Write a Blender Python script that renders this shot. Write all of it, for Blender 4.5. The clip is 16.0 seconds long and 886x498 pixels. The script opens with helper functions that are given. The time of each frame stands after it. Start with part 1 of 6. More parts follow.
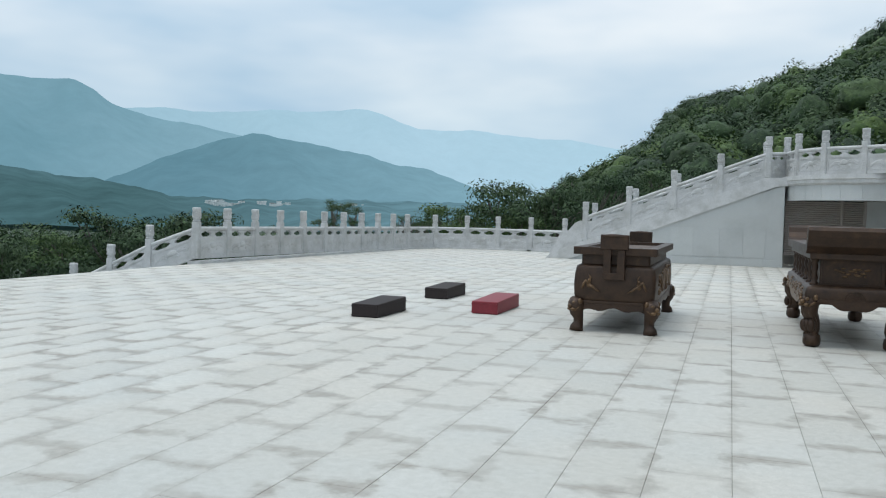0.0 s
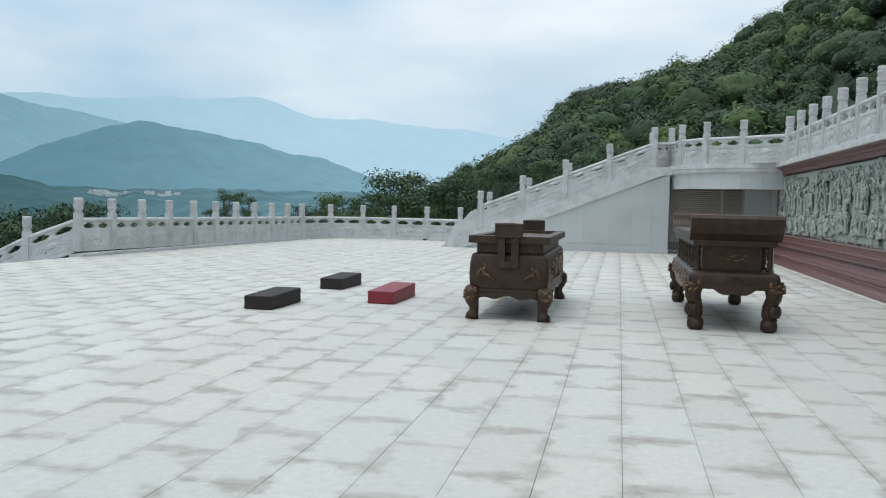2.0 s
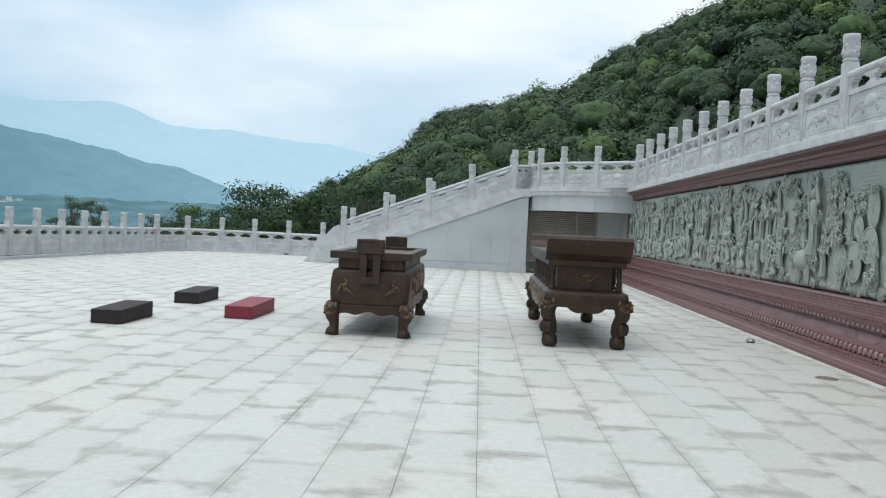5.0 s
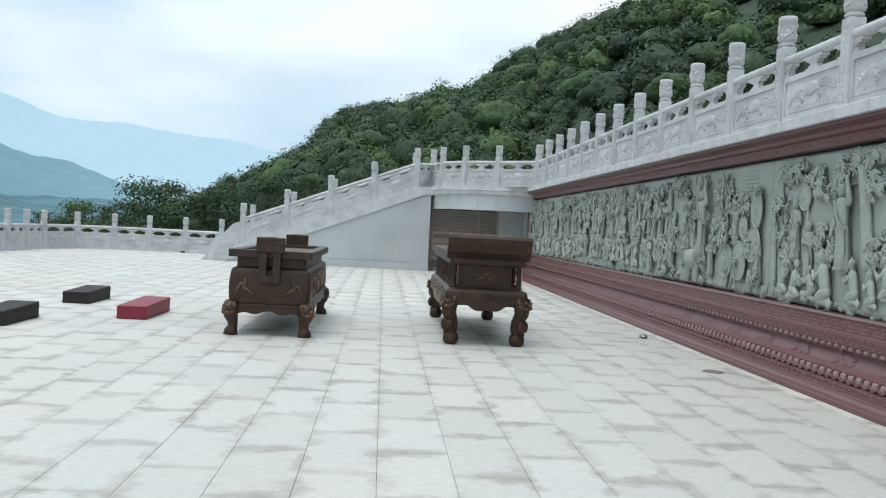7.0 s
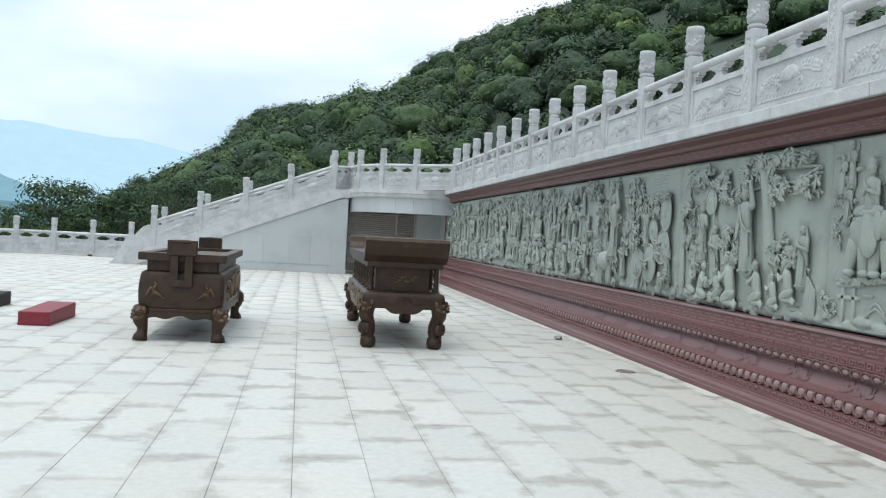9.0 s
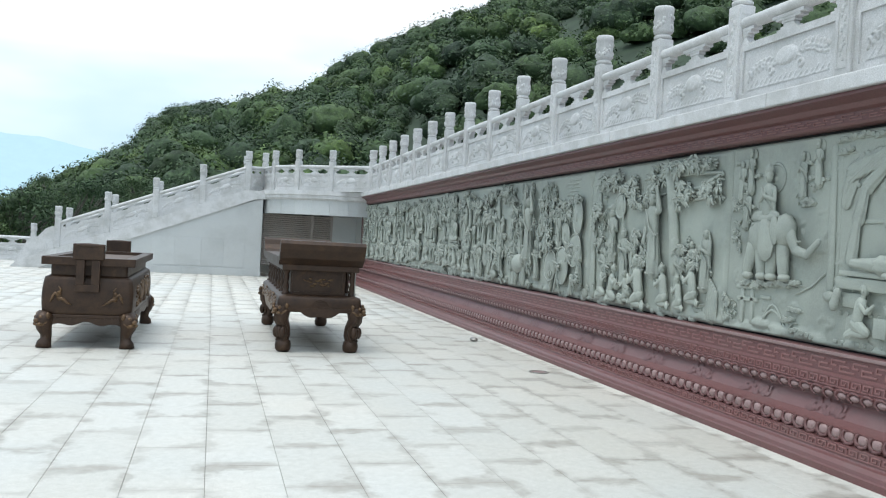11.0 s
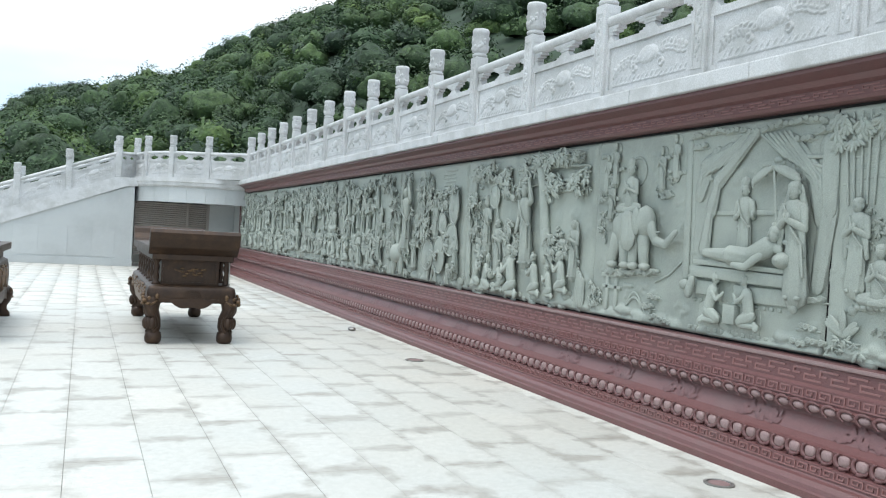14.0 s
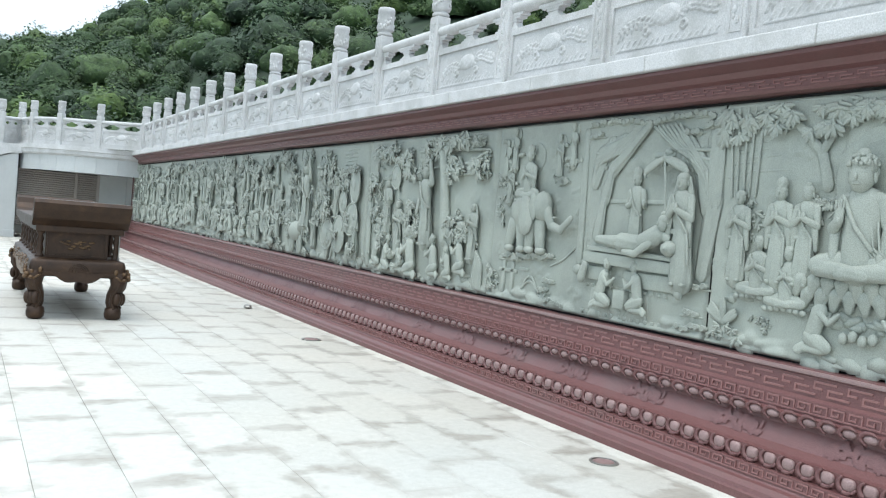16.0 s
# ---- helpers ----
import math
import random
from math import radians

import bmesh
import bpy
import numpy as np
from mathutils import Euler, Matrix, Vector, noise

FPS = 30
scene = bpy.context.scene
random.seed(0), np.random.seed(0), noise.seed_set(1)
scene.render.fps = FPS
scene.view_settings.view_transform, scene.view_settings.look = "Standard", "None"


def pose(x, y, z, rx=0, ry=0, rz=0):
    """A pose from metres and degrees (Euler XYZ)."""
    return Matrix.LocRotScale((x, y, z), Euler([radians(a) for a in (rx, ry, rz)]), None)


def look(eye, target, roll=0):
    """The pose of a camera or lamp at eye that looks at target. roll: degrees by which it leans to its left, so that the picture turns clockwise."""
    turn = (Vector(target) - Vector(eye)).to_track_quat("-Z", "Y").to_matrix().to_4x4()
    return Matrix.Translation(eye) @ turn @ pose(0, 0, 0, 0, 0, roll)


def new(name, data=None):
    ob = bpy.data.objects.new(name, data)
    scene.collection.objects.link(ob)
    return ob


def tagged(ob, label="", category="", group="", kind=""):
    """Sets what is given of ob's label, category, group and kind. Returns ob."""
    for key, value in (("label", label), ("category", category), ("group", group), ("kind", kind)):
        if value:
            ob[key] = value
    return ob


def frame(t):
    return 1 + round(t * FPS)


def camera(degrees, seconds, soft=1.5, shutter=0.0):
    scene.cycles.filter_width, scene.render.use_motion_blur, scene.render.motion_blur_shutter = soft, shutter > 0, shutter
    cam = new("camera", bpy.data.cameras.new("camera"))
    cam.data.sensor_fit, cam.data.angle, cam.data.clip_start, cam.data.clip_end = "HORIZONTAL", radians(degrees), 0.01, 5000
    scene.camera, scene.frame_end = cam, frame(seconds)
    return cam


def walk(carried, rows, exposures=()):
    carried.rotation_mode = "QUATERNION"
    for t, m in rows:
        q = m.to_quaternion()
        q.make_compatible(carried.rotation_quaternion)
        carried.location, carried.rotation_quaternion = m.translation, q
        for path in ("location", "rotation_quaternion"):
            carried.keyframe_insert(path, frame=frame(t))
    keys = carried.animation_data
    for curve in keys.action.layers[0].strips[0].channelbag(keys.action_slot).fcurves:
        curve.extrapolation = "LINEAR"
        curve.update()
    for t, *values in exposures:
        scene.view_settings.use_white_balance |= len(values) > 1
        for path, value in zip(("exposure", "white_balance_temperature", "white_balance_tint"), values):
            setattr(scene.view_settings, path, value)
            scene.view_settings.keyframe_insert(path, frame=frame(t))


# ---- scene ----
import functools

cam = camera(55.00, 16.0, soft=1.15)
PATH = [
    (0, pose(0.000, 0.000, 1.599, 87.550, -1.547, 18.689)),
    (0.5, pose(-0.013, -0.008, 1.607, 87.487, -1.781, 16.912)),
    (1, pose(-0.007, 0.006, 1.611, 87.415, -1.914, 15.151)),
    (1.5, pose(-0.005, 0.029, 1.602, 87.232, -1.640, 13.447)),
    (2, pose(0.001, 0.050, 1.601, 87.000, -1.310, 11.715)),
    (2.5, pose(0.005, 0.063, 1.595, 87.230, -1.475, 10.108)),
    (3, pose(0.008, 0.065, 1.596, 87.644, -1.739, 8.758)),
    (3.5, pose(0.009, 0.058, 1.594, 88.053, -2.059, 7.516)),
    (4, pose(0.010, 0.055, 1.594, 88.390, -2.472, 5.957)),
    (6.5, pose(0.030, 0.013, 1.606, 88.519, -2.984, -2.433)),
    (7, pose(0.032, 0.020, 1.610, 88.621, -3.109, -3.982)),
    (7.5, pose(0.037, 0.035, 1.608, 88.812, -3.094, -5.584)),
    (8, pose(0.040, 0.041, 1.604, 89.003, -3.156, -6.972)),
    (8.5, pose(0.042, 0.039, 1.602, 89.096, -3.224, -8.215)),
    (11, pose(0.044, -0.016, 1.637, 89.513, -3.130, -15.099)),
    (11.5, pose(0.063, -0.037, 1.634, 89.825, -3.499, -16.430)),
    (12, pose(0.064, -0.051, 1.638, 90.058, -3.547, -17.531)),
    (12.5, pose(0.062, -0.070, 1.640, 90.051, -3.539, -18.709)),
    (13, pose(0.070, -0.086, 1.644, 89.747, -3.466, -19.999)),
    (13.5, pose(0.089, -0.104, 1.643, 89.475, -3.242, -21.435)),
    (14, pose(0.111, -0.092, 1.639, 89.259, -3.326, -22.943)),
    (14.5, pose(0.114, -0.093, 1.638, 89.093, -3.585, -24.958)),
    (15, pose(0.106, -0.097, 1.643, 88.917, -4.176, -26.647)),
    (15.5, pose(0.104, -0.100, 1.647, 88.699, -4.769, -28.262)),
    (16, pose(0.123, -0.108, 1.647, 88.401, -4.968, -29.574)),
]
walk(cam, PATH, [(0.0, 0.0), (3.5, 0.12), (7.0, 0.26), (11.0, 0.5), (13.5, 0.66), (16.0, 0.82)])

# ---- light ----
world = bpy.data.worlds.new("overcast_sky")
scene.world = world
world.use_nodes = True
wn, wl = world.node_tree.nodes, world.node_tree.links
wn.clear()
w_out, w_bg = wn.new("ShaderNodeOutputWorld"), wn.new("ShaderNodeBackground")
w_sky = wn.new("ShaderNodeTexSky")
w_sky.sky_type, w_sky.sun_disc = "NISHITA", False
w_sky.sun_elevation, w_sky.sun_rotation = radians(73), radians(-63)
w_sky.air_density, w_sky.dust_density = 1.0, 2.0
w_dim = wn.new("ShaderNodeVectorMath")
w_dim.operation = "SCALE"
w_dim.inputs["Scale"].default_value = 0.09
w_coord, w_map = wn.new("ShaderNodeTexCoord"), wn.new("ShaderNodeMapping")
w_map.inputs["Scale"].default_value = (1.0, 1.0, 3.2)
w_noise = wn.new("ShaderNodeTexNoise")
w_noise.inputs["Scale"].default_value, w_noise.inputs["Detail"].default_value = 2.2, 4.0
w_noise.inputs["Roughness"].default_value = 0.5
w_ramp = wn.new("ShaderNodeValToRGB")
w_ramp.color_ramp.elements[0].position, w_ramp.color_ramp.elements[1].position = 0.38, 0.70
w_ramp.color_ramp.elements[0].color = (0.505, 0.662, 0.80, 1)
w_ramp.color_ramp.elements[1].color = (0.940, 0.971, 0.985, 1)
w_mix = wn.new("ShaderNodeMix")
w_mix.data_type = "RGBA"
w_mix.inputs["Factor"].default_value = 0.86
wl.new(w_coord.outputs["Generated"], w_map.inputs["Vector"])
wl.new(w_map.outputs["Vector"], w_noise.inputs["Vector"])
wl.new(w_noise.outputs["Fac"], w_ramp.inputs["Fac"])
wl.new(w_sky.outputs["Color"], w_dim.inputs[0])
wl.new(w_dim.outputs["Vector"], w_mix.inputs["A"])
# the lower sky is bluer, seen through more air
w_low = wn.new("ShaderNodeSeparateXYZ")
wl.new(w_coord.outputs["Generated"], w_low.inputs[0])
w_air = wn.new("ShaderNodeValToRGB")
w_air.color_ramp.elements[0].position, w_air.color_ramp.elements[1].position = 0.05, 0.24
w_air.color_ramp.elements[0].color = (0.74, 0.87, 0.95, 1)
w_air.color_ramp.elements[1].color = (1.0, 1.0, 1.0, 1)
w_tint = wn.new("ShaderNodeMix")
w_tint.data_type, w_tint.blend_type = "RGBA", "MULTIPLY"
w_tint.inputs["Factor"].default_value = 1.0
wl.new(w_low.outputs["Z"], w_air.inputs["Fac"])
wl.new(w_ramp.outputs["Color"], w_tint.inputs["A"])
wl.new(w_air.outputs["Color"], w_tint.inputs["B"])
wl.new(w_tint.outputs["Result"], w_mix.inputs["B"])
# an overcast sky is brighter towards the zenith
w_sep = wn.new("ShaderNodeSeparateXYZ")
wl.new(w_coord.outputs["Generated"], w_sep.inputs[0])
w_up = wn.new("ShaderNodeMapRange")
w_up.inputs["From Min"].default_value, w_up.inputs["From Max"].default_value = 0.15, 1.0
w_up.inputs["To Min"].default_value, w_up.inputs["To Max"].default_value = 1.03, 1.70
wl.new(w_sep.outputs["Z"], w_up.inputs["Value"])
w_zen = wn.new("ShaderNodeVectorMath")
w_zen.operation = "SCALE"
wl.new(w_mix.outputs["Result"], w_zen.inputs[0])
wl.new(w_up.outputs["Result"], w_zen.inputs["Scale"])
wl.new(w_zen.outputs["Vector"], w_bg.inputs["Color"])
w_bg.inputs["Strength"].default_value = 1.0
wl.new(w_bg.outputs["Background"], w_out.inputs["Surface"])

sun = new("sun", bpy.data.lights.new("sun", "SUN"))
sun.data.energy, sun.data.angle, sun.data.color = 1.0, radians(25), (1.0, 0.97, 0.92)
sun.matrix_world = look((-16, 2, 60), (0, 10, 0))


# ---- materials ----
def node_mat(name):
    m = bpy.data.materials.new(name)
    m.use_nodes = True
    nt = m.node_tree
    return m, nt, nt.nodes["Principled BSDF"]


def mk(nt, kind, **kw):
    n = nt.nodes.new(kind)
    for k, v in kw.items():
        if k == "op":
            n.operation = v
        else:
            n.inputs[k.replace("_", " ")].default_value = v
    return n


def math2(nt, op, a, b=0.0):
    n = nt.nodes.new("ShaderNodeMath")
    n.operation = op
    for i, v in enumerate((a, b)):
        if isinstance(v, (int, float)):
            n.inputs[i].default_value = v
        else:
            nt.links.new(v, n.inputs[i])
    return n.outputs[0]


def noise_at(nt, vec, scale, detail=3.0, rough=0.55):
    n = mk(nt, "ShaderNodeTexNoise", Scale=scale, Detail=detail, Roughness=rough)
    nt.links.new(vec, n.inputs["Vector"])
    return n.outputs["Fac"]


def ramp(nt, fac, stops):
    n = nt.nodes.new("ShaderNodeValToRGB")
    e = n.color_ramp.elements
    while len(e) < len(stops):
        e.new(0.5)
    for el, (p, c) in zip(e, stops):
        el.position, el.color = p, (*c, 1) if len(c) == 3 else c
    nt.links.new(fac, n.inputs["Fac"])
    return n.outputs["Color"]


def blend(nt, fac, a, b, mode="MIX"):
    n = nt.nodes.new("ShaderNodeMix")
    n.data_type, n.blend_type = "RGBA", mode
    for key, v in (("Factor", fac), ("A", a), ("B", b)):
        sock = [s for s in n.inputs if s.name == key and s.type == ("VALUE" if key == "Factor" else "RGBA")][0]
        if isinstance(v, (int, float)):
            sock.default_value = v
        elif isinstance(v, tuple):
            sock.default_value = (*v, 1)
        else:
            nt.links.new(v, sock)
    return [s for s in n.outputs if s.type == "RGBA"][0]


def bump(nt, bsdf, height, strength=0.3, dist=0.01):
    n = mk(nt, "ShaderNodeBump", Strength=strength, Distance=dist)
    nt.links.new(height, n.inputs["Height"])
    nt.links.new(n.outputs["Normal"], bsdf.inputs["Normal"])


def stone(name, dark, light, stain, grain=220.0, rough=0.6, patch=1.3, stain_at=0.62, bump_s=0.25, pieces=0.12):
    """Granite or carved stone: fine grain, broad patches and weather stains, a little tone from piece to piece."""
    m, nt, b = node_mat(name)
    pos = nt.nodes.new("ShaderNodeNewGeometry").outputs["Position"]
    fine, broad = noise_at(nt, pos, grain, 2.0), noise_at(nt, pos, patch, 5.0, 0.65)
    col = ramp(nt, fine, [(0.3, dark), (0.7, light)])
    mask = ramp(nt, broad, [(stain_at - 0.1, (0, 0, 0)), (stain_at + 0.12, (1, 1, 1))])
    col = blend(nt, math2(nt, "MULTIPLY", mask, 0.55), col, stain)
    rnd = nt.nodes.new("ShaderNodeObjectInfo").outputs["Random"]
    tone = math2(nt, "ADD", math2(nt, "MULTIPLY", rnd, pieces), 1.0 - pieces / 2)
    mul = mk(nt, "ShaderNodeVectorMath", op="SCALE")
    nt.links.new(col, mul.inputs[0])
    nt.links.new(tone, mul.inputs["Scale"])
    nt.links.new(mul.outputs["Vector"], b.inputs["Base Color"])
    b.inputs["Roughness"].default_value = rough
    bump(nt, b, noise_at(nt, pos, grain * 0.4, 4.0), bump_s, 0.004)
    return m


TILE_X, TILE_W, TILE_L, TILE_Y = 0.07, 0.502, 1.075, 6.59


def floor_material():
    m, nt, b = node_mat("terrace_granite")
    geo = nt.nodes.new("ShaderNodeNewGeometry")
    pos = geo.outputs["Position"]
    sep = nt.nodes.new("ShaderNodeSeparateXYZ")
    nt.links.new(pos, sep.inputs[0])
    x, y = sep.outputs["X"], sep.outputs["Y"]
    col = math2(nt, "DIVIDE", math2(nt, "SUBTRACT", x, TILE_X), TILE_W)
    odd = math2(nt, "MODULO", math2(nt, "ADD", math2(nt, "FLOOR", col), 100.0), 2.0)
    row = math2(nt, "DIVIDE", math2(nt, "SUBTRACT", y, TILE_Y), TILE_L)
    row = math2(nt, "ADD", math2(nt, "ADD", row, 100.5), math2(nt, "MULTIPLY", odd, 0.5))
    fx, fy = math2(nt, "FRACT", col), math2(nt, "FRACT", row)
    dx = math2(nt, "MULTIPLY", math2(nt, "MINIMUM", fx, math2(nt, "SUBTRACT", 1.0, fx)), TILE_W)
    dy = math2(nt, "MULTIPLY", math2(nt, "MINIMUM", fy, math2(nt, "SUBTRACT", 1.0, fy)), TILE_L)
    n1, n2 = noise_at(nt, pos, 2.6, 4.0, 0.6), noise_at(nt, pos, 9.0, 4.0, 0.6)
    n3 = noise_at(nt, pos, 0.8, 4.0, 0.6)
    reach = math2(nt, "MULTIPLY", math2(nt, "SUBTRACT", n1, 0.36), 0.56)
    across = math2(nt, "SUBTRACT", math2(nt, "ADD", dy, math2(nt, "MULTIPLY", math2(nt, "SUBTRACT", n2, 0.5), 0.10)), reach)
    along = math2(nt, "SUBTRACT", math2(nt, "ADD", dx, math2(nt, "MULTIPLY", math2(nt, "SUBTRACT", n2, 0.5), 0.10)),
                  math2(nt, "MULTIPLY", math2(nt, "SUBTRACT", n1, 0.46), 0.6))
    near = math2(nt, "MINIMUM", across, along)
    mask = ramp(nt, math2(nt, "ADD", math2(nt, "MULTIPLY", near, 5.0), 0.5), [(0.15, (1, 1, 1)), (0.45, (0.55, 0.55, 0.55)), (0.55, (0.25, 0.25, 0.25)), (0.75, (0, 0, 0))])
    mask = math2(nt, "MULTIPLY", mask, math2(nt, "ADD", math2(nt, "MULTIPLY", n3, 2.3), -0.52))
    grain = ramp(nt, noise_at(nt, pos, 160.0, 2.0), [(0.3, (0.485, 0.483, 0.465)), (0.7, (0.635, 0.628, 0.60))])
    cool = ramp(nt, noise_at(nt, pos, 0.35, 3.0), [(0.35, (0.985, 0.99, 0.97)), (0.65, (1.03, 0.99, 0.93))])
    streak = ramp(nt, noise_at(nt, pos, 14.0, 5.0, 0.7), [(0.3, (0.90, 0.90, 0.885)), (0.7, (1.06, 1.06, 1.06))])
    base = blend(nt, 1.0, blend(nt, 1.0, grain, cool, "MULTIPLY"), streak, "MULTIPLY")
    rnd = ramp(nt, geo.outputs["Random Per Island"], [(0.0, (0.9, 0.9, 0.9)), (1.0, (1.0, 1.0, 1.0))])
    rnd2 = ramp(nt, nt.nodes.new("ShaderNodeObjectInfo").outputs["Random"], [(0.0, (0.92, 0.92, 0.91)), (1.0, (1.0, 1.0, 1.0))])
    base = blend(nt, 1.0, blend(nt, 1.0, base, rnd, "MULTIPLY"), rnd2, "MULTIPLY")
    dirt = ramp(nt, n2, [(0.3, (0.275, 0.255, 0.22)), (0.7, (0.385, 0.362, 0.32))])
    out = blend(nt, math2(nt, "MINIMUM", math2(nt, "MULTIPLY", mask, 1.25), 0.92), base, dirt)
    nt.links.new(out, b.inputs["Base Color"])
    b.inputs["Roughness"].default_value = 0.62
    bump(nt, b, noise_at(nt, pos, 90.0, 4.0), 0.15, 0.003)
    return m


def bronze_material(name, dark, light, gold):
    m, nt, b = node_mat(name)
    pos = nt.nodes.new("ShaderNodeNewGeometry").outputs["Position"]
    a, c = noise_at(nt, pos, 7.0, 5.0, 0.65), noise_at(nt, pos, 60.0, 3.0)
    col = ramp(nt, a, [(0.3, dark), (0.62, light), (0.8, gold)])
    col = blend(nt, 0.35, col, ramp(nt, c, [(0.35, dark), (0.7, light)]))
    nt.links.new(col, b.inputs["Base Color"])
    b.inputs["Metallic"].default_value = 0.35
    nt.links.new(math2(nt, "ADD", math2(nt, "MULTIPLY", a, 0.3), 0.32), b.inputs["Roughness"])
    bump(nt, b, noise_at(nt, pos, 45.0, 4.0), 0.25, 0.006)
    return m


def leaf_material(name, dark, mid, light):
    """Leaves of near one green, with broader drifts of yellower and bluer growth."""
    m, nt, b = node_mat(name)
    geo = nt.nodes.new("ShaderNodeNewGeometry")
    col = ramp(nt, geo.outputs["Random Per Island"], [(0.0, dark), (0.6, mid), (1.0, light)])
    pos = geo.outputs["Position"]
    broad = ramp(nt, noise_at(nt, pos, 0.05, 4.0, 0.6), [(0.35, (0.70, 0.78, 0.80)), (0.5, (1.0, 1.0, 0.95)), (0.65, (1.35, 1.22, 0.95))])
    fine = ramp(nt, noise_at(nt, pos, 1.7, 5.0, 0.75), [(0.32, (0.45, 0.48, 0.5)), (0.5, (0.95, 0.95, 0.95)), (0.68, (1.6, 1.55, 1.4))])
    col = blend(nt, 1.0, blend(nt, 1.0, col, broad, "MULTIPLY"), fine, "MULTIPLY")
    nt.links.new(col, b.inputs["Base Color"])
    b.inputs["Roughness"].default_value = 0.8
    bump(nt, b, noise_at(nt, pos, 2.2, 5.0, 0.7), 0.4, 0.3)
    return m


def plain(name, col, rough=0.6, metal=0.0, spread=0.12, scale=30.0):
    m, nt, b = node_mat(name)
    pos = nt.nodes.new("ShaderNodeNewGeometry").outputs["Position"]
    lo, hi = tuple(c * (1 - spread) for c in col), tuple(min(1, c * (1 + spread)) for c in col)
    nt.links.new(ramp(nt, noise_at(nt, pos, scale, 4.0), [(0.3, lo), (0.7, hi)]), b.inputs["Base Color"])
    b.inputs["Roughness"].default_value, b.inputs["Metallic"].default_value = rough, metal
    return m


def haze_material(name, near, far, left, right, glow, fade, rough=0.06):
    """Distant slopes with the haze of thick air put into a glowing colour: paler to the east and towards the top, where
    cloud hangs.
    """
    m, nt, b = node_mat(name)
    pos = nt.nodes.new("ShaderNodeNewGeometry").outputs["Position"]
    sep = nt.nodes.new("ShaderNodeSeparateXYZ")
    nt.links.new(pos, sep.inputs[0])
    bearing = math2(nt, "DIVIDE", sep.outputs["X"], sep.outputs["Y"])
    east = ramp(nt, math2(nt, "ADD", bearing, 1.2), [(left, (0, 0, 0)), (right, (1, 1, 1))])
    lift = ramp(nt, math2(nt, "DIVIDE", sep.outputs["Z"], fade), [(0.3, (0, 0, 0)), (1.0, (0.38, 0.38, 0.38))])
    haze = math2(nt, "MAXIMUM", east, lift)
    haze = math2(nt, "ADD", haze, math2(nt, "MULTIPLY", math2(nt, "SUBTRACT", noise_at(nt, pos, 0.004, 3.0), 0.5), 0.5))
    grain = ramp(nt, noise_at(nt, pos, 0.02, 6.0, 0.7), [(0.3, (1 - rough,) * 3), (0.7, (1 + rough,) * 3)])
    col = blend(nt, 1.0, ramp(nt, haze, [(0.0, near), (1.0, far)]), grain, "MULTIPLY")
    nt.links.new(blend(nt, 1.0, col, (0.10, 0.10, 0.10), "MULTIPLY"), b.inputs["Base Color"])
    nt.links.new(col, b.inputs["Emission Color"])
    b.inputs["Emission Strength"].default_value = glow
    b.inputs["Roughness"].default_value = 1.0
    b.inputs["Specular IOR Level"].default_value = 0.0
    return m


M_FLOOR = floor_material()
M_WHITE = stone("white_granite", (0.45, 0.45, 0.445), (0.63, 0.63, 0.625), (0.33, 0.33, 0.31), 90.0, 0.65, 2.4, 0.53)
M_CLAD = stone("grey_cladding", (0.42, 0.435, 0.43), (0.54, 0.555, 0.545), (0.37, 0.38, 0.37), 120.0, 0.5, 0.9)
M_RED = stone("red_granite", (0.090, 0.036, 0.035), (0.19, 0.086, 0.083), (0.14, 0.085, 0.08), 170.0, 0.42, 2.0)
M_PINK = stone("pink_granite", (0.20, 0.125, 0.12), (0.335, 0.23, 0.22), (0.17, 0.105, 0.10), 170.0, 0.45, 3.0)
M_GREEN = stone("green_stone", (0.275, 0.30, 0.262), (0.39, 0.42, 0.367), (0.20, 0.225, 0.20), 130.0, 0.6, 1.8, 0.58)
M_BRONZE = bronze_material("aged_bronze", (0.020, 0.0105, 0.006), (0.062, 0.033, 0.018), (0.14, 0.08, 0.04))
M_GILT = bronze_material("worn_gilt", (0.05, 0.028, 0.016), (0.17, 0.100, 0.048), (0.40, 0.26, 0.13))
M_FRET = stone("fret_granite", (0.19, 0.082, 0.075), (0.31, 0.155, 0.145), (0.20, 0.12, 0.11), 170.0, 0.4, 2.0)
M_JOINT = plain("mortar", (0.30, 0.29, 0.27), 0.9)
M_LEATHER = plain("dark_leather", (0.018, 0.011, 0.010), 0.75)
M_REDPAD = plain("red_leather", (0.20, 0.014, 0.024), 0.55)
M_SHUTTER = plain("brown_shutter", (0.33, 0.295, 0.27), 0.5, 0.2)
M_DARK = plain("dark_gap", (0.02, 0.02, 0.02), 0.9)
M_STEEL = plain("dull_steel", (0.30, 0.29, 0.27), 0.45, 0.7)
M_LEAF = leaf_material("foliage", (0.031, 0.060, 0.026), (0.041, 0.078, 0.031), (0.056, 0.098, 0.038))
M_LEAF_B = leaf_material("bright_foliage", (0.050, 0.092, 0.030), (0.064, 0.112, 0.035), (0.086, 0.140, 0.043))
M_LEAF_C = leaf_material("dark_foliage", (0.022, 0.044, 0.022), (0.031, 0.060, 0.028), (0.044, 0.078, 0.035))
M_SOIL = plain("forest_floor", (0.034, 0.055, 0.032), 0.95, 0.0, 0.4, 0.2)
M_BARK = plain("bark", (0.13, 0.12, 0.10), 0.9, 0.0, 0.35, 6.0)
M_HOUSE = plain("white_plaster", (0.7, 0.7, 0.68), 0.8)
M_ROOF = plain("house_roof", (0.35, 0.16, 0.12), 0.8)
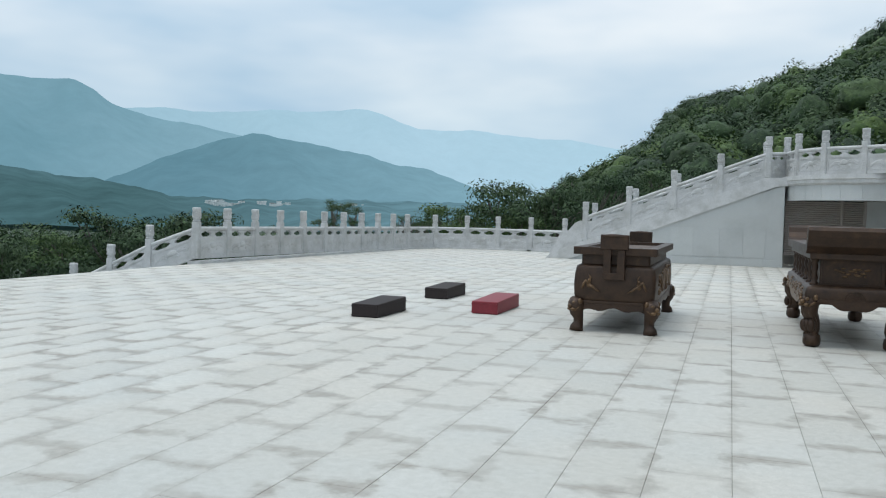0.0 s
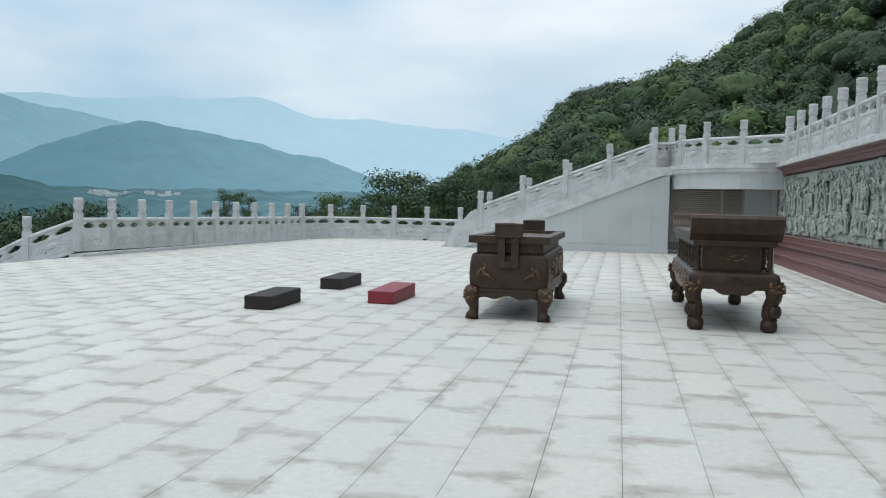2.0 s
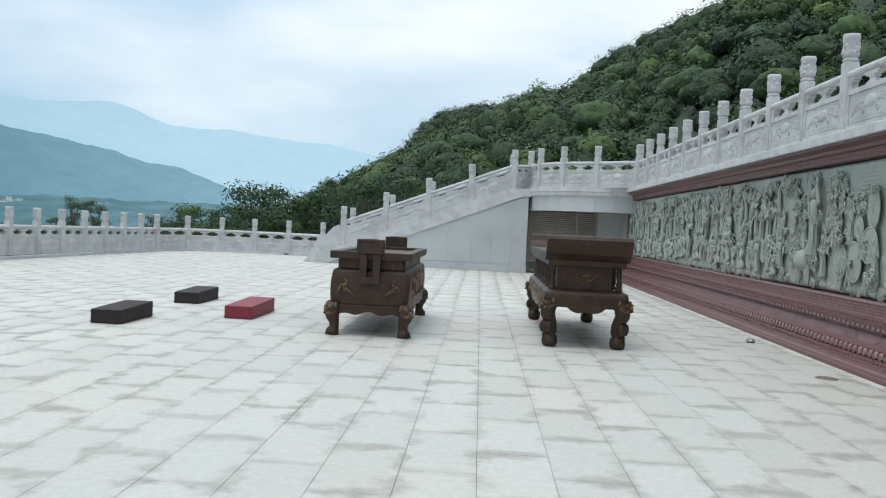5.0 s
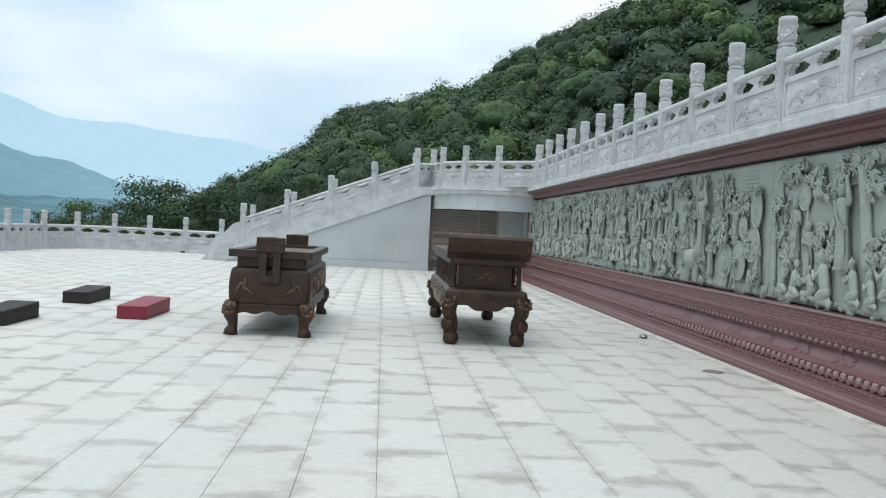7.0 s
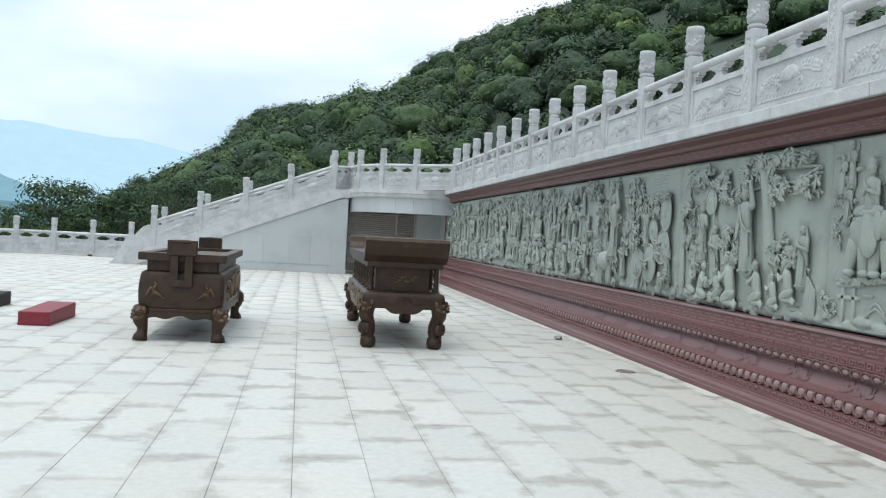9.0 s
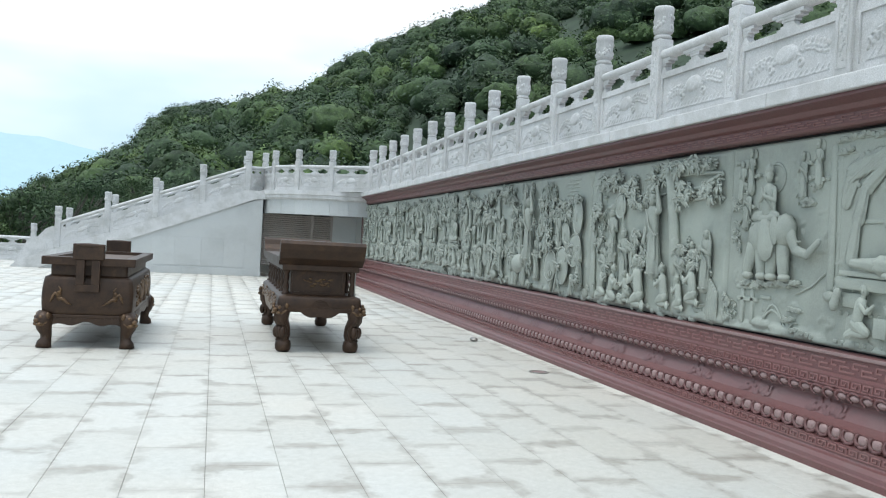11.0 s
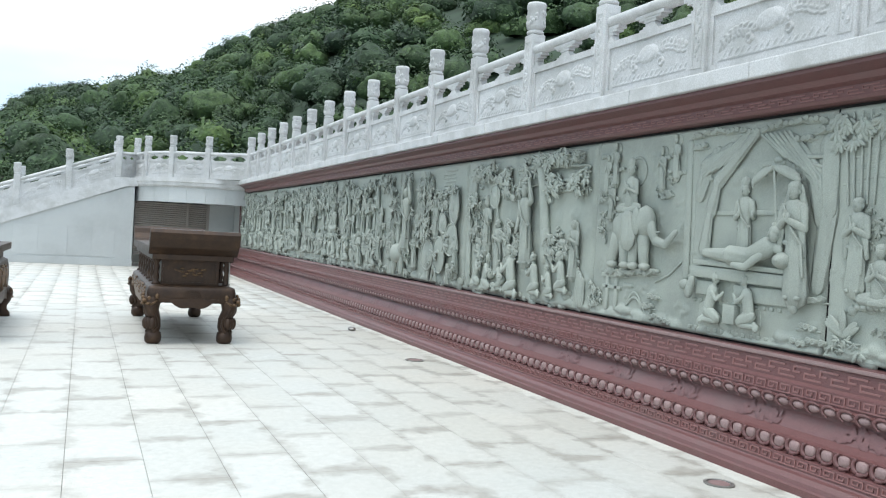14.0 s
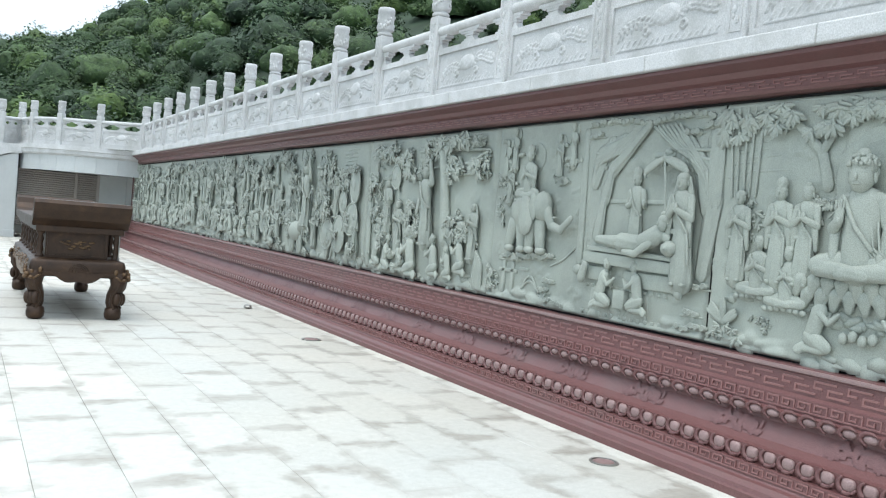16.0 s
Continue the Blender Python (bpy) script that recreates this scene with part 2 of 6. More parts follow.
# the four ridges carry their air haze in their own glowing colour
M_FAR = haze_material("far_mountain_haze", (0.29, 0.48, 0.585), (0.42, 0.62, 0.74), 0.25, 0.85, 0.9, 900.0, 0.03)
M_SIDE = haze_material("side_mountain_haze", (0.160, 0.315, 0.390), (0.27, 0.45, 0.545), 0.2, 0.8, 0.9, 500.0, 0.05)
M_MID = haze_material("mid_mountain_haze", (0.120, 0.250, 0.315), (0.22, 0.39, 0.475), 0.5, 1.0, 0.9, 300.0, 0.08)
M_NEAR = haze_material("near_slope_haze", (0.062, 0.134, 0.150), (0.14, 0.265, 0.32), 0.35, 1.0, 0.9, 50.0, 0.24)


# ---- building helpers ----
def part(name, bm, mat, parent=None, label="", smooth=False, m=None):
    me = bpy.data.meshes.new(name)
    bm.normal_update()
    if smooth:
        for f in bm.faces:
            f.smooth = True
    bm.to_mesh(me)
    bm.free()
    me.materials.append(mat)
    ob = new(name, me)
    if parent is not None:
        ob.parent = parent
    if m is not None:
        ob.matrix_basis = m
    return tagged(ob, label)


def share(name, me, parent, m):
    ob = new(name, me)
    ob.parent = parent
    ob.matrix_basis = m
    return ob


def thing(name, m, label, category, group="", kind=""):
    ob = new(name)
    ob.empty_display_size = 0.1
    ob.matrix_basis = m
    return tagged(ob, label, category, group, kind)


def box(bm, x0, x1, y0, y1, z0, z1, bevel=0.0, shear=0.0):
    """A box; shear lifts it by that much per metre of x."""
    made = bmesh.ops.create_cube(bm, size=1.0)["verts"]
    for v in made:
        v.co = Vector(((x0 + x1) / 2 + v.co.x * (x1 - x0), (y0 + y1) / 2 + v.co.y * (y1 - y0), (z0 + z1) / 2 + v.co.z * (z1 - z0)))
    if bevel > 0:
        edges = list({e for v in made for e in v.link_edges})
        made = bmesh.ops.bevel(bm, geom=edges, offset=bevel, segments=2, affect="EDGES", profile=0.5)["verts"]
    if shear:
        for v in made:
            v.co.z += shear * v.co.x
    return made


def lathe(bm, profile, segs=20, cx=0.0, cy=0.0, z=0.0, squash=1.0):
    """A turned form from (radius, height) pairs."""
    rings = []
    for r, h in profile:
        rings.append([bm.verts.new((cx + r * math.cos(2 * math.pi * k / segs), cy + squash * r * math.sin(2 * math.pi * k / segs), z + h)) for k in range(segs)])
    for a, b in zip(rings, rings[1:]):
        for k in range(segs):
            bm.faces.new((a[k], a[(k + 1) % segs], b[(k + 1) % segs], b[k]))
    bm.faces.new(list(reversed(rings[0])))
    bm.faces.new(rings[-1])


def ball(bm, c, r, u=12, v=8):
    """An ellipsoid with radii r."""
    made = bmesh.ops.create_uvsphere(bm, u_segments=u, v_segments=v, radius=1.0)["verts"]
    for w in made:
        w.co = Vector((c[0] + w.co.x * r[0], c[1] + w.co.y * r[1], c[2] + w.co.z * r[2]))
    return made


def tube(bm, points, radii, segs=10):
    """A tapered round bar through points."""
    rings, pts = [], [Vector(p) for p in points]
    for i, p in enumerate(pts):
        d = (pts[min(i + 1, len(pts) - 1)] - pts[max(i - 1, 0)]).normalized()
        side = d.cross(Vector((0, 1, 0)) if abs(d.y) < 0.9 else Vector((1, 0, 0))).normalized()
        up = side.cross(d)
        rings.append([bm.verts.new(p + radii[i] * (side * math.cos(a) + up * math.sin(a))) for a in (2 * math.pi * k / segs for k in range(segs))])
    for a, b in zip(rings, rings[1:]):
        for k in range(segs):
            bm.faces.new((a[k], a[(k + 1) % segs], b[(k + 1) % segs], b[k]))
    bm.faces.new(list(reversed(rings[0])))
    bm.faces.new(rings[-1])
    bmesh.ops.recalc_face_normals(bm, faces=bm.faces)


def sweep(bm, profile, path, close=True):
    """A profile of (out, z) carried along path, a list of (x, y, nx, ny): the point and the way outwards."""
    rows = [[bm.verts.new((x + nx * o, y + ny * o, z)) for o, z in profile] for x, y, nx, ny in path]
    n = len(profile)
    for a, b in zip(rows, rows[1:]):
        for k in range(n if close else n - 1):
            bm.faces.new((a[k], a[(k + 1) % n], b[(k + 1) % n], b[k]))
    if close:
        bm.faces.new(rows[0])
        bm.faces.new(list(reversed(rows[-1])))
    bmesh.ops.recalc_face_normals(bm, faces=bm.faces)


def raw_mesh(name, verts, faces, mat, parent=None, smooth=False):
    me = bpy.data.meshes.new(name)
    verts, faces = np.asarray(verts, np.float32), np.asarray(faces, np.int32)
    k = faces.shape[1]
    me.vertices.add(len(verts))
    me.vertices.foreach_set("co", verts.ravel())
    me.loops.add(faces.size)
    me.loops.foreach_set("vertex_index", faces.ravel())
    me.polygons.add(len(faces))
    me.polygons.foreach_set("loop_start", np.arange(len(faces), dtype=np.int32) * k)
    if smooth:
        me.polygons.foreach_set("use_smooth", np.ones(len(faces), bool))
    me.update(calc_edges=True)
    me.materials.append(mat)
    ob = new(name, me)
    if parent is not None:
        ob.parent = parent
    return ob


# ---- carved relief ----
class Carving:
    """A height field over a slab, on which rounded forms are raised."""

    def __init__(self, width, height, step, seed):
        self.w, self.h = width, height
        self.nu, self.nv = int(width / step) + 1, int(height / step) + 1
        self.u, self.v = np.meshgrid(np.linspace(0, width, self.nu), np.linspace(0, height, self.nv))
        self.z = np.zeros_like(self.u)
        self.r = np.random.RandomState(seed)

    def window(self, u, v, reach):
        su, sv = (self.nu - 1) / self.w, (self.nv - 1) / self.h
        a, b = max(0, int((u - reach) * su)), min(self.nu, int((u + reach) * su) + 2)
        c, d = max(0, int((v - reach) * sv)), min(self.nv, int((v + reach) * sv) + 2)
        return slice(c, max(c, d)), slice(a, max(a, b))

    def oval(self, u, v, ru, rv, top, turn=0.0, base=0.0, sharp=0.5):
        s = self.window(u, v, max(ru, rv))
        du, dv = self.u[s] - u, self.v[s] - v
        c, n = math.cos(turn), math.sin(turn)
        d = ((du * c + dv * n) / ru) ** 2 + ((dv * c - du * n) / rv) ** 2
        rise = 0.85 * min(ru, rv)
        low = max(base, 0.5 * max(top - rise, 0))
        self.z[s] = np.maximum(self.z[s], np.where(d < 1, low + min(rise, max(top - low, 0.004)) * np.clip(1 - d, 0, 1) ** sharp, 0))

    def bar(self, u0, v0, u1, v1, r0, r1, top, folds=0.0):
        s = self.window((u0 + u1) / 2, (v0 + v1) / 2, math.hypot(u1 - u0, v1 - v0) / 2 + max(r0, r1))
        du, dv, l2 = u1 - u0, v1 - v0, (u1 - u0) ** 2 + (v1 - v0) ** 2 + 1e-9
        t = np.clip(((self.u[s] - u0) * du + (self.v[s] - v0) * dv) / l2, 0, 1)
        d = np.hypot(self.u[s] - u0 - t * du, self.v[s] - v0 - t * dv) / (r0 + (r1 - r0) * t)
        rise = 0.85 * min(r0, r1)
        low = 0.5 * max(top - rise, 0)
        z = np.where(d < 1, low + min(rise, top) * np.sqrt(np.clip(1 - d * d, 0, 1)), 0)
        if folds:
            across = ((self.u[s] - u0) * dv - (self.v[s] - v0) * du) / math.sqrt(l2)
            z = z * (1 - folds * (0.5 + 0.5 * np.sin(across * 2 * math.pi / 0.04 + t * 3)))
        self.z[s] = np.maximum(self.z[s], z)

    def ring(self, u, v, r, thick, top):
        s = self.window(u, v, r + thick)
        d = np.abs(np.hypot(self.u[s] - u, self.v[s] - v) - r) / thick
        self.z[s] = np.maximum(self.z[s], np.where(d < 1, 0.6 * top + 0.4 * top * np.sqrt(np.clip(1 - d * d, 0, 1)), 0))

    def foliage(self, u, v, ru, rv, count, size, top):
        for _ in range(count):
            a, d = self.r.uniform(0, 6.3), math.sqrt(self.r.uniform(0, 1))
            self.oval(u + ru * d * math.cos(a), v + rv * d * math.sin(a), size * self.r.uniform(0.7, 1.3), size * self.r.uniform(0.3, 0.55),
                      top * self.r.uniform(0.45, 1.0), self.r.uniform(0, 3.14), top * 0.15)

    def clutter(self, count):
        """Low leaves, scrolls and rocks that fill the background."""
        r = self.r
        for _ in range(count):
            u, v = r.uniform(0.06, self.w - 0.06), r.uniform(0.06, self.h - 0.08)
            kind = r.randint(4)
            if kind == 0:
                for k in range(3):
                    self.ring(u, v, 0.022 + 0.02 * k, 0.008, 0.022)
            elif kind == 1:
                self.bar(u, v, u + r.uniform(-0.15, 0.15), v + r.uniform(-0.04, 0.1), 0.014, 0.006, 0.03)
            else:
                self.foliage(u, v, 0.09, 0.06, 9, 0.034, 0.04)

    def ground(self, low, high):
        line = low + (high - low) * (0.5 + 0.5 * np.sin(self.u * 2.1 + self.r.uniform(0, 6))) * 0.6
        m = np.clip((line - self.v) / 0.05, 0, 1)
        self.z = np.maximum(self.z, 0.045 * m)
        for _ in range(int(self.w * 5)):
            self.oval(self.r.uniform(0, self.w), self.r.uniform(0, high), self.r.uniform(0.05, 0.16), self.r.uniform(0.03, 0.07), self.r.uniform(0.04, 0.09), self.r.uniform(-0.3, 0.3))

    def mesh(self, name, thick, mat, parent, place, smooth=True, masked=False):
        """place(u, v, height) gives coordinates. The slab's edge runs back by thick; masked keeps the raised forms alone."""
        z = self.z + np.where(self.z > 0.01, 0.003 * np.sin(self.u * 61 + np.sin(self.v * 47) * 2) * np.sin(self.v * 53), 0)
        i = np.arange(self.nu * self.nv).reshape(self.nv, self.nu)
        f = np.stack([i[:-1, :-1], i[:-1, 1:], i[1:, 1:], i[1:, :-1]], -1).reshape(-1, 4)
        if masked:
            f = f[(z.ravel()[f] > 0.0005).any(1)]
        else:
            rim = np.minimum(np.minimum(self.u, self.w - self.u), np.minimum(self.v, self.h - self.v))
            z = np.where(rim < 1e-6, -thick, z)
        used, f = np.unique(f, return_inverse=True)
        pts = place(self.u.ravel()[used], self.v.ravel()[used], z.ravel()[used])
        return raw_mesh(name, pts, f.reshape(-1, 4), mat, parent, True)


# ---- balustrades ----
POST_H, RAIL_H = 1.43, 0.90


def post_meshes():
    """Shaft, cap and carved cap band of a balustrade post, as shared meshes."""
    bm = bmesh.new()
    box(bm, -0.095, 0.095, -0.095, 0.095, 0, 1.03, 0.014)
    for k in range(4):
        q = Matrix.Rotation(k * math.pi / 2, 3, "Z")
        for a, b, c, d in ((-0.062, 0.062, 0.10, 0.115), (-0.062, 0.062, 0.93, 0.945), (-0.062, -0.05, 0.115, 0.93), (0.05, 0.062, 0.115, 0.93)):
            for v in box(bm, a, b, 0.093, 0.101, c, d):
                v.co = q @ v.co
        for j in range(9):
            z, e = 0.19 + 0.083 * j, 1 if j % 2 else -1
            for v in ball(bm, (0.014 * e, 0.094, z), (0.026, 0.012, 0.034), 6, 4) + ball(bm, (-0.022 * e, 0.094, z + 0.03), (0.016, 0.010, 0.022), 6, 4):
                v.co = q @ v.co
    shaft = part("shaft", bm, M_WHITE)
    bm = bmesh.new()
    lathe(bm, [(0.088, 1.03), (0.105, 1.045), (0.108, 1.07), (0.086, 1.085), (0.086, 1.095), (0.112, 1.11), (0.116, 1.14), (0.112, 1.34),
               (0.118, 1.35), (0.120, 1.40), (0.108, 1.425), (0.05, 1.43)], 18)
    rr = random.Random(4)
    for k in range(26):
        a, z = rr.uniform(0, 6.28), rr.uniform(1.14, 1.33)
        ball(bm, (0.106 * math.cos(a), 0.106 * math.sin(a), z), (0.024, 0.024, 0.035), 6, 4)
    cap = part("cap", bm, M_WHITE, None, "", True)
    out = shaft.data, cap.data
    bpy.data.objects.remove(shaft)
    bpy.data.objects.remove(cap)
    return out


SHAFT, CAP = post_meshes()


def panel_meshes(length, rise):
    """The carved slab, its relief, the pierced band and the handrail between two posts, along +x."""
    a, b, s = 0.09, length - 0.09, rise / length
    made = []
    bm = bmesh.new()
    box(bm, a, b, -0.055, 0.055, 0.0, 0.06, 0, s)
    box(bm, a, b, -0.035, 0.035, 0.05, 0.60, 0, s)
    for x0, x1, z0, z1 in ((a, b, 0.06, 0.11), (a, b, 0.54, 0.61), (a, a + 0.06, 0.11, 0.54), (b - 0.06, b, 0.11, 0.54)):
        box(bm, x0, x1, -0.055, 0.055, z0, z1, 0, s)
    made.append(("slab", part("slab", bm, M_WHITE), ""))
    w, h = b - a - 0.16, 0.39
    c = Carving(w, h, 0.0125, 11 + int(length * 100))
    c.oval(w * 0.5, h * 0.64, w * 0.12, h * 0.22, 0.04, 0.08, 0.0, 0.3)
    for k in (-1, 1):
        last = (w * (0.5 + k * 0.10), h * 0.5)
        for j in range(1, 9):
            t = j / 8
            p = (w * (0.5 + k * (0.10 + 0.34 * t)), h * (0.52 + 0.16 * math.sin(3.6 * t + 0.5 * k) + 0.16 * k * t))
            c.bar(*last, *p, 0.015, 0.012, 0.03)
            for e in (-1, 1):
                c.oval(p[0] + e * 0.012, p[1] + e * 0.035, 0.034 + 0.012 * (j % 2), 0.014, 0.036, 0.8 * e + k * t)
            last = p
        c.ring(w * (0.5 + k * 0.17), h * 0.36, 0.032, 0.010, 0.03)
    for j in range(16):
        u = w * (0.07 + 0.86 * j / 15)
        c.bar(u, h * 0.04, u + 0.05, h * (0.14 + 0.10 * c.r.rand()), 0.013, 0.008, 0.022)
    c.bar(w * 0.04, h * 0.03, w * 0.96, h * 0.03, 0.012, 0.012, 0.02)
    x0 = a + 0.08
    for side in (-1, 1):
        ob = c.mesh("carving", 0.004, M_WHITE, None, lambda u, v, z: np.stack(
            [x0 + (u if side < 0 else w - u), side * (0.0335 + 0.75 * z), 0.13 + v + s * (x0 + (u if side < 0 else w - u))], -1), True, True)
        made.append(("carving", ob, ""))
    mid = (a + b) / 2
    for x in (a, mid, b):
        bm = bmesh.new()
        wd = 0.15 if x == mid else 0.13
        for k, (z, ww, dd) in enumerate(((0.60, wd, 0.05), (0.625, wd * 0.72, 0.042), (0.655, wd * 0.5, 0.035), (0.69, wd * 0.62, 0.04), (0.72, wd * 1.15, 0.045), (0.745, wd * 1.5, 0.05))):
            box(bm, max(a, x - ww), min(b, x + ww), -dd, dd, z, z + 0.032, 0, s)
        made.append(("vase_block", part("vase_block", bm, M_WHITE), ""))
    bm = bmesh.new()
    ring = [(0.075 * math.cos(t), 0.835 + 0.066 * math.sin(t)) for t in (2 * math.pi * k / 10 for k in range(10))]
    rows = [[bm.verts.new((x, y, z + s * x)) for y, z in ring] for x in (a - 0.02, b + 0.02)]
    for k in range(10):
        bm.faces.new((rows[0][k], rows[0][(k + 1) % 10], rows[1][(k + 1) % 10], rows[1][k]))
    bmesh.ops.recalc_face_normals(bm, faces=bm.faces)
    made.append(("handrail", part("handrail", bm, M_WHITE, None, "", True), ""))
    out = [(n, o.data) for n, o, _ in made]
    for _, o, _ in made:
        bpy.data.objects.remove(o)
    return out


PANELS = {}


def balustrade(points, label, posts=None, group="stone balustrades"):
    """Posts at points (x, y, z), panels between them; one thing, with each post and each panel a part."""
    x, y, z = points[0]
    top = thing("balustrade", pose(x, y, z), label, "balustrade", group)
    here = Vector(points[0])
    for i, p in enumerate(points):
        if posts is None or posts[i]:
            q = points[min(i + 1, len(points) - 1)]
            o = points[max(i - 1, 0)]
            yaw = math.degrees(math.atan2(q[1] - o[1], q[0] - o[0]))
            d = Vector(p) - here
            ps = share("post", SHAFT, top, pose(d.x, d.y, d.z, 0, 0, yaw))
            share("cap", CAP, ps, pose(0, 0, 0, 0, 0, 37 * i))
    for p, q in zip(points, points[1:]):
        d = Vector(q) - Vector(p)
        run = round(math.hypot(d.x, d.y), 2)
        key = (run, round(d.z, 2))
        if key not in PANELS:
            PANELS[key] = panel_meshes(*key)
        at = Vector(p) - here
        m = pose(at.x, at.y, at.z, 0, 0, math.degrees(math.atan2(d.y, d.x)))
        slab = None
        for name, me in PANELS[key]:
            if slab is None:
                slab = share("panel", me, top, m)
            else:
                share(name, me, slab, Matrix())
    return top


# ---- terrace floor ----
def terrace_floor():
    bm = bmesh.new()
    box(bm, -14.3, 9.0, -14.0, 38.0, -1.2, -0.035)
    floor = part("floor", bm, M_JOINT)
    tagged(floor, "pale granite slab terrace paving with brown damp stains along joints", "floor", "", "structure")
    return floor


FLOOR = terrace_floor()

# ---- the relief wall ----
WALL_X, WALL_Y0, WALL_Y1 = 5.24, -6.0, 30.6
bm = bmesh.new()
box(bm, WALL_X + 0.04, 9.0, WALL_Y0, WALL_Y1 - 0.01, -0.1, 2.9)
WALL = part("wall_relief", bm, M_RED)
tagged(WALL, "long red granite retaining wall with carved green relief panels", "wall", "", "structure")

base_profile = [(-0.05, 0.90), (0.12, 0.90), (0.14, 0.885), (0.14, 0.862), (0.125, 0.855), (0.135, 0.72), (0.165, 0.70), (0.175, 0.60), (0.215, 0.59), (0.215, 0.545),
                (0.16, 0.535), (0.165, 0.50), (0.24, 0.38), (0.30, 0.345), (0.335, 0.335), (0.335, 0.235), (0.385, 0.225), (0.395, 0.14), (0.405, 0.13), (0.44, 0.12),
                (0.47, 0.09), (0.48, 0.06), (0.495, 0.05), (0.495, -0.05), (-0.05, -0.05)]
line = [(WALL_X, y, -1, 0) for y in (WALL_Y0, WALL_Y1)]
bm = bmesh.new()
sweep(bm, base_profile, line)
BASE = part("plinth", bm, M_RED)
BASE.parent = WALL
tagged(BASE, "stepped red granite plinth moulding")
bm = bmesh.new()
sweep(bm, [(0.02, 2.79), (0.06, 2.79), (0.10, 2.80), (0.115, 2.82), (0.125, 2.90), (0.17, 2.92), (0.20, 2.96), (0.27, 2.985), (0.31, 3.0), (0.31, 3.03), (-0.3, 3.03), (-0.3, 2.79)], line)
CORN = part("cornice", bm, M_RED, WALL, "red granite cornice below the coping")
bm = bmesh.new()
y = WALL_Y0
while y < 29.2:
    y1 = min(y + 1.6, 29.25)
    box(bm, WALL_X - 0.36, WALL_X + 0.5, y + 0.002, y1 - 0.002, 3.034, 3.17, 0.012)
    y = y1
COPE = part("coping", bm, M_WHITE, WALL, "white granite coping stones")
bm = bmesh.new()
sweep(bm, [(0.10, 0.895), (0.146, 0.894), (0.148, 0.88), (0.146, 0.866), (0.10, 0.866)], line)
part("ledge", bm, M_PINK, WALL, "pale pink granite ledge")


def fret_band(bm, y0, y1, z0, z1, x_of, pitch, thick, long_key=False):
    """Raised key pattern: bars that hook into one another along a band."""
    h = z1 - z0
    n = int((y1 - y0) / pitch)
    t = h * 0.11

    def bar(ya, yb, za, zb):
        bar.n = (bar.n + 1) % 7
        q = [bm.verts.new((x_of(z) - o, yy, z)) for o in (-0.004, thick + 0.0006 * bar.n) for z, yy in ((za, ya), (za, yb), (zb, yb), (zb, ya))]
        for f in ((4, 7, 6, 5), (0, 1, 5, 4), (1, 2, 6, 5), (2, 3, 7, 6), (3, 0, 4, 7)):
            bm.faces.new([q[k] for k in f])

    bar.n = 0
    lo, hi = z0 + h * 0.12, z1 - h * 0.12
    tall = hi - lo - t

    def run(a, pts):
        for (pa, qa), (pb, qb) in zip(pts, pts[1:]):
            ya, yb, za, zb = a + pitch * min(pa, pb), a + pitch * max(pa, pb), lo + tall * min(qa, qb), lo + tall * max(qa, qb)
            bar(ya, yb + t, za, zb + t)

    for k in range(n):
        a = y0 + k * pitch
        if long_key:
            run(a, ((0.0, 0.0), (0.62, 0.0), (0.62, 0.5), (0.22, 0.5)))
            run(a, ((0.42, 1.0), (1.04, 1.0), (1.04, 0.5), (0.82, 0.5)))
        else:
            run(a, ((0.92, 0.0), (0.0, 0.0), (0.0, 1.0), (0.72, 1.0), (0.72, 0.36), (0.34, 0.36), (0.34, 0.66)))


bm = bmesh.new()
fret_band(bm, 1.0, 30.4, 0.725, 0.85, lambda z: WALL_X - 0.125 - (0.855 - z) / 0.135 * 0.010, 0.25, 0.005, True)
fret_band(bm, 1.0, 30.4, 0.605, 0.695, lambda z: WALL_X - 0.165 - (0.70 - z) / 0.10 * 0.010, 0.125, 0.005)
fret_band(bm, 1.0, 30.4, 0.145, 0.22, lambda z: WALL_X - 0.385 - (0.225 - z) / 0.085 * 0.010, 0.115, 0.005)
fret_band(bm, 1.0, 30.4, 2.825, 2.895, lambda z: WALL_X - 0.115 - (z - 2.82) / 0.08 * 0.010, 0.22, 0.005, True)
tagged(part("key_fret", bm, M_FRET, WALL, "raised key fret pattern"), kind="stuff")

# beads and eggs of the plinth
bm = bmesh.new()
ball(bm, (0, 0, 0), (0.022, 0.052, 0.029), 12, 8)
o = part("bead", bm, M_PINK, None, "", True)
BEAD = o.data
bpy.data.objects.remove(o)
bm = bmesh.new()
for v in ball(bm, (0, 0, 0), (1, 1, 1), 16, 10):
    e = 0.72
    v.co = Vector((0.024 * v.co.x, 0.048 * math.copysign(abs(v.co.y) ** e, v.co.y), 0.040 * math.copysign(abs(v.co.z) ** e, v.co.z)))
o = part("egg", bm, M_PINK, None, "", True)
EGG = o.data
bpy.data.objects.remove(o)
def husk_mesh(w, h, start, sweep_by, thick):
    bm = bmesh.new()
    arch = [radians(start + sweep_by * k / 14) for k in range(15)]
    tube(bm, [(0.0, w * math.cos(t), h * math.sin(t)) for t in arch], [thick * (0.45 + 0.55 * math.sin(math.pi * k / 14)) for k in range(15)], 6)
    o = part("husk", bm, M_RED, None, "", True)
    me = o.data
    bpy.data.objects.remove(o)
    return me


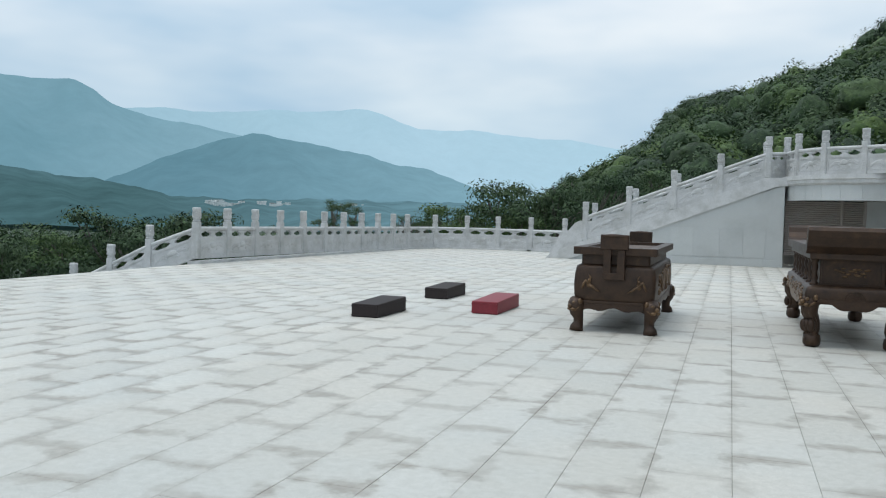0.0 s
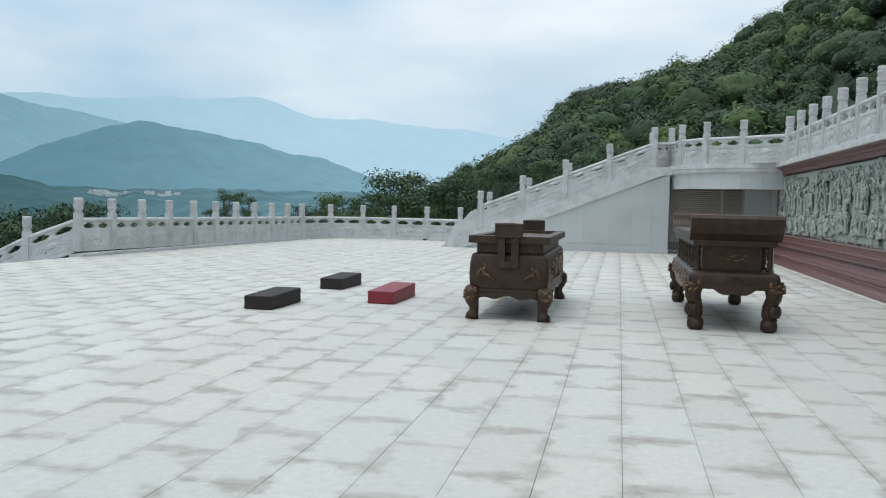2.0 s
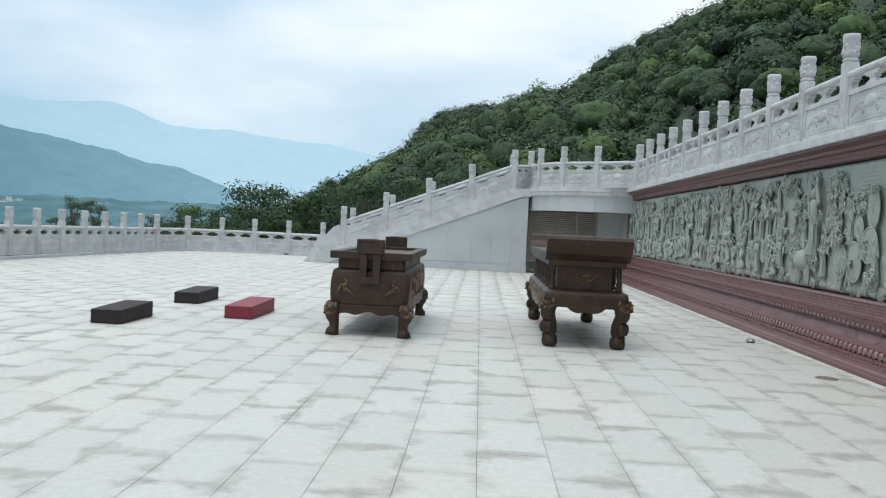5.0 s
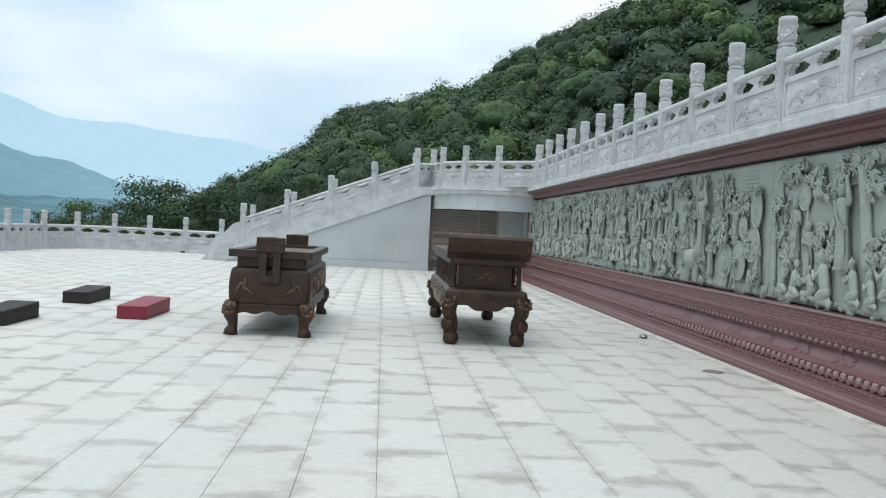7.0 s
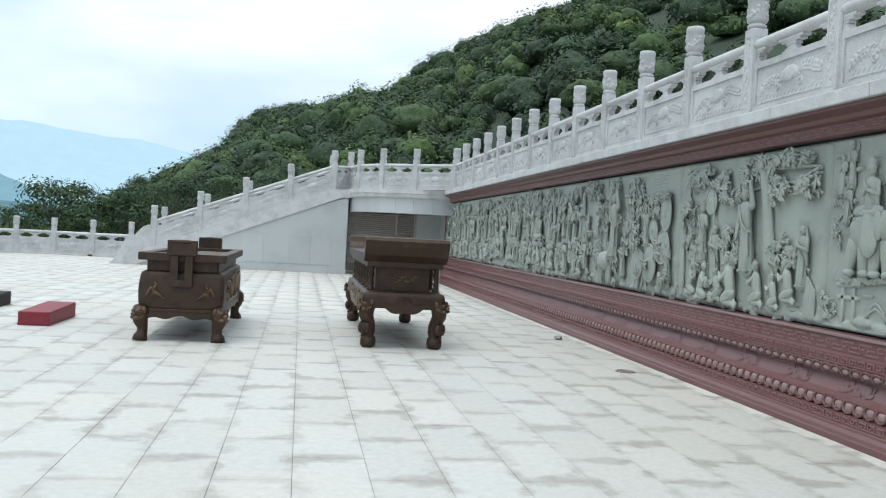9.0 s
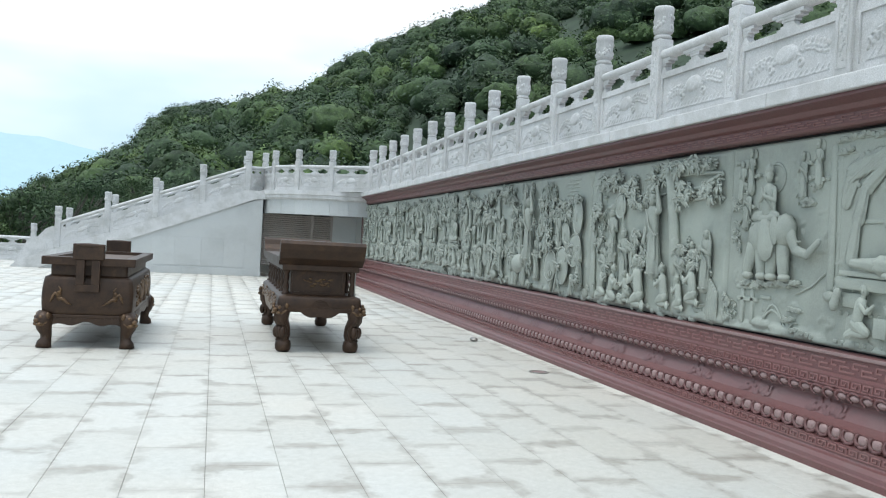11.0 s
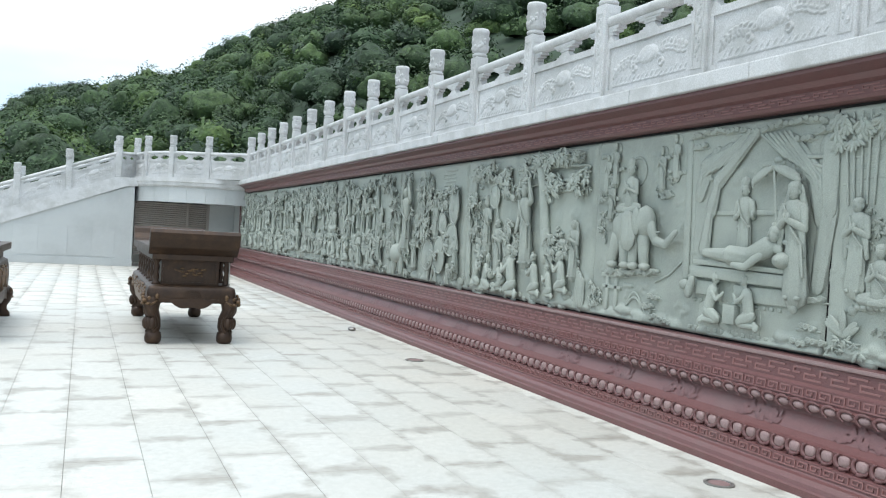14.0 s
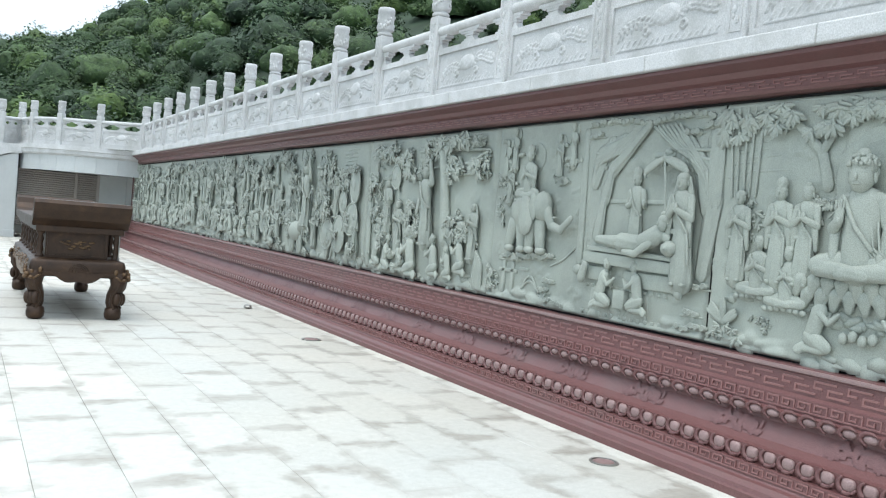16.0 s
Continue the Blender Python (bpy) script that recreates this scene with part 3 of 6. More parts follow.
HUSK, BEAD_HUSK = husk_mesh(0.062, 0.054, -160, 215, 0.019), husk_mesh(0.062, 0.040, -75, 225, 0.015)
y = 2.6
while y < 30.4:
    e = share("bead", BEAD, WALL, pose(WALL_X - 0.214, y, 0.566))
    share("husk", BEAD_HUSK, e, pose(-0.010, 0, 0))
    e = share("egg", EGG, WALL, pose(WALL_X - 0.345, y + 0.03, 0.29))
    share("husk", HUSK, e, pose(-0.014, 0, 0.004))
    y += 0.1445
# carved cloud motifs on the cove
c = Carving(0.5, 0.15, 0.012, 5)
for k in range(26):
    c.oval(c.r.uniform(0.04, 0.46), c.r.uniform(0.03, 0.12), c.r.uniform(0.015, 0.035), c.r.uniform(0.008, 0.014), 0.02, c.r.uniform(0, 3.1))
for k in (0.12, 0.25, 0.38):
    c.ring(k, 0.075, 0.03, 0.008, 0.022)
o = c.mesh("cove_carving", 0.006, M_RED, None, lambda u, v, z: np.stack([0.001 - 0.085 * (0.15 - v) / 0.15 - 0.2 * z, -u, v], -1), True, True)
COVE = o.data
bpy.data.objects.remove(o)
for k in range(30):
    share("cove_carving", COVE, WALL, pose(WALL_X - 0.172, 2.4 + 0.95 * k, 0.365))


# ---- green relief panels ----
class Sculpt:
    """Rounded forms carved almost free of a slab: u along it, v up, d outwards."""

    def __init__(self, seed):
        self.r = random.Random(seed)
        self.v, self.f, self.n = [], [], 0

    def add(self, grid):
        rows, cols = grid.shape[:2]
        i = self.n + np.arange(rows * cols).reshape(rows, cols)
        j = np.roll(i, -1, 1)
        self.f.append(np.stack([i[:-1], j[:-1], j[1:], i[1:]], -1).reshape(-1, 4))
        self.v.append(grid.reshape(-1, 3))
        self.n += rows * cols

    def blob(self, u, v, d, ru, rv, rd, turn=0.0, tilt=0.0, n=10):
        th = np.linspace(0.06, math.pi - 0.06, max(4, n * 2 // 3))[:, None]
        ph = (np.arange(n) * 2 * math.pi / n)[None]
        x, y, z = ru * np.sin(th) * np.cos(ph), rv * np.cos(th) + 0 * ph, rd * np.sin(th) * np.sin(ph)
        y, z = y * math.cos(tilt) - z * math.sin(tilt), y * math.sin(tilt) + z * math.cos(tilt)
        x, y = x * math.cos(turn) - y * math.sin(turn), x * math.sin(turn) + y * math.cos(turn)
        self.add(np.stack([u + x, v + y, d + z], -1))

    def limb(self, p, q, r0, r1, flat=0.8, flute=0.0, folds=7, n=10):
        """A tapered bar with round ends; flute cuts folds into it."""
        p, q = np.array(p, float), np.array(q, float)
        a = q - p
        size = np.linalg.norm(a) + 1e-6
        a /= size
        e1 = np.cross(a, (0, 0, 1.0))
        e1 = e1 / np.linalg.norm(e1) if np.linalg.norm(e1) > 0.05 else np.array((1.0, 0, 0))
        e2 = np.cross(e1, a)
        n = n if not flute else folds * 4
        th = (np.arange(n) * 2 * math.pi / n)[:, None]
        rows = []
        for t, k in ((-1.0, 0.02), (-0.7, 0.7), (0, 1.0), (0.33, 1.0), (0.66, 1.0), (1.0, 1.0), (1.7, 0.7), (2.0, 0.02)):
            s = np.clip(t, 0, 1)
            r = r0 + (r1 - r0) * s
            c = p + a * (size * s + (t if t < 0 else max(t - 1, 0)) * r)
            w = r * k * (1 + flute * np.sin(folds * th + 2.5 * s))
            rows.append(c + w * (e1 * np.cos(th) + e2 * np.sin(th) * flat))
        self.add(np.array(rows))

    def cord(self, pts, r, flat=0.8):
        for p, q in zip(pts, pts[1:]):
            self.limb(p, q, r, r, flat, n=6)

    def curl(self, u, v, r, d, way=1, thick=0.014, turns=1.5):
        pts = [(u + way * (r - r * 0.75 * t) * math.cos(turns * 6.28 * t), v + (r - r * 0.75 * t) * math.sin(turns * 6.28 * t), d) for t in (k / 13 for k in range(14))]
        self.cord(pts, thick)

    def cloud(self, u, v, s, d=0.03):
        for k in (-1, 0, 1):
            c = u + k * s * 0.9 + self.r.uniform(-0.2, 0.2) * s
            w = v + self.r.uniform(-0.2, 0.25) * s
            self.blob(c, w, d * 0.5, s * 0.62, s * 0.42, d)
            self.curl(c, w, s * 0.38, d * 1.35, self.r.choice((-1, 1)), 0.10 * s + 0.004)
        self.limb((u - 1.9 * s, v - 0.35 * s, d * 0.4), (u + 1.9 * s, v - 0.3 * s, d * 0.4), 0.2 * s, 0.12 * s)

    def rosette(self, u, v, s, d, face=-1.57, spread=2.4, leaves=7):
        """A fan of pointed leaves."""
        for k in range(leaves):
            a = face + spread * (k / (leaves - 1) - 0.5) + self.r.uniform(-0.1, 0.1)
            ln = s * self.r.uniform(0.8, 1.15)
            self.blob(u + 0.55 * ln * math.cos(a), v + 0.55 * ln * math.sin(a), d + self.r.uniform(-0.012, 0.02), ln * 0.21, ln * 0.5, 0.016, a - 1.57, self.r.uniform(-0.3, 0.3), 6)
        self.blob(u, v, d + 0.005, s * 0.22, s * 0.2, 0.02, n=7)

    def leaves(self, u, v, ru, rv, count, size, d=0.04):
        for _ in range(count):
            a, w = self.r.uniform(0, 6.28), math.sqrt(self.r.random())
            self.rosette(u + ru * w * math.cos(a), v + rv * w * math.sin(a), size * self.r.uniform(0.75, 1.25), d * self.r.uniform(0.3, 1.5), -1.57 + self.r.uniform(-1.0, 1.0), 2.6, 6)

    def rocks(self, u0, u1, v, s, count):
        for _ in range(count):
            self.blob(self.r.uniform(u0, u1), v + self.r.uniform(-0.5, 0.7) * s, 0.0, s * self.r.uniform(0.5, 1.3), s * self.r.uniform(0.3, 0.7), self.r.uniform(0.02, 0.06), self.r.uniform(-0.4, 0.4), n=7)

    def head(self, u, v, d, r, hair="bun", turn=0):
        s = turn * 0.3 * r
        self.blob(u, v, d, r * 0.78, r, r * 0.85)
        self.blob(u + s, v - 0.08 * r, d + 0.84 * r, r * 0.13, r * 0.24, r * 0.16, n=6)
        self.limb((u + s - 0.16 * r, v - 0.48 * r, d + 0.72 * r), (u + s + 0.16 * r, v - 0.48 * r, d + 0.72 * r), r * 0.06, r * 0.06, n=6)
        for k in (-1, 1):
            self.blob(u + k * r * 0.8, v - 0.1 * r, d, r * 0.14, r * 0.34, r * 0.2, n=6)
            self.limb((u + s + k * 0.14 * r, v + 0.14 * r, d + 0.72 * r), (u + s + k * 0.5 * r, v + 0.16 * r, d + 0.58 * r), r * 0.06, r * 0.04, n=6)
        self.blob(u - s * 0.5, v + 0.45 * r, d - 0.1 * r, r * 0.86, r * 0.68, r * 0.92)
        if hair == "bun":
            self.blob(u, v + 1.12 * r, d, r * 0.38, r * 0.36, r * 0.4)
        elif hair == "crown":
            self.limb((u, v + 0.75 * r, d), (u, v + 1.35 * r, d), r * 0.72, r * 0.82, 0.9, 0.12, 6)
        elif hair == "veil":
            for k in (-1, 1):
                self.limb((u + k * 0.7 * r, v + 0.4 * r, d - 0.3 * r), (u + k * 1.1 * r, v - 1.5 * r, d - 0.4 * r), r * 0.36, r * 0.5, 0.6, 0.12, 5)

    def arms(self, u, sh, w, k, d, pose_name, r):
        for s in (-1, 1):
            if pose_name == "pray":
                el, ha = (u + s * w * 1.32, sh - 0.17 * k, d + 0.03 * k), (u + s * 0.02 * k, sh - 0.10 * k, d + 0.12 * k)
            elif pose_name == "up" or (pose_name == "reach" and s > 0):
                el, ha = (u + s * w * 1.75, sh + 0.02 * k, d + 0.02), (u + s * w * 1.1, sh + 0.26 * k, d + 0.03)
            elif pose_name == "hold":
                el, ha = (u + s * w * 1.4, sh - 0.17 * k, d), (u + s * w * (0.2 if s < 0 else 1.9), sh - 0.15 * k, d + 0.10 * k)
            else:
                el, ha = (u + s * w * 1.35, sh - 0.18 * k, d), (u + s * w * 1.2, sh - 0.36 * k, d + 0.05 * k)
            self.limb((u + s * w, sh, d), el, 0.045 * k, 0.038 * k)
            self.limb(el, ha, 0.040 * k, 0.028 * k)
            self.blob(ha[0], ha[1] + 0.02 * k, ha[2], 0.026 * k, 0.045 * k, 0.026 * k, n=7)
            if pose_name == "pray":
                self.limb((el[0] - s * 0.03 * k, el[1], el[2]), (el[0] - s * 0.01 * k, el[1] - 0.22 * k, el[2] - 0.02), 0.045 * k, 0.028 * k, 0.7, 0.14, 5)

    def stand(self, u, v, k, hands="pray", hair="bun", lean=0.0, halo=False, d=0.02):
        d += 0.055 * k
        top = u + lean * k
        mid = u + lean * k * 0.5
        self.limb((u, v + 0.05 * k, d - 0.01), (mid, v + 0.48 * k, d), 0.125 * k, 0.092 * k, 0.65, 0.10, 8)
        self.limb((mid, v + 0.44 * k, d), (top, v + 0.74 * k, d), 0.088 * k, 0.105 * k, 0.68)
        self.limb((top - 0.085 * k, v + 0.765 * k, d), (top + 0.085 * k, v + 0.765 * k, d), 0.042 * k, 0.042 * k)
        self.cord([(top - 0.08 * k, v + 0.78 * k, d + 0.06 * k), (mid + 0.01 * k, v + 0.58 * k, d + 0.09 * k), (mid + 0.09 * k, v + 0.46 * k, d + 0.05 * k), (u + 0.10 * k, v + 0.2 * k, d + 0.05 * k)], 0.016 * k)
        self.limb((mid - 0.09 * k, v + 0.47 * k, d + 0.03 * k), (mid + 0.09 * k, v + 0.47 * k, d + 0.03 * k), 0.024 * k, 0.024 * k)
        for s in (-1, 1):
            self.blob(u + s * 0.06 * k, v + 0.02 * k, d + 0.04 * k, 0.035 * k, 0.025 * k, 0.06 * k, n=7)
        self.arms(top, v + 0.755 * k, 0.105 * k, k, d, hands, 0)
        self.limb((top, v + 0.76 * k, d), (top, v + 0.86 * k, d), 0.036 * k, 0.034 * k, n=7)
        if halo:
            self.blob(top, v + 0.9 * k, 0.012, 0.16 * k, 0.16 * k, 0.02, n=16)
        self.head(top, v + 0.895 * k, d + 0.01, 0.078 * k, hair)

    def sit(self, u, v, k, hands="pray", hair="bun", halo=False, d=0.02, lotus=True):
        d += 0.07 * k
        for s in (-1, 1):
            self.limb((u + s * 0.13 * k, v + 0.13 * k, d), (u + s * 0.31 * k, v + 0.10 * k, d + 0.05 * k), 0.10 * k, 0.085 * k, 0.8)
            self.limb((u + s * 0.31 * k, v + 0.085 * k, d + 0.06 * k), (u - s * 0.10 * k, v + 0.045 * k, d + 0.11 * k), 0.075 * k, 0.05 * k, 0.8, 0.06, 6)
        self.limb((u, v + 0.10 * k, d), (u, v + 0.58 * k, d), 0.15 * k, 0.15 * k, 0.68, 0.03, 6)
        self.limb((u - 0.13 * k, v + 0.615 * k, d), (u + 0.13 * k, v + 0.615 * k, d), 0.06 * k, 0.06 * k)
        self.cord([(u - 0.14 * k, v + 0.63 * k, d + 0.08 * k), (u, v + 0.40 * k, d + 0.125 * k), (u + 0.13 * k, v + 0.24 * k, d + 0.09 * k)], 0.02 * k)
        self.arms(u, v + 0.60 * k, 0.16 * k, k * 1.25, d, hands, 0)
        self.limb((u, v + 0.6 * k, d), (u, v + 0.74 * k, d), 0.05 * k, 0.05 * k, n=7)
        if halo:
            self.blob(u, v + 0.82 * k, 0.012, 0.24 * k, 0.24 * k, 0.02, n=16)
        self.head(u, v + 0.83 * k, d + 0.01, 0.115 * k, hair)
        if lotus:
            for j in range(7):
                self.blob(u + (j - 3) * 0.115 * k, v - 0.005 * k - 0.012 * k * abs(j - 3), d + 0.05 * k, 0.07 * k, 0.05 * k, 0.06 * k, n=7)

    def kneel(self, u, v, k, way=1, hair="bun", d=0.02, arms="pray"):
        """A figure on its knees in profile, turned to way."""
        d += 0.09 * k
        self.limb((u - way * 0.30 * k, v + 0.06 * k, d), (u + way * 0.06 * k, v + 0.07 * k, d), 0.05 * k, 0.075 * k, 0.9)
        self.limb((u + way * 0.12 * k, v + 0.12 * k, d), (u - way * 0.12 * k, v + 0.24 * k, d), 0.10 * k, 0.13 * k, 0.8, 0.05, 7)
        self.limb((u - way * 0.10 * k, v + 0.28 * k, d), (u - way * 0.01 * k, v + 0.62 * k, d), 0.12 * k, 0.125 * k, 0.75, 0.04, 6)
        self.limb((u - way * 0.22 * k, v + 0.10 * k, d), (u - way * 0.30 * k, v + 0.03 * k, d + 0.03 * k), 0.06 * k, 0.07 * k, 0.6, 0.1, 6)
        reach = 0.30 if arms == "pray" else 0.38
        for o in (-0.05, 0.06):
            self.limb((u, v + 0.60 * k, d + o * k), (u + way * 0.17 * k, v + 0.47 * k, d + (o + 0.03) * k), 0.055 * k, 0.045 * k)
            self.limb((u + way * 0.17 * k, v + 0.47 * k, d + (o + 0.03) * k), (u + way * reach * k, v + 0.60 * k, d + 0.04 * k), 0.045 * k, 0.03 * k)
        self.limb((u, v + 0.64 * k, d), (u + way * 0.05 * k, v + 0.78 * k, d), 0.05 * k, 0.05 * k, n=7)
        self.head(u + way * 0.06 * k, v + 0.85 * k, d, 0.105 * k, hair, way)

    def trunk(self, pts, r0, r1, d=0.05):
        n = len(pts) - 1
        for j, (p, q) in enumerate(zip(pts, pts[1:])):
            self.limb((*p, d), (*q, d), r0 + (r1 - r0) * j / n, r0 + (r1 - r0) * (j + 1) / n, 0.8, 0.05, 6)

    def disc(self, u, v, ru, rv, turn=0.0, d=0.05):
        """A drum or shield: a domed plate with a raised rim."""
        self.blob(u, v, d, ru, rv, 0.03, turn, 0, 18)
        pts = [(u + ru * math.cos(a) * math.cos(turn) - rv * math.sin(a) * math.sin(turn), v + ru * math.cos(a) * math.sin(turn) + rv * math.sin(a) * math.cos(turn), d + 0.012) for a in (2 * math.pi * j / 20 for j in range(21))]
        self.cord(pts, 0.016)
        self.blob(u, v, d + 0.02, ru * 0.35, rv * 0.35, 0.025, n=10)

    def plate(self, u0, u1, v0, v1, d, skew=0.0):
        """A flat bar or board standing d out of the slab."""
        rows = []
        for w, k in ((-0.01, 0), (d, 0), (d + 0.004, 0.006), (d + 0.004, 0.4)):
            e = min(k, 0.49 * min(u1 - u0, v1 - v0)) if k < 0.1 else 0
            m = 0.5 * (v0 + v1)
            if k >= 0.1:
                rows.append([(u0 + 0.01, m - skew / 2, w), (u1 - 0.01, m + skew / 2, w), (u1 - 0.01, m + skew / 2, w), (u0 + 0.01, m - skew / 2, w)])
            else:
                rows.append([(u0 + e, v0 + e - skew / 2, w), (u1 - e, v0 + e + skew / 2, w), (u1 - e, v1 - e + skew / 2, w), (u0 + e, v1 - e - skew / 2, w)])
        self.add(np.array(rows))

    def done(self, name, parent, place):
        """Ends one form: what was raised so far becomes a part of the panel."""
        v, f = np.concatenate(self.v), np.concatenate(self.f)
        ob = raw_mesh(name, place(v[:, 0], v[:, 1], v[:, 2]), f, M_GREEN, parent, name != "carved_board")
        if name in ("carved_rock", "carved_cloud", "carved_bush", "carved_bridge"):
            tagged(ob, kind="stuff")
        self.v, self.f, self.n = [], [], 0


def place_on_wall(y1, deep):
    return lambda u, v, z: np.stack([WALL_X - 0.02 - deep * z, y1 - u, 0.915 + v], -1)


def panel_teacher(s, end):
    """A seated teacher with a halo under a spreading tree, listeners before him."""
    r = s.r
    s.trunk([(0.97, 1.22), (0.90, 1.45), (0.70, 1.64), (0.55, 1.74)], 0.045, 0.026, 0.03)
    s.trunk([(0.90, 1.45), (1.02, 1.66), (1.2, 1.78)], 0.035, 0.02, 0.035)
    for k in range(105):
        u = r.uniform(0.36, 3.2)
        s.rosette(u, 1.80 - (0.20 * r.random() if 0.4 < u < 1.0 else 0.12 * r.random()), r.uniform(0.08, 0.12), r.uniform(0.02, 0.09), -1.57 + r.uniform(-0.5, 0.5), 2.8, 9)
    end("carved_tree")
    s.disc(1.36, 1.27, 0.36, 0.36, 0, -0.012)
    end("halo")
    u = 1.28
    s.sit(u, 0.60, 0.86, "none", "none", False, 0.05, False)
    hu, hv, hd = u - 0.01, 1.28, 0.16
    s.head(hu, hv, hd, 0.118, "none")
    for k in range(90):
        a, e = r.uniform(0, 6.28), r.uniform(0.15, 1.5)
        s.blob(hu + 0.103 * math.cos(a) * math.cos(e), hv + 0.053 + 0.085 * math.sin(e), hd + 0.108 * math.sin(a) * math.cos(e), 0.016, 0.016, 0.016, n=6)
    s.blob(hu, hv + 0.14, hd, 0.05, 0.04, 0.05)
    s.limb((u - 0.20, 0.93, 0.12), (u - 0.13, 0.98, 0.20), 0.05, 0.036)
    s.limb((u - 0.13, 0.98, 0.20), (u - 0.12, 1.06, 0.20), 0.035, 0.03, 0.6)
    for k in range(4):
        s.limb((u - 0.15 + 0.018 * k, 1.07, 0.21), (u - 0.152 + 0.019 * k, 1.125 - 0.008 * abs(k - 1.5), 0.21), 0.009, 0.008, n=6)
    for k in range(7):
        s.cord([(u - 0.12 + 0.05 * k, 1.08 - 0.02 * k, 0.16), (u - 0.06 + 0.045 * k, 0.90 - 0.02 * k, 0.175), (u + 0.06 + 0.03 * k, 0.76, 0.165)], 0.009)
    end("carved_figure")
    for row, (v, n) in enumerate(((0.54, 9), (0.46, 8))):
        for k in range(n):
            s.limb((u + (k - n / 2 + 0.5) * 0.105, v + 0.03, 0.09 - 0.02 * row), (u + (k - n / 2 + 0.5) * 0.115, v - 0.05, 0.07 - 0.02 * row), 0.055, 0.035, 0.8, 0.12, 5)
    end("lotus_seat")
    for fu, fv, k, hair in ((0.26, 0.50, 0.70, "none"), (0.62, 0.52, 0.72, "crown"), (0.84, 0.52, 0.72, "bun"), (2.0, 0.5, 0.72, "bun"), (2.3, 0.5, 0.72, "crown"), (2.65, 0.5, 0.7, "none"), (2.95, 0.5, 0.7, "bun")):
        s.stand(fu, fv, k, "pray", hair)
        end("carved_figure")
    for fu, fv, k in ((0.47, 0.42, 0.46), (0.73, 0.36, 0.46), (2.2, 0.36, 0.46), (2.55, 0.38, 0.46)):
        s.sit(fu, fv, k, "pray", "none")
        end("carved_figure")
    for fu, way in ((1.02, 1), (1.62, -1), (2.0, 1), (2.8, -1)):
        s.kneel(fu, 0.08, 0.48, way, "bun")
        end("carved_figure")
    for k, bu in enumerate((0.05, 0.10, 0.16, 0.21, 0.27)):
        s.limb((bu + 0.09, 1.14, 0.02), (bu + 0.03 + 0.02 * k, 1.80, 0.03), 0.012, 0.010, n=7)
    for k in range(12):
        s.rosette(r.uniform(0.02, 0.34), r.uniform(1.60, 1.83), 0.10, r.uniform(0.03, 0.06), -1.57, 2.0, 6)
    end("carved_bamboo")
    for k in range(9):
        v = 1.28 + 0.05 * k + r.uniform(-0.01, 0.01)
        a = r.uniform(0.04, 0.3)
        s.limb((a, v, 0.0), (a + r.uniform(0.2, 0.6), v + 0.015, 0.0), 0.014, 0.008)
    for k in range(5):
        s.cloud(1.85 + 0.3 * k, 1.3 + r.uniform(-0.1, 0.1), 0.06)
    end("carved_cloud")
    for k in range(9):
        a = r.uniform(0.3, 2.8)
        s.blob(0.17 + 0.08 * math.cos(a), 0.17 + 0.10 * math.sin(a), 0.04, 0.03, 0.10, 0.02, a - 1.57, 0.2)
    s.leaves(0.2, 0.1, 0.15, 0.08, 9, 0.06)
    s.leaves(0.95, 1.06, 0.10, 0.12, 14, 0.05, 0.03)
    s.leaves(0.36, 1.0, 0.07, 0.2, 10, 0.05, 0.02)
    s.leaves(0.52, 0.22, 0.12, 0.06, 7, 0.04, 0.02)
    end("carved_bush")
    s.rocks(0.3, 3.2, 0.05, 0.10, 30)
    s.rocks(0.2, 1.0, 0.40, 0.07, 16)
    s.rocks(1.05, 1.6, 0.32, 0.07, 18)
    for k in range(4):
        s.blob(1.2 + 0.07 * k, 0.22 + 0.02 * (k % 2), 0.06, 0.035, 0.04, 0.035)
    end("carved_rock")


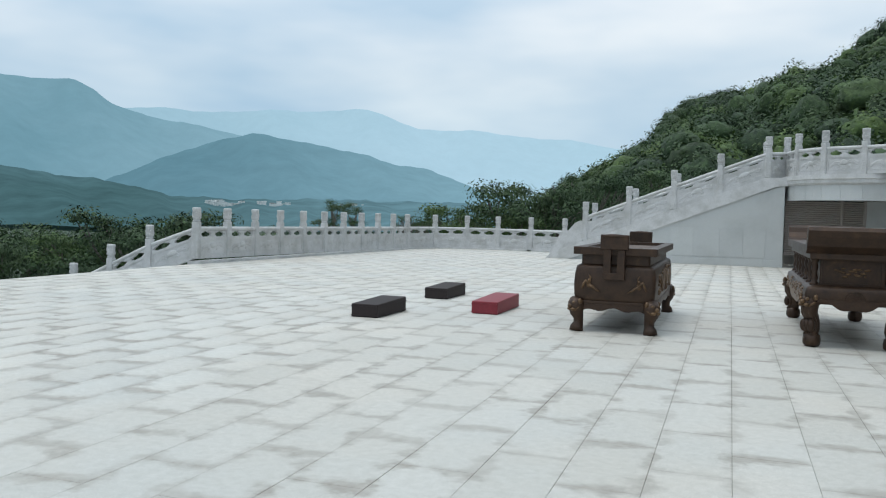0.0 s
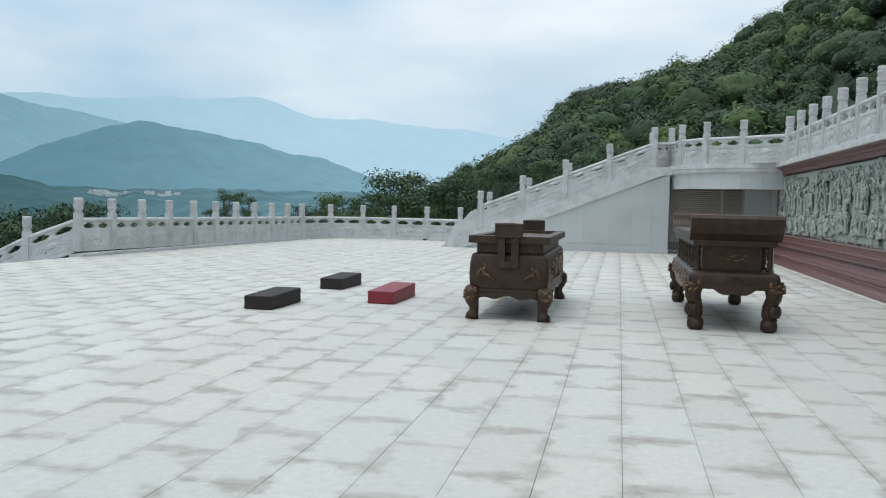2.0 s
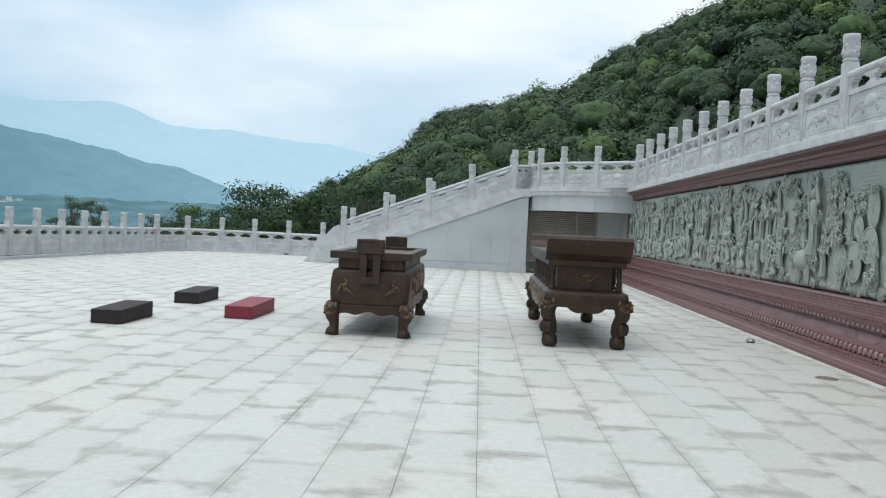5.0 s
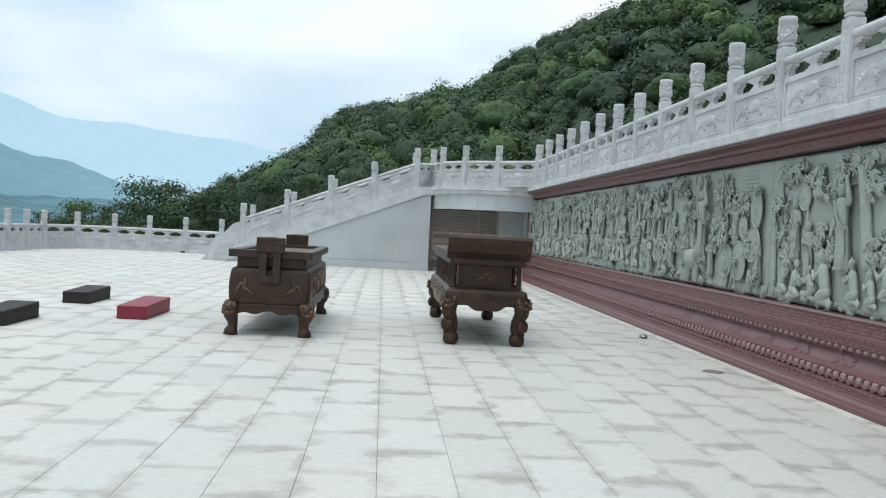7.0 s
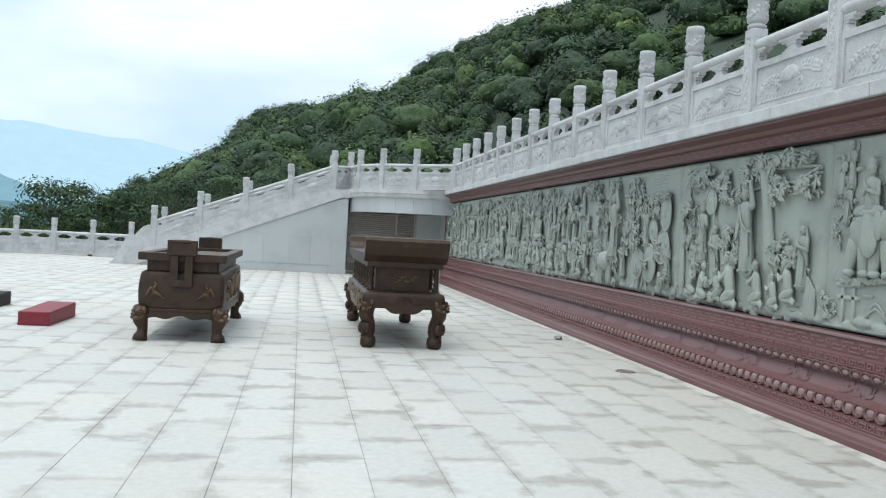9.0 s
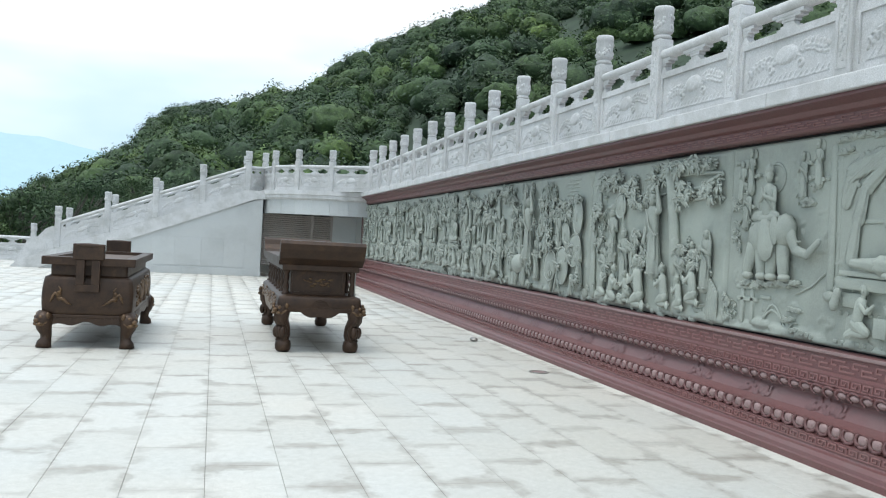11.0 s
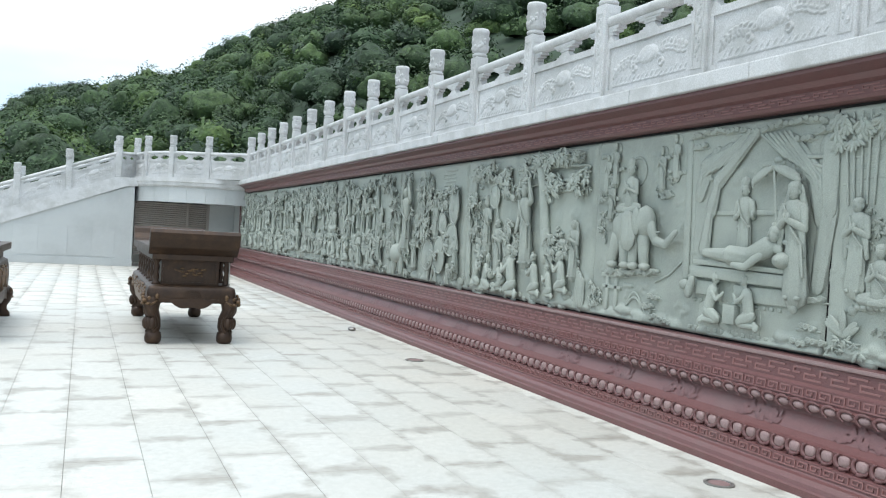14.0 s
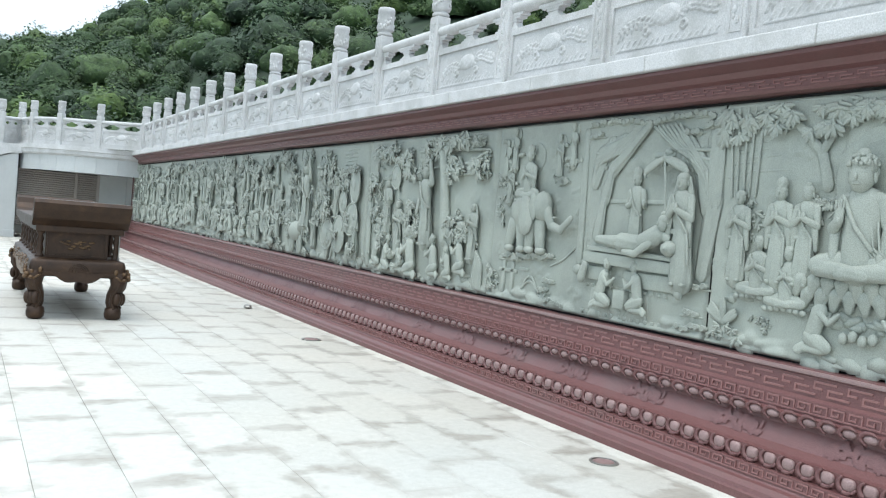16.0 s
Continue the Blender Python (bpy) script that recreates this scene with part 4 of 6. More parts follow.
def panel_couch(s, end):
    """A reclining figure on a couch under a canopy, and a rider on an elephant."""
    r = s.r
    for a, b in (((2.35, 1.74), (1.92, 1.36)), ((1.92, 1.36), (1.84, 1.1)), ((1.84, 1.1), (1.78, 0.76))):
        s.limb((*a, 0.045), (*b, 0.03), 0.035, 0.07, 0.35, 0.2, 6)
    for k in range(5):
        s.cord([(2.32 - 0.03 * k, 1.74, 0.03), (2.0 - 0.07 * k, 1.50 - 0.02 * k, 0.045), (1.68, 1.52 - 0.05 * k, 0.03)], 0.016)
    for k in range(7):
        s.cord([(2.40 + 0.05 * k, 1.72, 0.03), (2.68 + 0.06 * k, 1.52 - 0.03 * k, 0.045), (3.08, 1.50 - 0.08 * k, 0.03)], 0.016)
    for k, (a, b) in enumerate((((3.10, 1.60), (3.12, 1.1)), ((3.12, 1.1), (3.06, 0.52)), ((2.72, 1.62), (2.98, 1.36)), ((2.98, 1.36), (3.06, 1.02)), ((2.05, 1.60), (1.75, 1.50)), ((1.75, 1.50), (1.68, 1.24)))):
        s.limb((*a, 0.01), (*b, 0.015), 0.085, 0.085 - 0.02 * (k % 2), 0.4, 0.16, 7)
    for k in range(26):
        s.blob(r.choice((r.uniform(1.68, 2.1), r.uniform(2.5, 3.1))), r.uniform(1.35, 1.66), 0.012, r.uniform(0.02, 0.05), r.uniform(0.02, 0.05), 0.02, n=8)
    s.limb((1.50, 1.72, 0.01), (1.54, 0.50, 0.015), 0.045, 0.045, 0.5)
    s.limb((1.60, 1.72, 0.0), (1.60, 0.62, 0.0), 0.02, 0.02, 0.6)
    s.blob(1.56, 0.43, 0.04, 0.08, 0.05, 0.05)
    end("carved_curtain")
    for k in range(11):
        s.cloud(1.62 + 0.15 * k, 1.78 + 0.02 * math.sin(k), 0.055, 0.04)
    for u, v in ((2.85, 1.66), (3.05, 1.70), (1.65, 1.68), (3.0, 0.20), (3.08, 0.10), (2.92, 0.08), (1.15, 0.08), (1.02, 0.17), (1.3, 0.06), (1.1, 0.28), (3.06, 0.42)):
        s.cloud(u, v, 0.06, 0.04)
    end("carved_cloud")
    for k in range(11):
        for j in range(5):
            s.limb((1.95 + 0.075 * k, 0.78 + 0.055 * j, 0.0), (1.985 + 0.075 * k, 0.825 + 0.055 * j, 0.0), 0.008, 0.008, n=6)
            s.limb((1.985 + 0.075 * k, 0.78 + 0.055 * j, 0.0), (1.95 + 0.075 * k, 0.825 + 0.055 * j, 0.0), 0.008, 0.008, n=6)
    s.plate(1.9, 2.75, 1.06, 1.10, 0.02)
    s.plate(2.0, 2.2, 1.42, 1.46, 0.012)
    s.plate(2.42, 2.66, 1.46, 1.50, 0.012)
    end("carved_board")
    s.stand(2.28, 0.62, 0.72, "hold", "crown", -0.02, False, 0.0)
    end("carved_figure")
    s.stand(2.90, 0.40, 0.94, "pray", "veil", -0.06, False, 0.05)
    end("carved_figure")
    for k in range(13):
        a = math.pi * (0.08 + 0.84 * k / 12)
        s.limb((2.62, 1.44, 0.13), (2.62 + 0.24 * math.cos(a), 1.30 + 0.13 * math.sin(a), 0.09), 0.02, 0.032, 0.5, n=7)
        s.blob(2.62 + 0.245 * math.cos(a), 1.285 + 0.12 * math.sin(a), 0.09, 0.02, 0.035, 0.02, n=6)
    s.limb((2.62, 1.44, 0.12), (2.70, 0.95, 0.14), 0.012, 0.012, n=7)
    end("carved_parasol")
    s.plate(1.68, 2.84, 0.50, 0.60, 0.10, -0.03)
    s.plate(1.72, 2.80, 0.61, 0.65, 0.12, -0.03)
    s.plate(1.72, 2.0, 0.36, 0.48, 0.05)
    s.plate(2.2, 2.82, 0.34, 0.47, 0.05)
    s.plate(1.75, 2.5, 0.03, 0.30, 0.012)
    for k in range(13):
        s.plate(1.62 + 0.085 * k, 1.66 + 0.085 * k, 0.04, 0.075, 0.022)
        s.plate(1.66 + 0.085 * k, 1.70 + 0.085 * k, 0.29, 0.32, 0.022)
    end("carved_board")
    s.limb((2.78, 0.70, 0.04), (2.78, 0.70, 0.15), 0.085, 0.085)
    s.curl(2.86, 0.72, 0.09, 0.13, 1, 0.02, 1.2)
    s.limb((2.86, 0.62, 0.11), (2.84, 0.44, 0.11), 0.05, 0.035)
    s.limb((2.84, 0.44, 0.11), (2.90, 0.34, 0.11), 0.035, 0.045)
    s.limb((1.70, 0.48, 0.10), (1.66, 0.36, 0.10), 0.04, 0.05)
    end("carved_couch")
    s.limb((1.88, 0.73, 0.13), (2.20, 0.72, 0.14), 0.035, 0.065, 0.9, 0.06, 7)
    s.limb((2.20, 0.72, 0.14), (2.42, 0.72, 0.14), 0.08, 0.075, 0.9, 0.08, 7)
    s.limb((2.42, 0.72, 0.14), (2.62, 0.80, 0.14), 0.075, 0.09, 0.85)
    s.limb((2.58, 0.74, 0.18), (2.42, 0.63, 0.20), 0.04, 0.035)
    s.limb((2.42, 0.63, 0.20), (2.28, 0.64, 0.20), 0.035, 0.025)
    s.limb((2.62, 0.82, 0.12), (2.74, 0.78, 0.14), 0.045, 0.04)
    s.head(2.69, 0.90, 0.15, 0.07, "bun", -1)
    end("carved_figure")
    for fu, way in ((1.98, 1), (2.38, -1)):
        s.kneel(fu, 0.12, 0.46, way, "bun", 0.05)
        end("carved_figure")
    s.plate(2.12, 2.26, 0.14, 0.30, 0.10)
    end("carved_board")
    s.blob(0.66, 0.95, 0.07, 0.26, 0.20, 0.12)
    s.blob(0.96, 1.0, 0.09, 0.15, 0.16, 0.11)
    s.blob(0.88, 1.0, 0.17, 0.07, 0.14, 0.03, 0.1)
    for p, q, a, b in (((1.06, 0.96), (1.14, 0.82), 0.065, 0.05), ((1.14, 0.82), (1.30, 0.78), 0.05, 0.042), ((1.30, 0.78), (1.44, 0.90), 0.042, 0.03), ((1.04, 0.88), (1.20, 0.90), 0.02, 0.01)):
        s.limb((*p, 0.11), (*q, 0.11), a, b)
    for u, w in ((0.50, 0.42), (0.62, 0.64), (0.80, 0.78), (0.93, 0.97)):
        s.limb((u, 0.85, 0.08), (w, 0.60, 0.09), 0.09, 0.065)
        s.blob(w + 0.02, 0.56, 0.10, 0.075, 0.04, 0.07)
    s.limb((0.72, 1.02, 0.16), (0.76, 0.82, 0.17), 0.10, 0.12, 0.4, 0.1, 6)
    end("carved_elephant")
    s.blob(0.74, 1.40, -0.01, 0.22, 0.32, 0.03, 0, 0, 18)
    s.disc(0.72, 1.50, 0.14, 0.14, 0, 0.005)
    end("halo")
    s.sit(0.70, 1.08, 0.52, "pray", "crown", False, 0.06)
    end("carved_figure")
    for k in range(9):
        s.cloud(0.36 + 0.09 * k, 0.49 + r.uniform(-0.04, 0.03), 0.06, 0.06)
    for k in range(10):
        s.cloud(r.choice((r.uniform(0.1, 0.45), r.uniform(1.0, 1.42))), r.uniform(1.22, 1.74), 0.05, 0.03)
    end("carved_cloud")
    for fu, fv, k in ((0.36, 1.38, 0.42), (0.20, 1.30, 0.40), (1.34, 1.40, 0.40), (1.13, 1.30, 0.40), (0.30, 1.02, 0.40)):
        s.stand(fu, fv, k, r.choice(("pray", "hold")), r.choice(("bun", "crown")), r.uniform(-0.05, 0.05), True)
        end("carved_figure")
    s.leaves(0.22, 1.15, 0.13, 0.36, 26, 0.05, 0.035)
    s.leaves(1.18, 1.38, 0.14, 0.14, 9, 0.04, 0.02)
    s.leaves(0.1, 0.22, 0.09, 0.16, 14, 0.06)
    end("carved_bush")
    for a in ((0.22, 0.55, 0.30, 0.34), (0.28, 0.33, 0.08, 0.42), (0.44, 0.49, 0.08, 0.42), (0.20, 0.57, 0.42, 0.46), (0.60, 0.74, 0.34, 0.37)):
        s.plate(*a, 0.035)
    end("carved_board")
    for k in range(2):
        s.cord([(0.62 + 0.16 * 2 * t - 0.0, 0.12 + (0.17 - 0.05 * k) * math.sin(math.pi * t), 0.02) for t in (j / 8 for j in range(9))], 0.014)
    s.cord([(0.94, 0.12, 0.02), (1.02, 0.08, 0.02), (1.06, 0.14, 0.02), (1.0, 0.16, 0.02)], 0.014)
    s.cord([(1.1, 0.42, 0.015), (1.3, 0.50, 0.015), (1.46, 0.62, 0.015)], 0.010)
    end("carved_bridge")


def panel_grove(s, end):
    """A woman standing against a tree, with attendants on their knees and feet around her."""
    r = s.r
    s.trunk([(2.40, 0.55), (2.36, 0.9), (2.28, 1.3), (2.18, 1.66)], 0.085, 0.065, 0.05)
    s.limb((2.2, 1.64, 0.06), (1.66, 1.66, 0.05), 0.03, 0.018)
    s.limb((2.2, 1.66, 0.06), (3.24, 1.61, 0.05), 0.03, 0.016)
    for u0, u1, v in ((2.55, 3.2, 1.34), (2.7, 3.1, 1.47), (1.2, 1.7, 1.44), (1.9, 2.1, 1.42)):
        s.limb((u0, v, 0.03), (u1, v + 0.02, 0.03), 0.018, 0.012)
    for u, v, ru, rv, n in ((2.3, 1.74, 0.55, 0.06, 34), (2.8, 1.74, 0.35, 0.05, 22), (3.1, 1.45, 0.16, 0.12, 16), (2.55, 1.42, 0.16, 0.16, 20), (1.85, 1.58, 0.22, 0.10, 14),
                            (0.68, 1.68, 0.36, 0.10, 26), (1.25, 1.58, 0.25, 0.13, 22), (1.46, 1.36, 0.20, 0.10, 16), (0.3, 1.25, 0.12, 0.2, 16)):
        s.leaves(u, v, ru, rv, n, 0.095, 0.09)
    end("carved_tree")
    s.trunk([(0.24, 0.1), (0.2, 0.7), (0.26, 1.2), (0.34, 1.5)], 0.05, 0.03, 0.04)
    s.leaves(0.42, 1.0, 0.16, 0.34, 26, 0.06, 0.05)
    s.leaves(0.22, 0.2, 0.12, 0.14, 9, 0.06, 0.04)
    end("carved_tree")
    s.stand(1.98, 0.46, 1.0, "reach", "veil", -0.07, False, 0.05)
    end("carved_figure")
    s.limb((1.10, 0.9, 0.06), (1.02, 1.48, 0.06), 0.014, 0.014)
    s.disc(0.96, 1.32, 0.14, 0.16, 0.2, 0.04)
    end("carved_fan")
    for fu, fv, k, h in ((0.80, 0.56, 0.74, "crown"), (0.70, 0.42, 0.58, "bun"), (1.15, 0.30, 0.72, "bun"), (0.52, 0.20, 0.58, "bun"), (1.40, 0.35, 0.62, "crown"), (2.46, 0.24, 0.56, "bun"), (3.02, 0.36, 0.66, "veil"), (2.74, 0.40, 0.48, "bun")):
        s.stand(fu, fv, k, r.choice(("pray", "hold", "pray")), h, r.uniform(-0.05, 0.05))
        end("carved_figure")
    for k in range(16):
        u, v = r.uniform(0.35, 3.1), r.uniform(0.45, 0.95)
        s.leaves(u, v, 0.12, 0.10, 6, 0.085, 0.07)
    for k in range(12):
        s.cloud(r.choice((r.uniform(0.3, 1.7), r.uniform(2.6, 3.2))), r.uniform(1.0, 1.7), 0.045, 0.025)
    end("carved_bush")
    for fu, fv, k, way in ((0.58, 0.10, 0.46, 1), (0.90, 0.06, 0.50, 1), (1.58, 0.04, 0.66, -1), (2.18, 0.10, 0.52, -1), (2.80, 0.18, 0.50, -1), (1.24, 0.08, 0.42, -1), (2.52, 0.10, 0.4, -1)):
        s.kneel(fu, fv, k, way, r.choice(("bun", "none")), 0.04)
        end("carved_figure")
    for k in range(5):
        s.limb((3.08 + 0.035 * k, 0.06, 0.02), (3.10 + 0.03 * k, 0.46 - 0.03 * k, 0.03), 0.035, 0.03, 0.8, 0.1, 5)
    s.rocks(2.8, 3.2, 0.10, 0.10, 14)
    s.rocks(0.2, 2.8, 0.02, 0.08, 22)
    for u, v in ((1.0, 0.28), (1.33, 0.22), (1.15, 0.10)):
        s.blob(u, v, 0.07, 0.08, 0.065, 0.06)
        s.disc(u, v + 0.04, 0.06, 0.03, 0, 0.10)
    end("carved_rock")
    for k in range(12):
        u, v = r.uniform(1.3, 1.75), r.uniform(0.6, 0.95)
        s.rosette(u, v, 0.07, 0.03, r.uniform(0, 6), 3.0, 6)
    s.leaves(2.62, 0.75, 0.10, 0.20, 10, 0.05, 0.03)
    end("carved_bush")


def panel_drums(s, end):
    """A man with raised arms among drums, banners, a horse and a tree."""
    r = s.r
    s.stand(1.08, 0.50, 1.05, "up", "bun", -0.03, False, 0.06)
    end("carved_figure")
    for u, v, ru, rv, t in ((1.98, 0.44, 0.24, 0.24, 0.0), (2.45, 0.46, 0.22, 0.28, 0.2), (2.88, 0.70, 0.22, 0.24, -0.3), (2.95, 1.20, 0.16, 0.26, 0.1), (2.55, 0.95, 0.12, 0.16, 0.5)):
        s.disc(u, v, ru, rv, t, 0.07)
        end("carved_drum")
    for k in range(7):
        a = r.uniform(1.9, 2.9)
        s.limb((a, 0.05, 0.05), (a + r.uniform(-0.2, 0.2), 0.32, 0.07), 0.025, 0.03)
    s.rocks(1.5, 3.2, 0.06, 0.10, 20)
    end("carved_rock")
    s.blob(0.62, 0.42, 0.09, 0.30, 0.17, 0.11)
    s.limb((0.86, 0.50, 0.10), (1.0, 0.72, 0.10), 0.10, 0.07)
    s.limb((1.0, 0.74, 0.10), (1.12, 0.64, 0.10), 0.065, 0.04)
    for u in (0.42, 0.52, 0.74, 0.84):
        s.limb((u, 0.36, 0.08), (u + r.uniform(-0.05, 0.05), 0.08, 0.08), 0.06, 0.035)
    end("carved_horse")
    for fu, fv, k in ((0.34, 0.52, 0.62), (0.60, 0.56, 0.60), (0.16, 0.30, 0.6), (1.45, 0.62, 0.58), (1.70, 0.66, 0.62), (2.25, 0.70, 0.6), (1.36, 0.20, 0.60), (3.05, 0.2, 0.6)):
        s.stand(fu, fv, k, r.choice(("hold", "pray", "reach")), r.choice(("bun", "crown", "veil")), r.uniform(-0.12, 0.12), False, 0.03)
        end("carved_figure")
    for u, v, ru, rv, n in ((1.75, 1.55, 0.30, 0.22, 30), (2.15, 1.35, 0.35, 0.16, 30), (1.55, 0.80, 0.22, 0.34, 34), (0.28, 1.45, 0.25, 0.22, 22), (2.5, 1.3, 0.3, 0.12, 18), (0.55, 1.15, 0.2, 0.15, 14)):
        s.leaves(u, v, ru, rv, n, 0.075, 0.07)
    s.trunk([(1.9, 0.8), (1.85, 1.2), (1.75, 1.6)], 0.04, 0.03)
    end("carved_tree")
    for k in range(30):
        s.leaves(r.uniform(0.1, 3.2), r.choice((r.uniform(0.1, 0.6), r.uniform(0.6, 1.3), r.uniform(1.2, 1.7))), 0.14, 0.10, 6, r.uniform(0.08, 0.13), r.uniform(0.05, 0.11))
    end("carved_bush")
    s.cord([(0.42, 1.80, 0.01), (0.40, 1.62, 0.01), (0.50, 1.55, 0.01), (0.60, 1.62, 0.01), (0.58, 1.80, 0.01)], 0.014)
    for k in range(7):
        v = 1.42 + 0.055 * k
        a = r.uniform(2.35, 2.75)
        s.limb((a, v, 0.0), (a + r.uniform(0.25, 0.5), v, 0.0), 0.018, 0.014)
    end("carved_cloud")


def panel_crowd(s, end, w, fine):
    """Standing and seated figures packed among trees, rocks and clouds."""
    r = s.r
    for u in (0.22 * w + r.uniform(-0.2, 0.2), 0.78 * w + r.uniform(-0.2, 0.2)):
        s.trunk([(u, 0.3), (u + 0.05, 0.9), (u - 0.05, 1.6)], 0.06, 0.04)
        for k in range(4):
            s.leaves(u + r.uniform(-0.6, 0.6), r.uniform(1.5, 1.76), 0.26, 0.10, 17, 0.085, 0.07)
    end("carved_tree")
    u = r.uniform(0.15, 0.3)
    while u < w - 0.15:
        if r.random() < 0.8:
            if r.random() < 0.25:
                s.sit(u, r.uniform(0.75, 0.95), r.uniform(0.5, 0.62), "pray", r.choice(("bun", "crown")), True, 0.04)
            else:
                s.stand(u, r.uniform(0.55, 0.82), r.uniform(0.58, 0.76), r.choice(("pray", "hold", "reach")), r.choice(("bun", "crown", "veil")), r.uniform(-0.12, 0.12), r.random() < 0.3, 0.02)
            end("carved_figure")
        u += r.uniform(0.22, 0.40)
    u = r.uniform(0.12, 0.3)
    while u < w - 0.12:
        kind = r.random()
        if kind < 0.45:
            s.kneel(u, r.uniform(0.05, 0.25), r.uniform(0.42, 0.58), r.choice((-1, 1)), r.choice(("bun", "none")), 0.05)
        elif kind < 0.85:
            s.stand(u, r.uniform(0.05, 0.25), r.uniform(0.52, 0.66), r.choice(("pray", "hold")), r.choice(("bun", "crown")), r.uniform(-0.12, 0.12), False, 0.06)
        else:
            s.disc(u, r.uniform(0.3, 0.5), 0.16, 0.18, r.uniform(-0.4, 0.4), 0.06)
        end("carved_figure" if kind < 0.85 else "carved_drum")
        u += r.uniform(0.22, 0.36)
    for k in range(int(w * 12)):
        s.leaves(r.uniform(0.1, w - 0.1), r.choice((r.uniform(0.45, 0.75), r.uniform(0.1, 1.6), r.uniform(1.2, 1.7))), 0.13, 0.08, 5 if fine else 3, r.uniform(0.09, 0.15), r.uniform(0.05, 0.12))
    end("carved_bush")
    for k in range(int(w * 3)):
        s.cloud(r.uniform(0.15, w - 0.15), r.uniform(0.9, 1.75), r.uniform(0.05, 0.08), 0.04)
    s.rocks(0.05, w - 0.05, 0.05, 0.12, int(w * 9))
    end("carved_rock")


JOINTS = [1.30, 4.61, 7.76, 11.14, 14.40, 17.60, 20.80, 24.00, 27.00, 29.72]
for k, (ya, yb) in enumerate(zip(JOINTS, JOINTS[1:])):
    wide = yb - ya - 0.02
    c = Carving(wide, 1.85, 0.018 if k < 2 else 0.034, 40 + k)
    c.z += 0.004 * np.sin(c.u * 3.1) * np.sin(c.v * 2.7) + 0.006
    c.ground(0.03, 0.12)
    c.clutter((60, 60, 60)[k] if k < 3 else 40)
    lab = ("green stone relief of a seated teacher under a tree", "green stone relief of a couch scene and an elephant",
           "green stone relief of a woman standing beneath a tree")[k] if k < 3 else "green stone relief crowded with figures, trees and clouds"
    put = place_on_wall(yb - 0.01, (0.66, 0.7, 0.85)[k] if k < 3 else 0.95)
    slab = tagged(c.mesh("relief_panel", 0.03, M_GREEN, None, put), lab, "relief panel", "green relief panels")
    s = Sculpt(60 + k)
    end = functools.partial(s.done, parent=slab, place=put)
    if k < 4:
        (panel_teacher, panel_couch, panel_grove, panel_drums)[k](s, end)
    else:
        panel_crowd(s, end, wide, k < 6)
bm = bmesh.new()
box(bm, WALL_X + 0.012, WALL_X + 0.035, 1.2, 29.8, 0.90, 2.80)
part("panel_bed", bm, M_DARK, WALL)
# end pier with a slatted vent
bm = bmesh.new()
box(bm, WALL_X - 0.03, WALL_X + 0.03, 29.74, 29.86, 0.90, 2.79, 0.006)
box(bm, WALL_X - 0.03, WALL_X + 0.03, 30.48, 30.59, 0.90, 2.79, 0.006)
part("end_frame", bm, M_RED, WALL)
for k in range(26):
    bm = bmesh.new()
    box(bm, WALL_X - 0.012, WALL_X + 0.03, 29.87, 30.47, 0.93 + 0.071 * k, 0.985 + 0.071 * k, 0.006)
    part("slat", bm, M_SHUTTER, WALL)

balustrade([(5.14, 9.24 + 1.6 * k, 3.17) for k in range(-8, 13)], "white granite balustrade with carved panels along the wall top")

# ---- platform, curved balcony and stair ----
CX, CY, CR = 5.2, 32.75, 3.42
arc = [math.pi + math.pi / 2 * k / 24 for k in range(25)]
bm = bmesh.new()
sweep(bm, [(0.0, 2.84), (0.05, 2.84), (0.12, 2.90), (0.13, 3.0), (0.16, 3.02), (0.16, 3.17), (-0.5, 3.17), (-0.5, 2.84)],
      [(CX + CR * math.cos(a), CY + CR * math.sin(a), math.cos(a), math.sin(a)) for a in arc])
balc = part("balcony_coping", bm, M_WHITE)
tagged(balc, "curved white granite coping of the upper platform", "coping", "", "structure")
fascia = thing("balcony_fascia", pose(0, 0, 0), "curved fascia of pale granite slabs over the shutter", "fascia", "", "structure")
for k in range(8):
    bm = bmesh.new()
    a0, a1 = math.pi + math.pi / 2 * k / 8 + 0.001, math.pi + math.pi / 2 * (k + 1) / 8 - 0.001
    sweep(bm, [(-0.02, 2.33), (0.03, 2.33), (0.03, 2.84), (-0.02, 2.84)], [(CX + CR * math.cos(a), CY + CR * math.sin(a), math.cos(a), math.sin(a)) for a in (a0, (a0 + a1) / 2, a1)])
    part("panel", bm, M_CLAD, fascia)
bm = bmesh.new()
vs = [bm.verts.new((CX + (CR - 0.03) * math.cos(a), CY + (CR - 0.03) * math.sin(a), 2.36)) for a in arc] + [bm.verts.new(p) for p in ((9.0, CY - CR, 2.36), (9.0, 44, 2.36), (CX - CR, 44, 2.36))]
low = bm.faces.new(vs)
ext = bmesh.ops.extrude_face_region(bm, geom=[low])
for v in ext["geom"]:
    if isinstance(v, bmesh.types.BMVert):
        v.co.z = 3.14
bmesh.ops.recalc_face_normals(bm, faces=bm.faces)
tagged(part("platform", bm, M_CLAD), "upper platform slab behind the balcony", "platform", "", "structure")
bm = bmesh.new()
box(bm, 9.0, 30.0, -14.0, 44.0, -1.0, 3.1)
tagged(part("upper_ground", bm, M_CLAD), "upper terrace behind the relief wall", "terrace", "", "structure")
arc_posts = [(CX + CR * math.cos(a), CY + CR * math.sin(a), 3.17) for a in (math.pi + math.pi / 2 * t for t in (0.02, 0.27, 0.51, 0.755))]
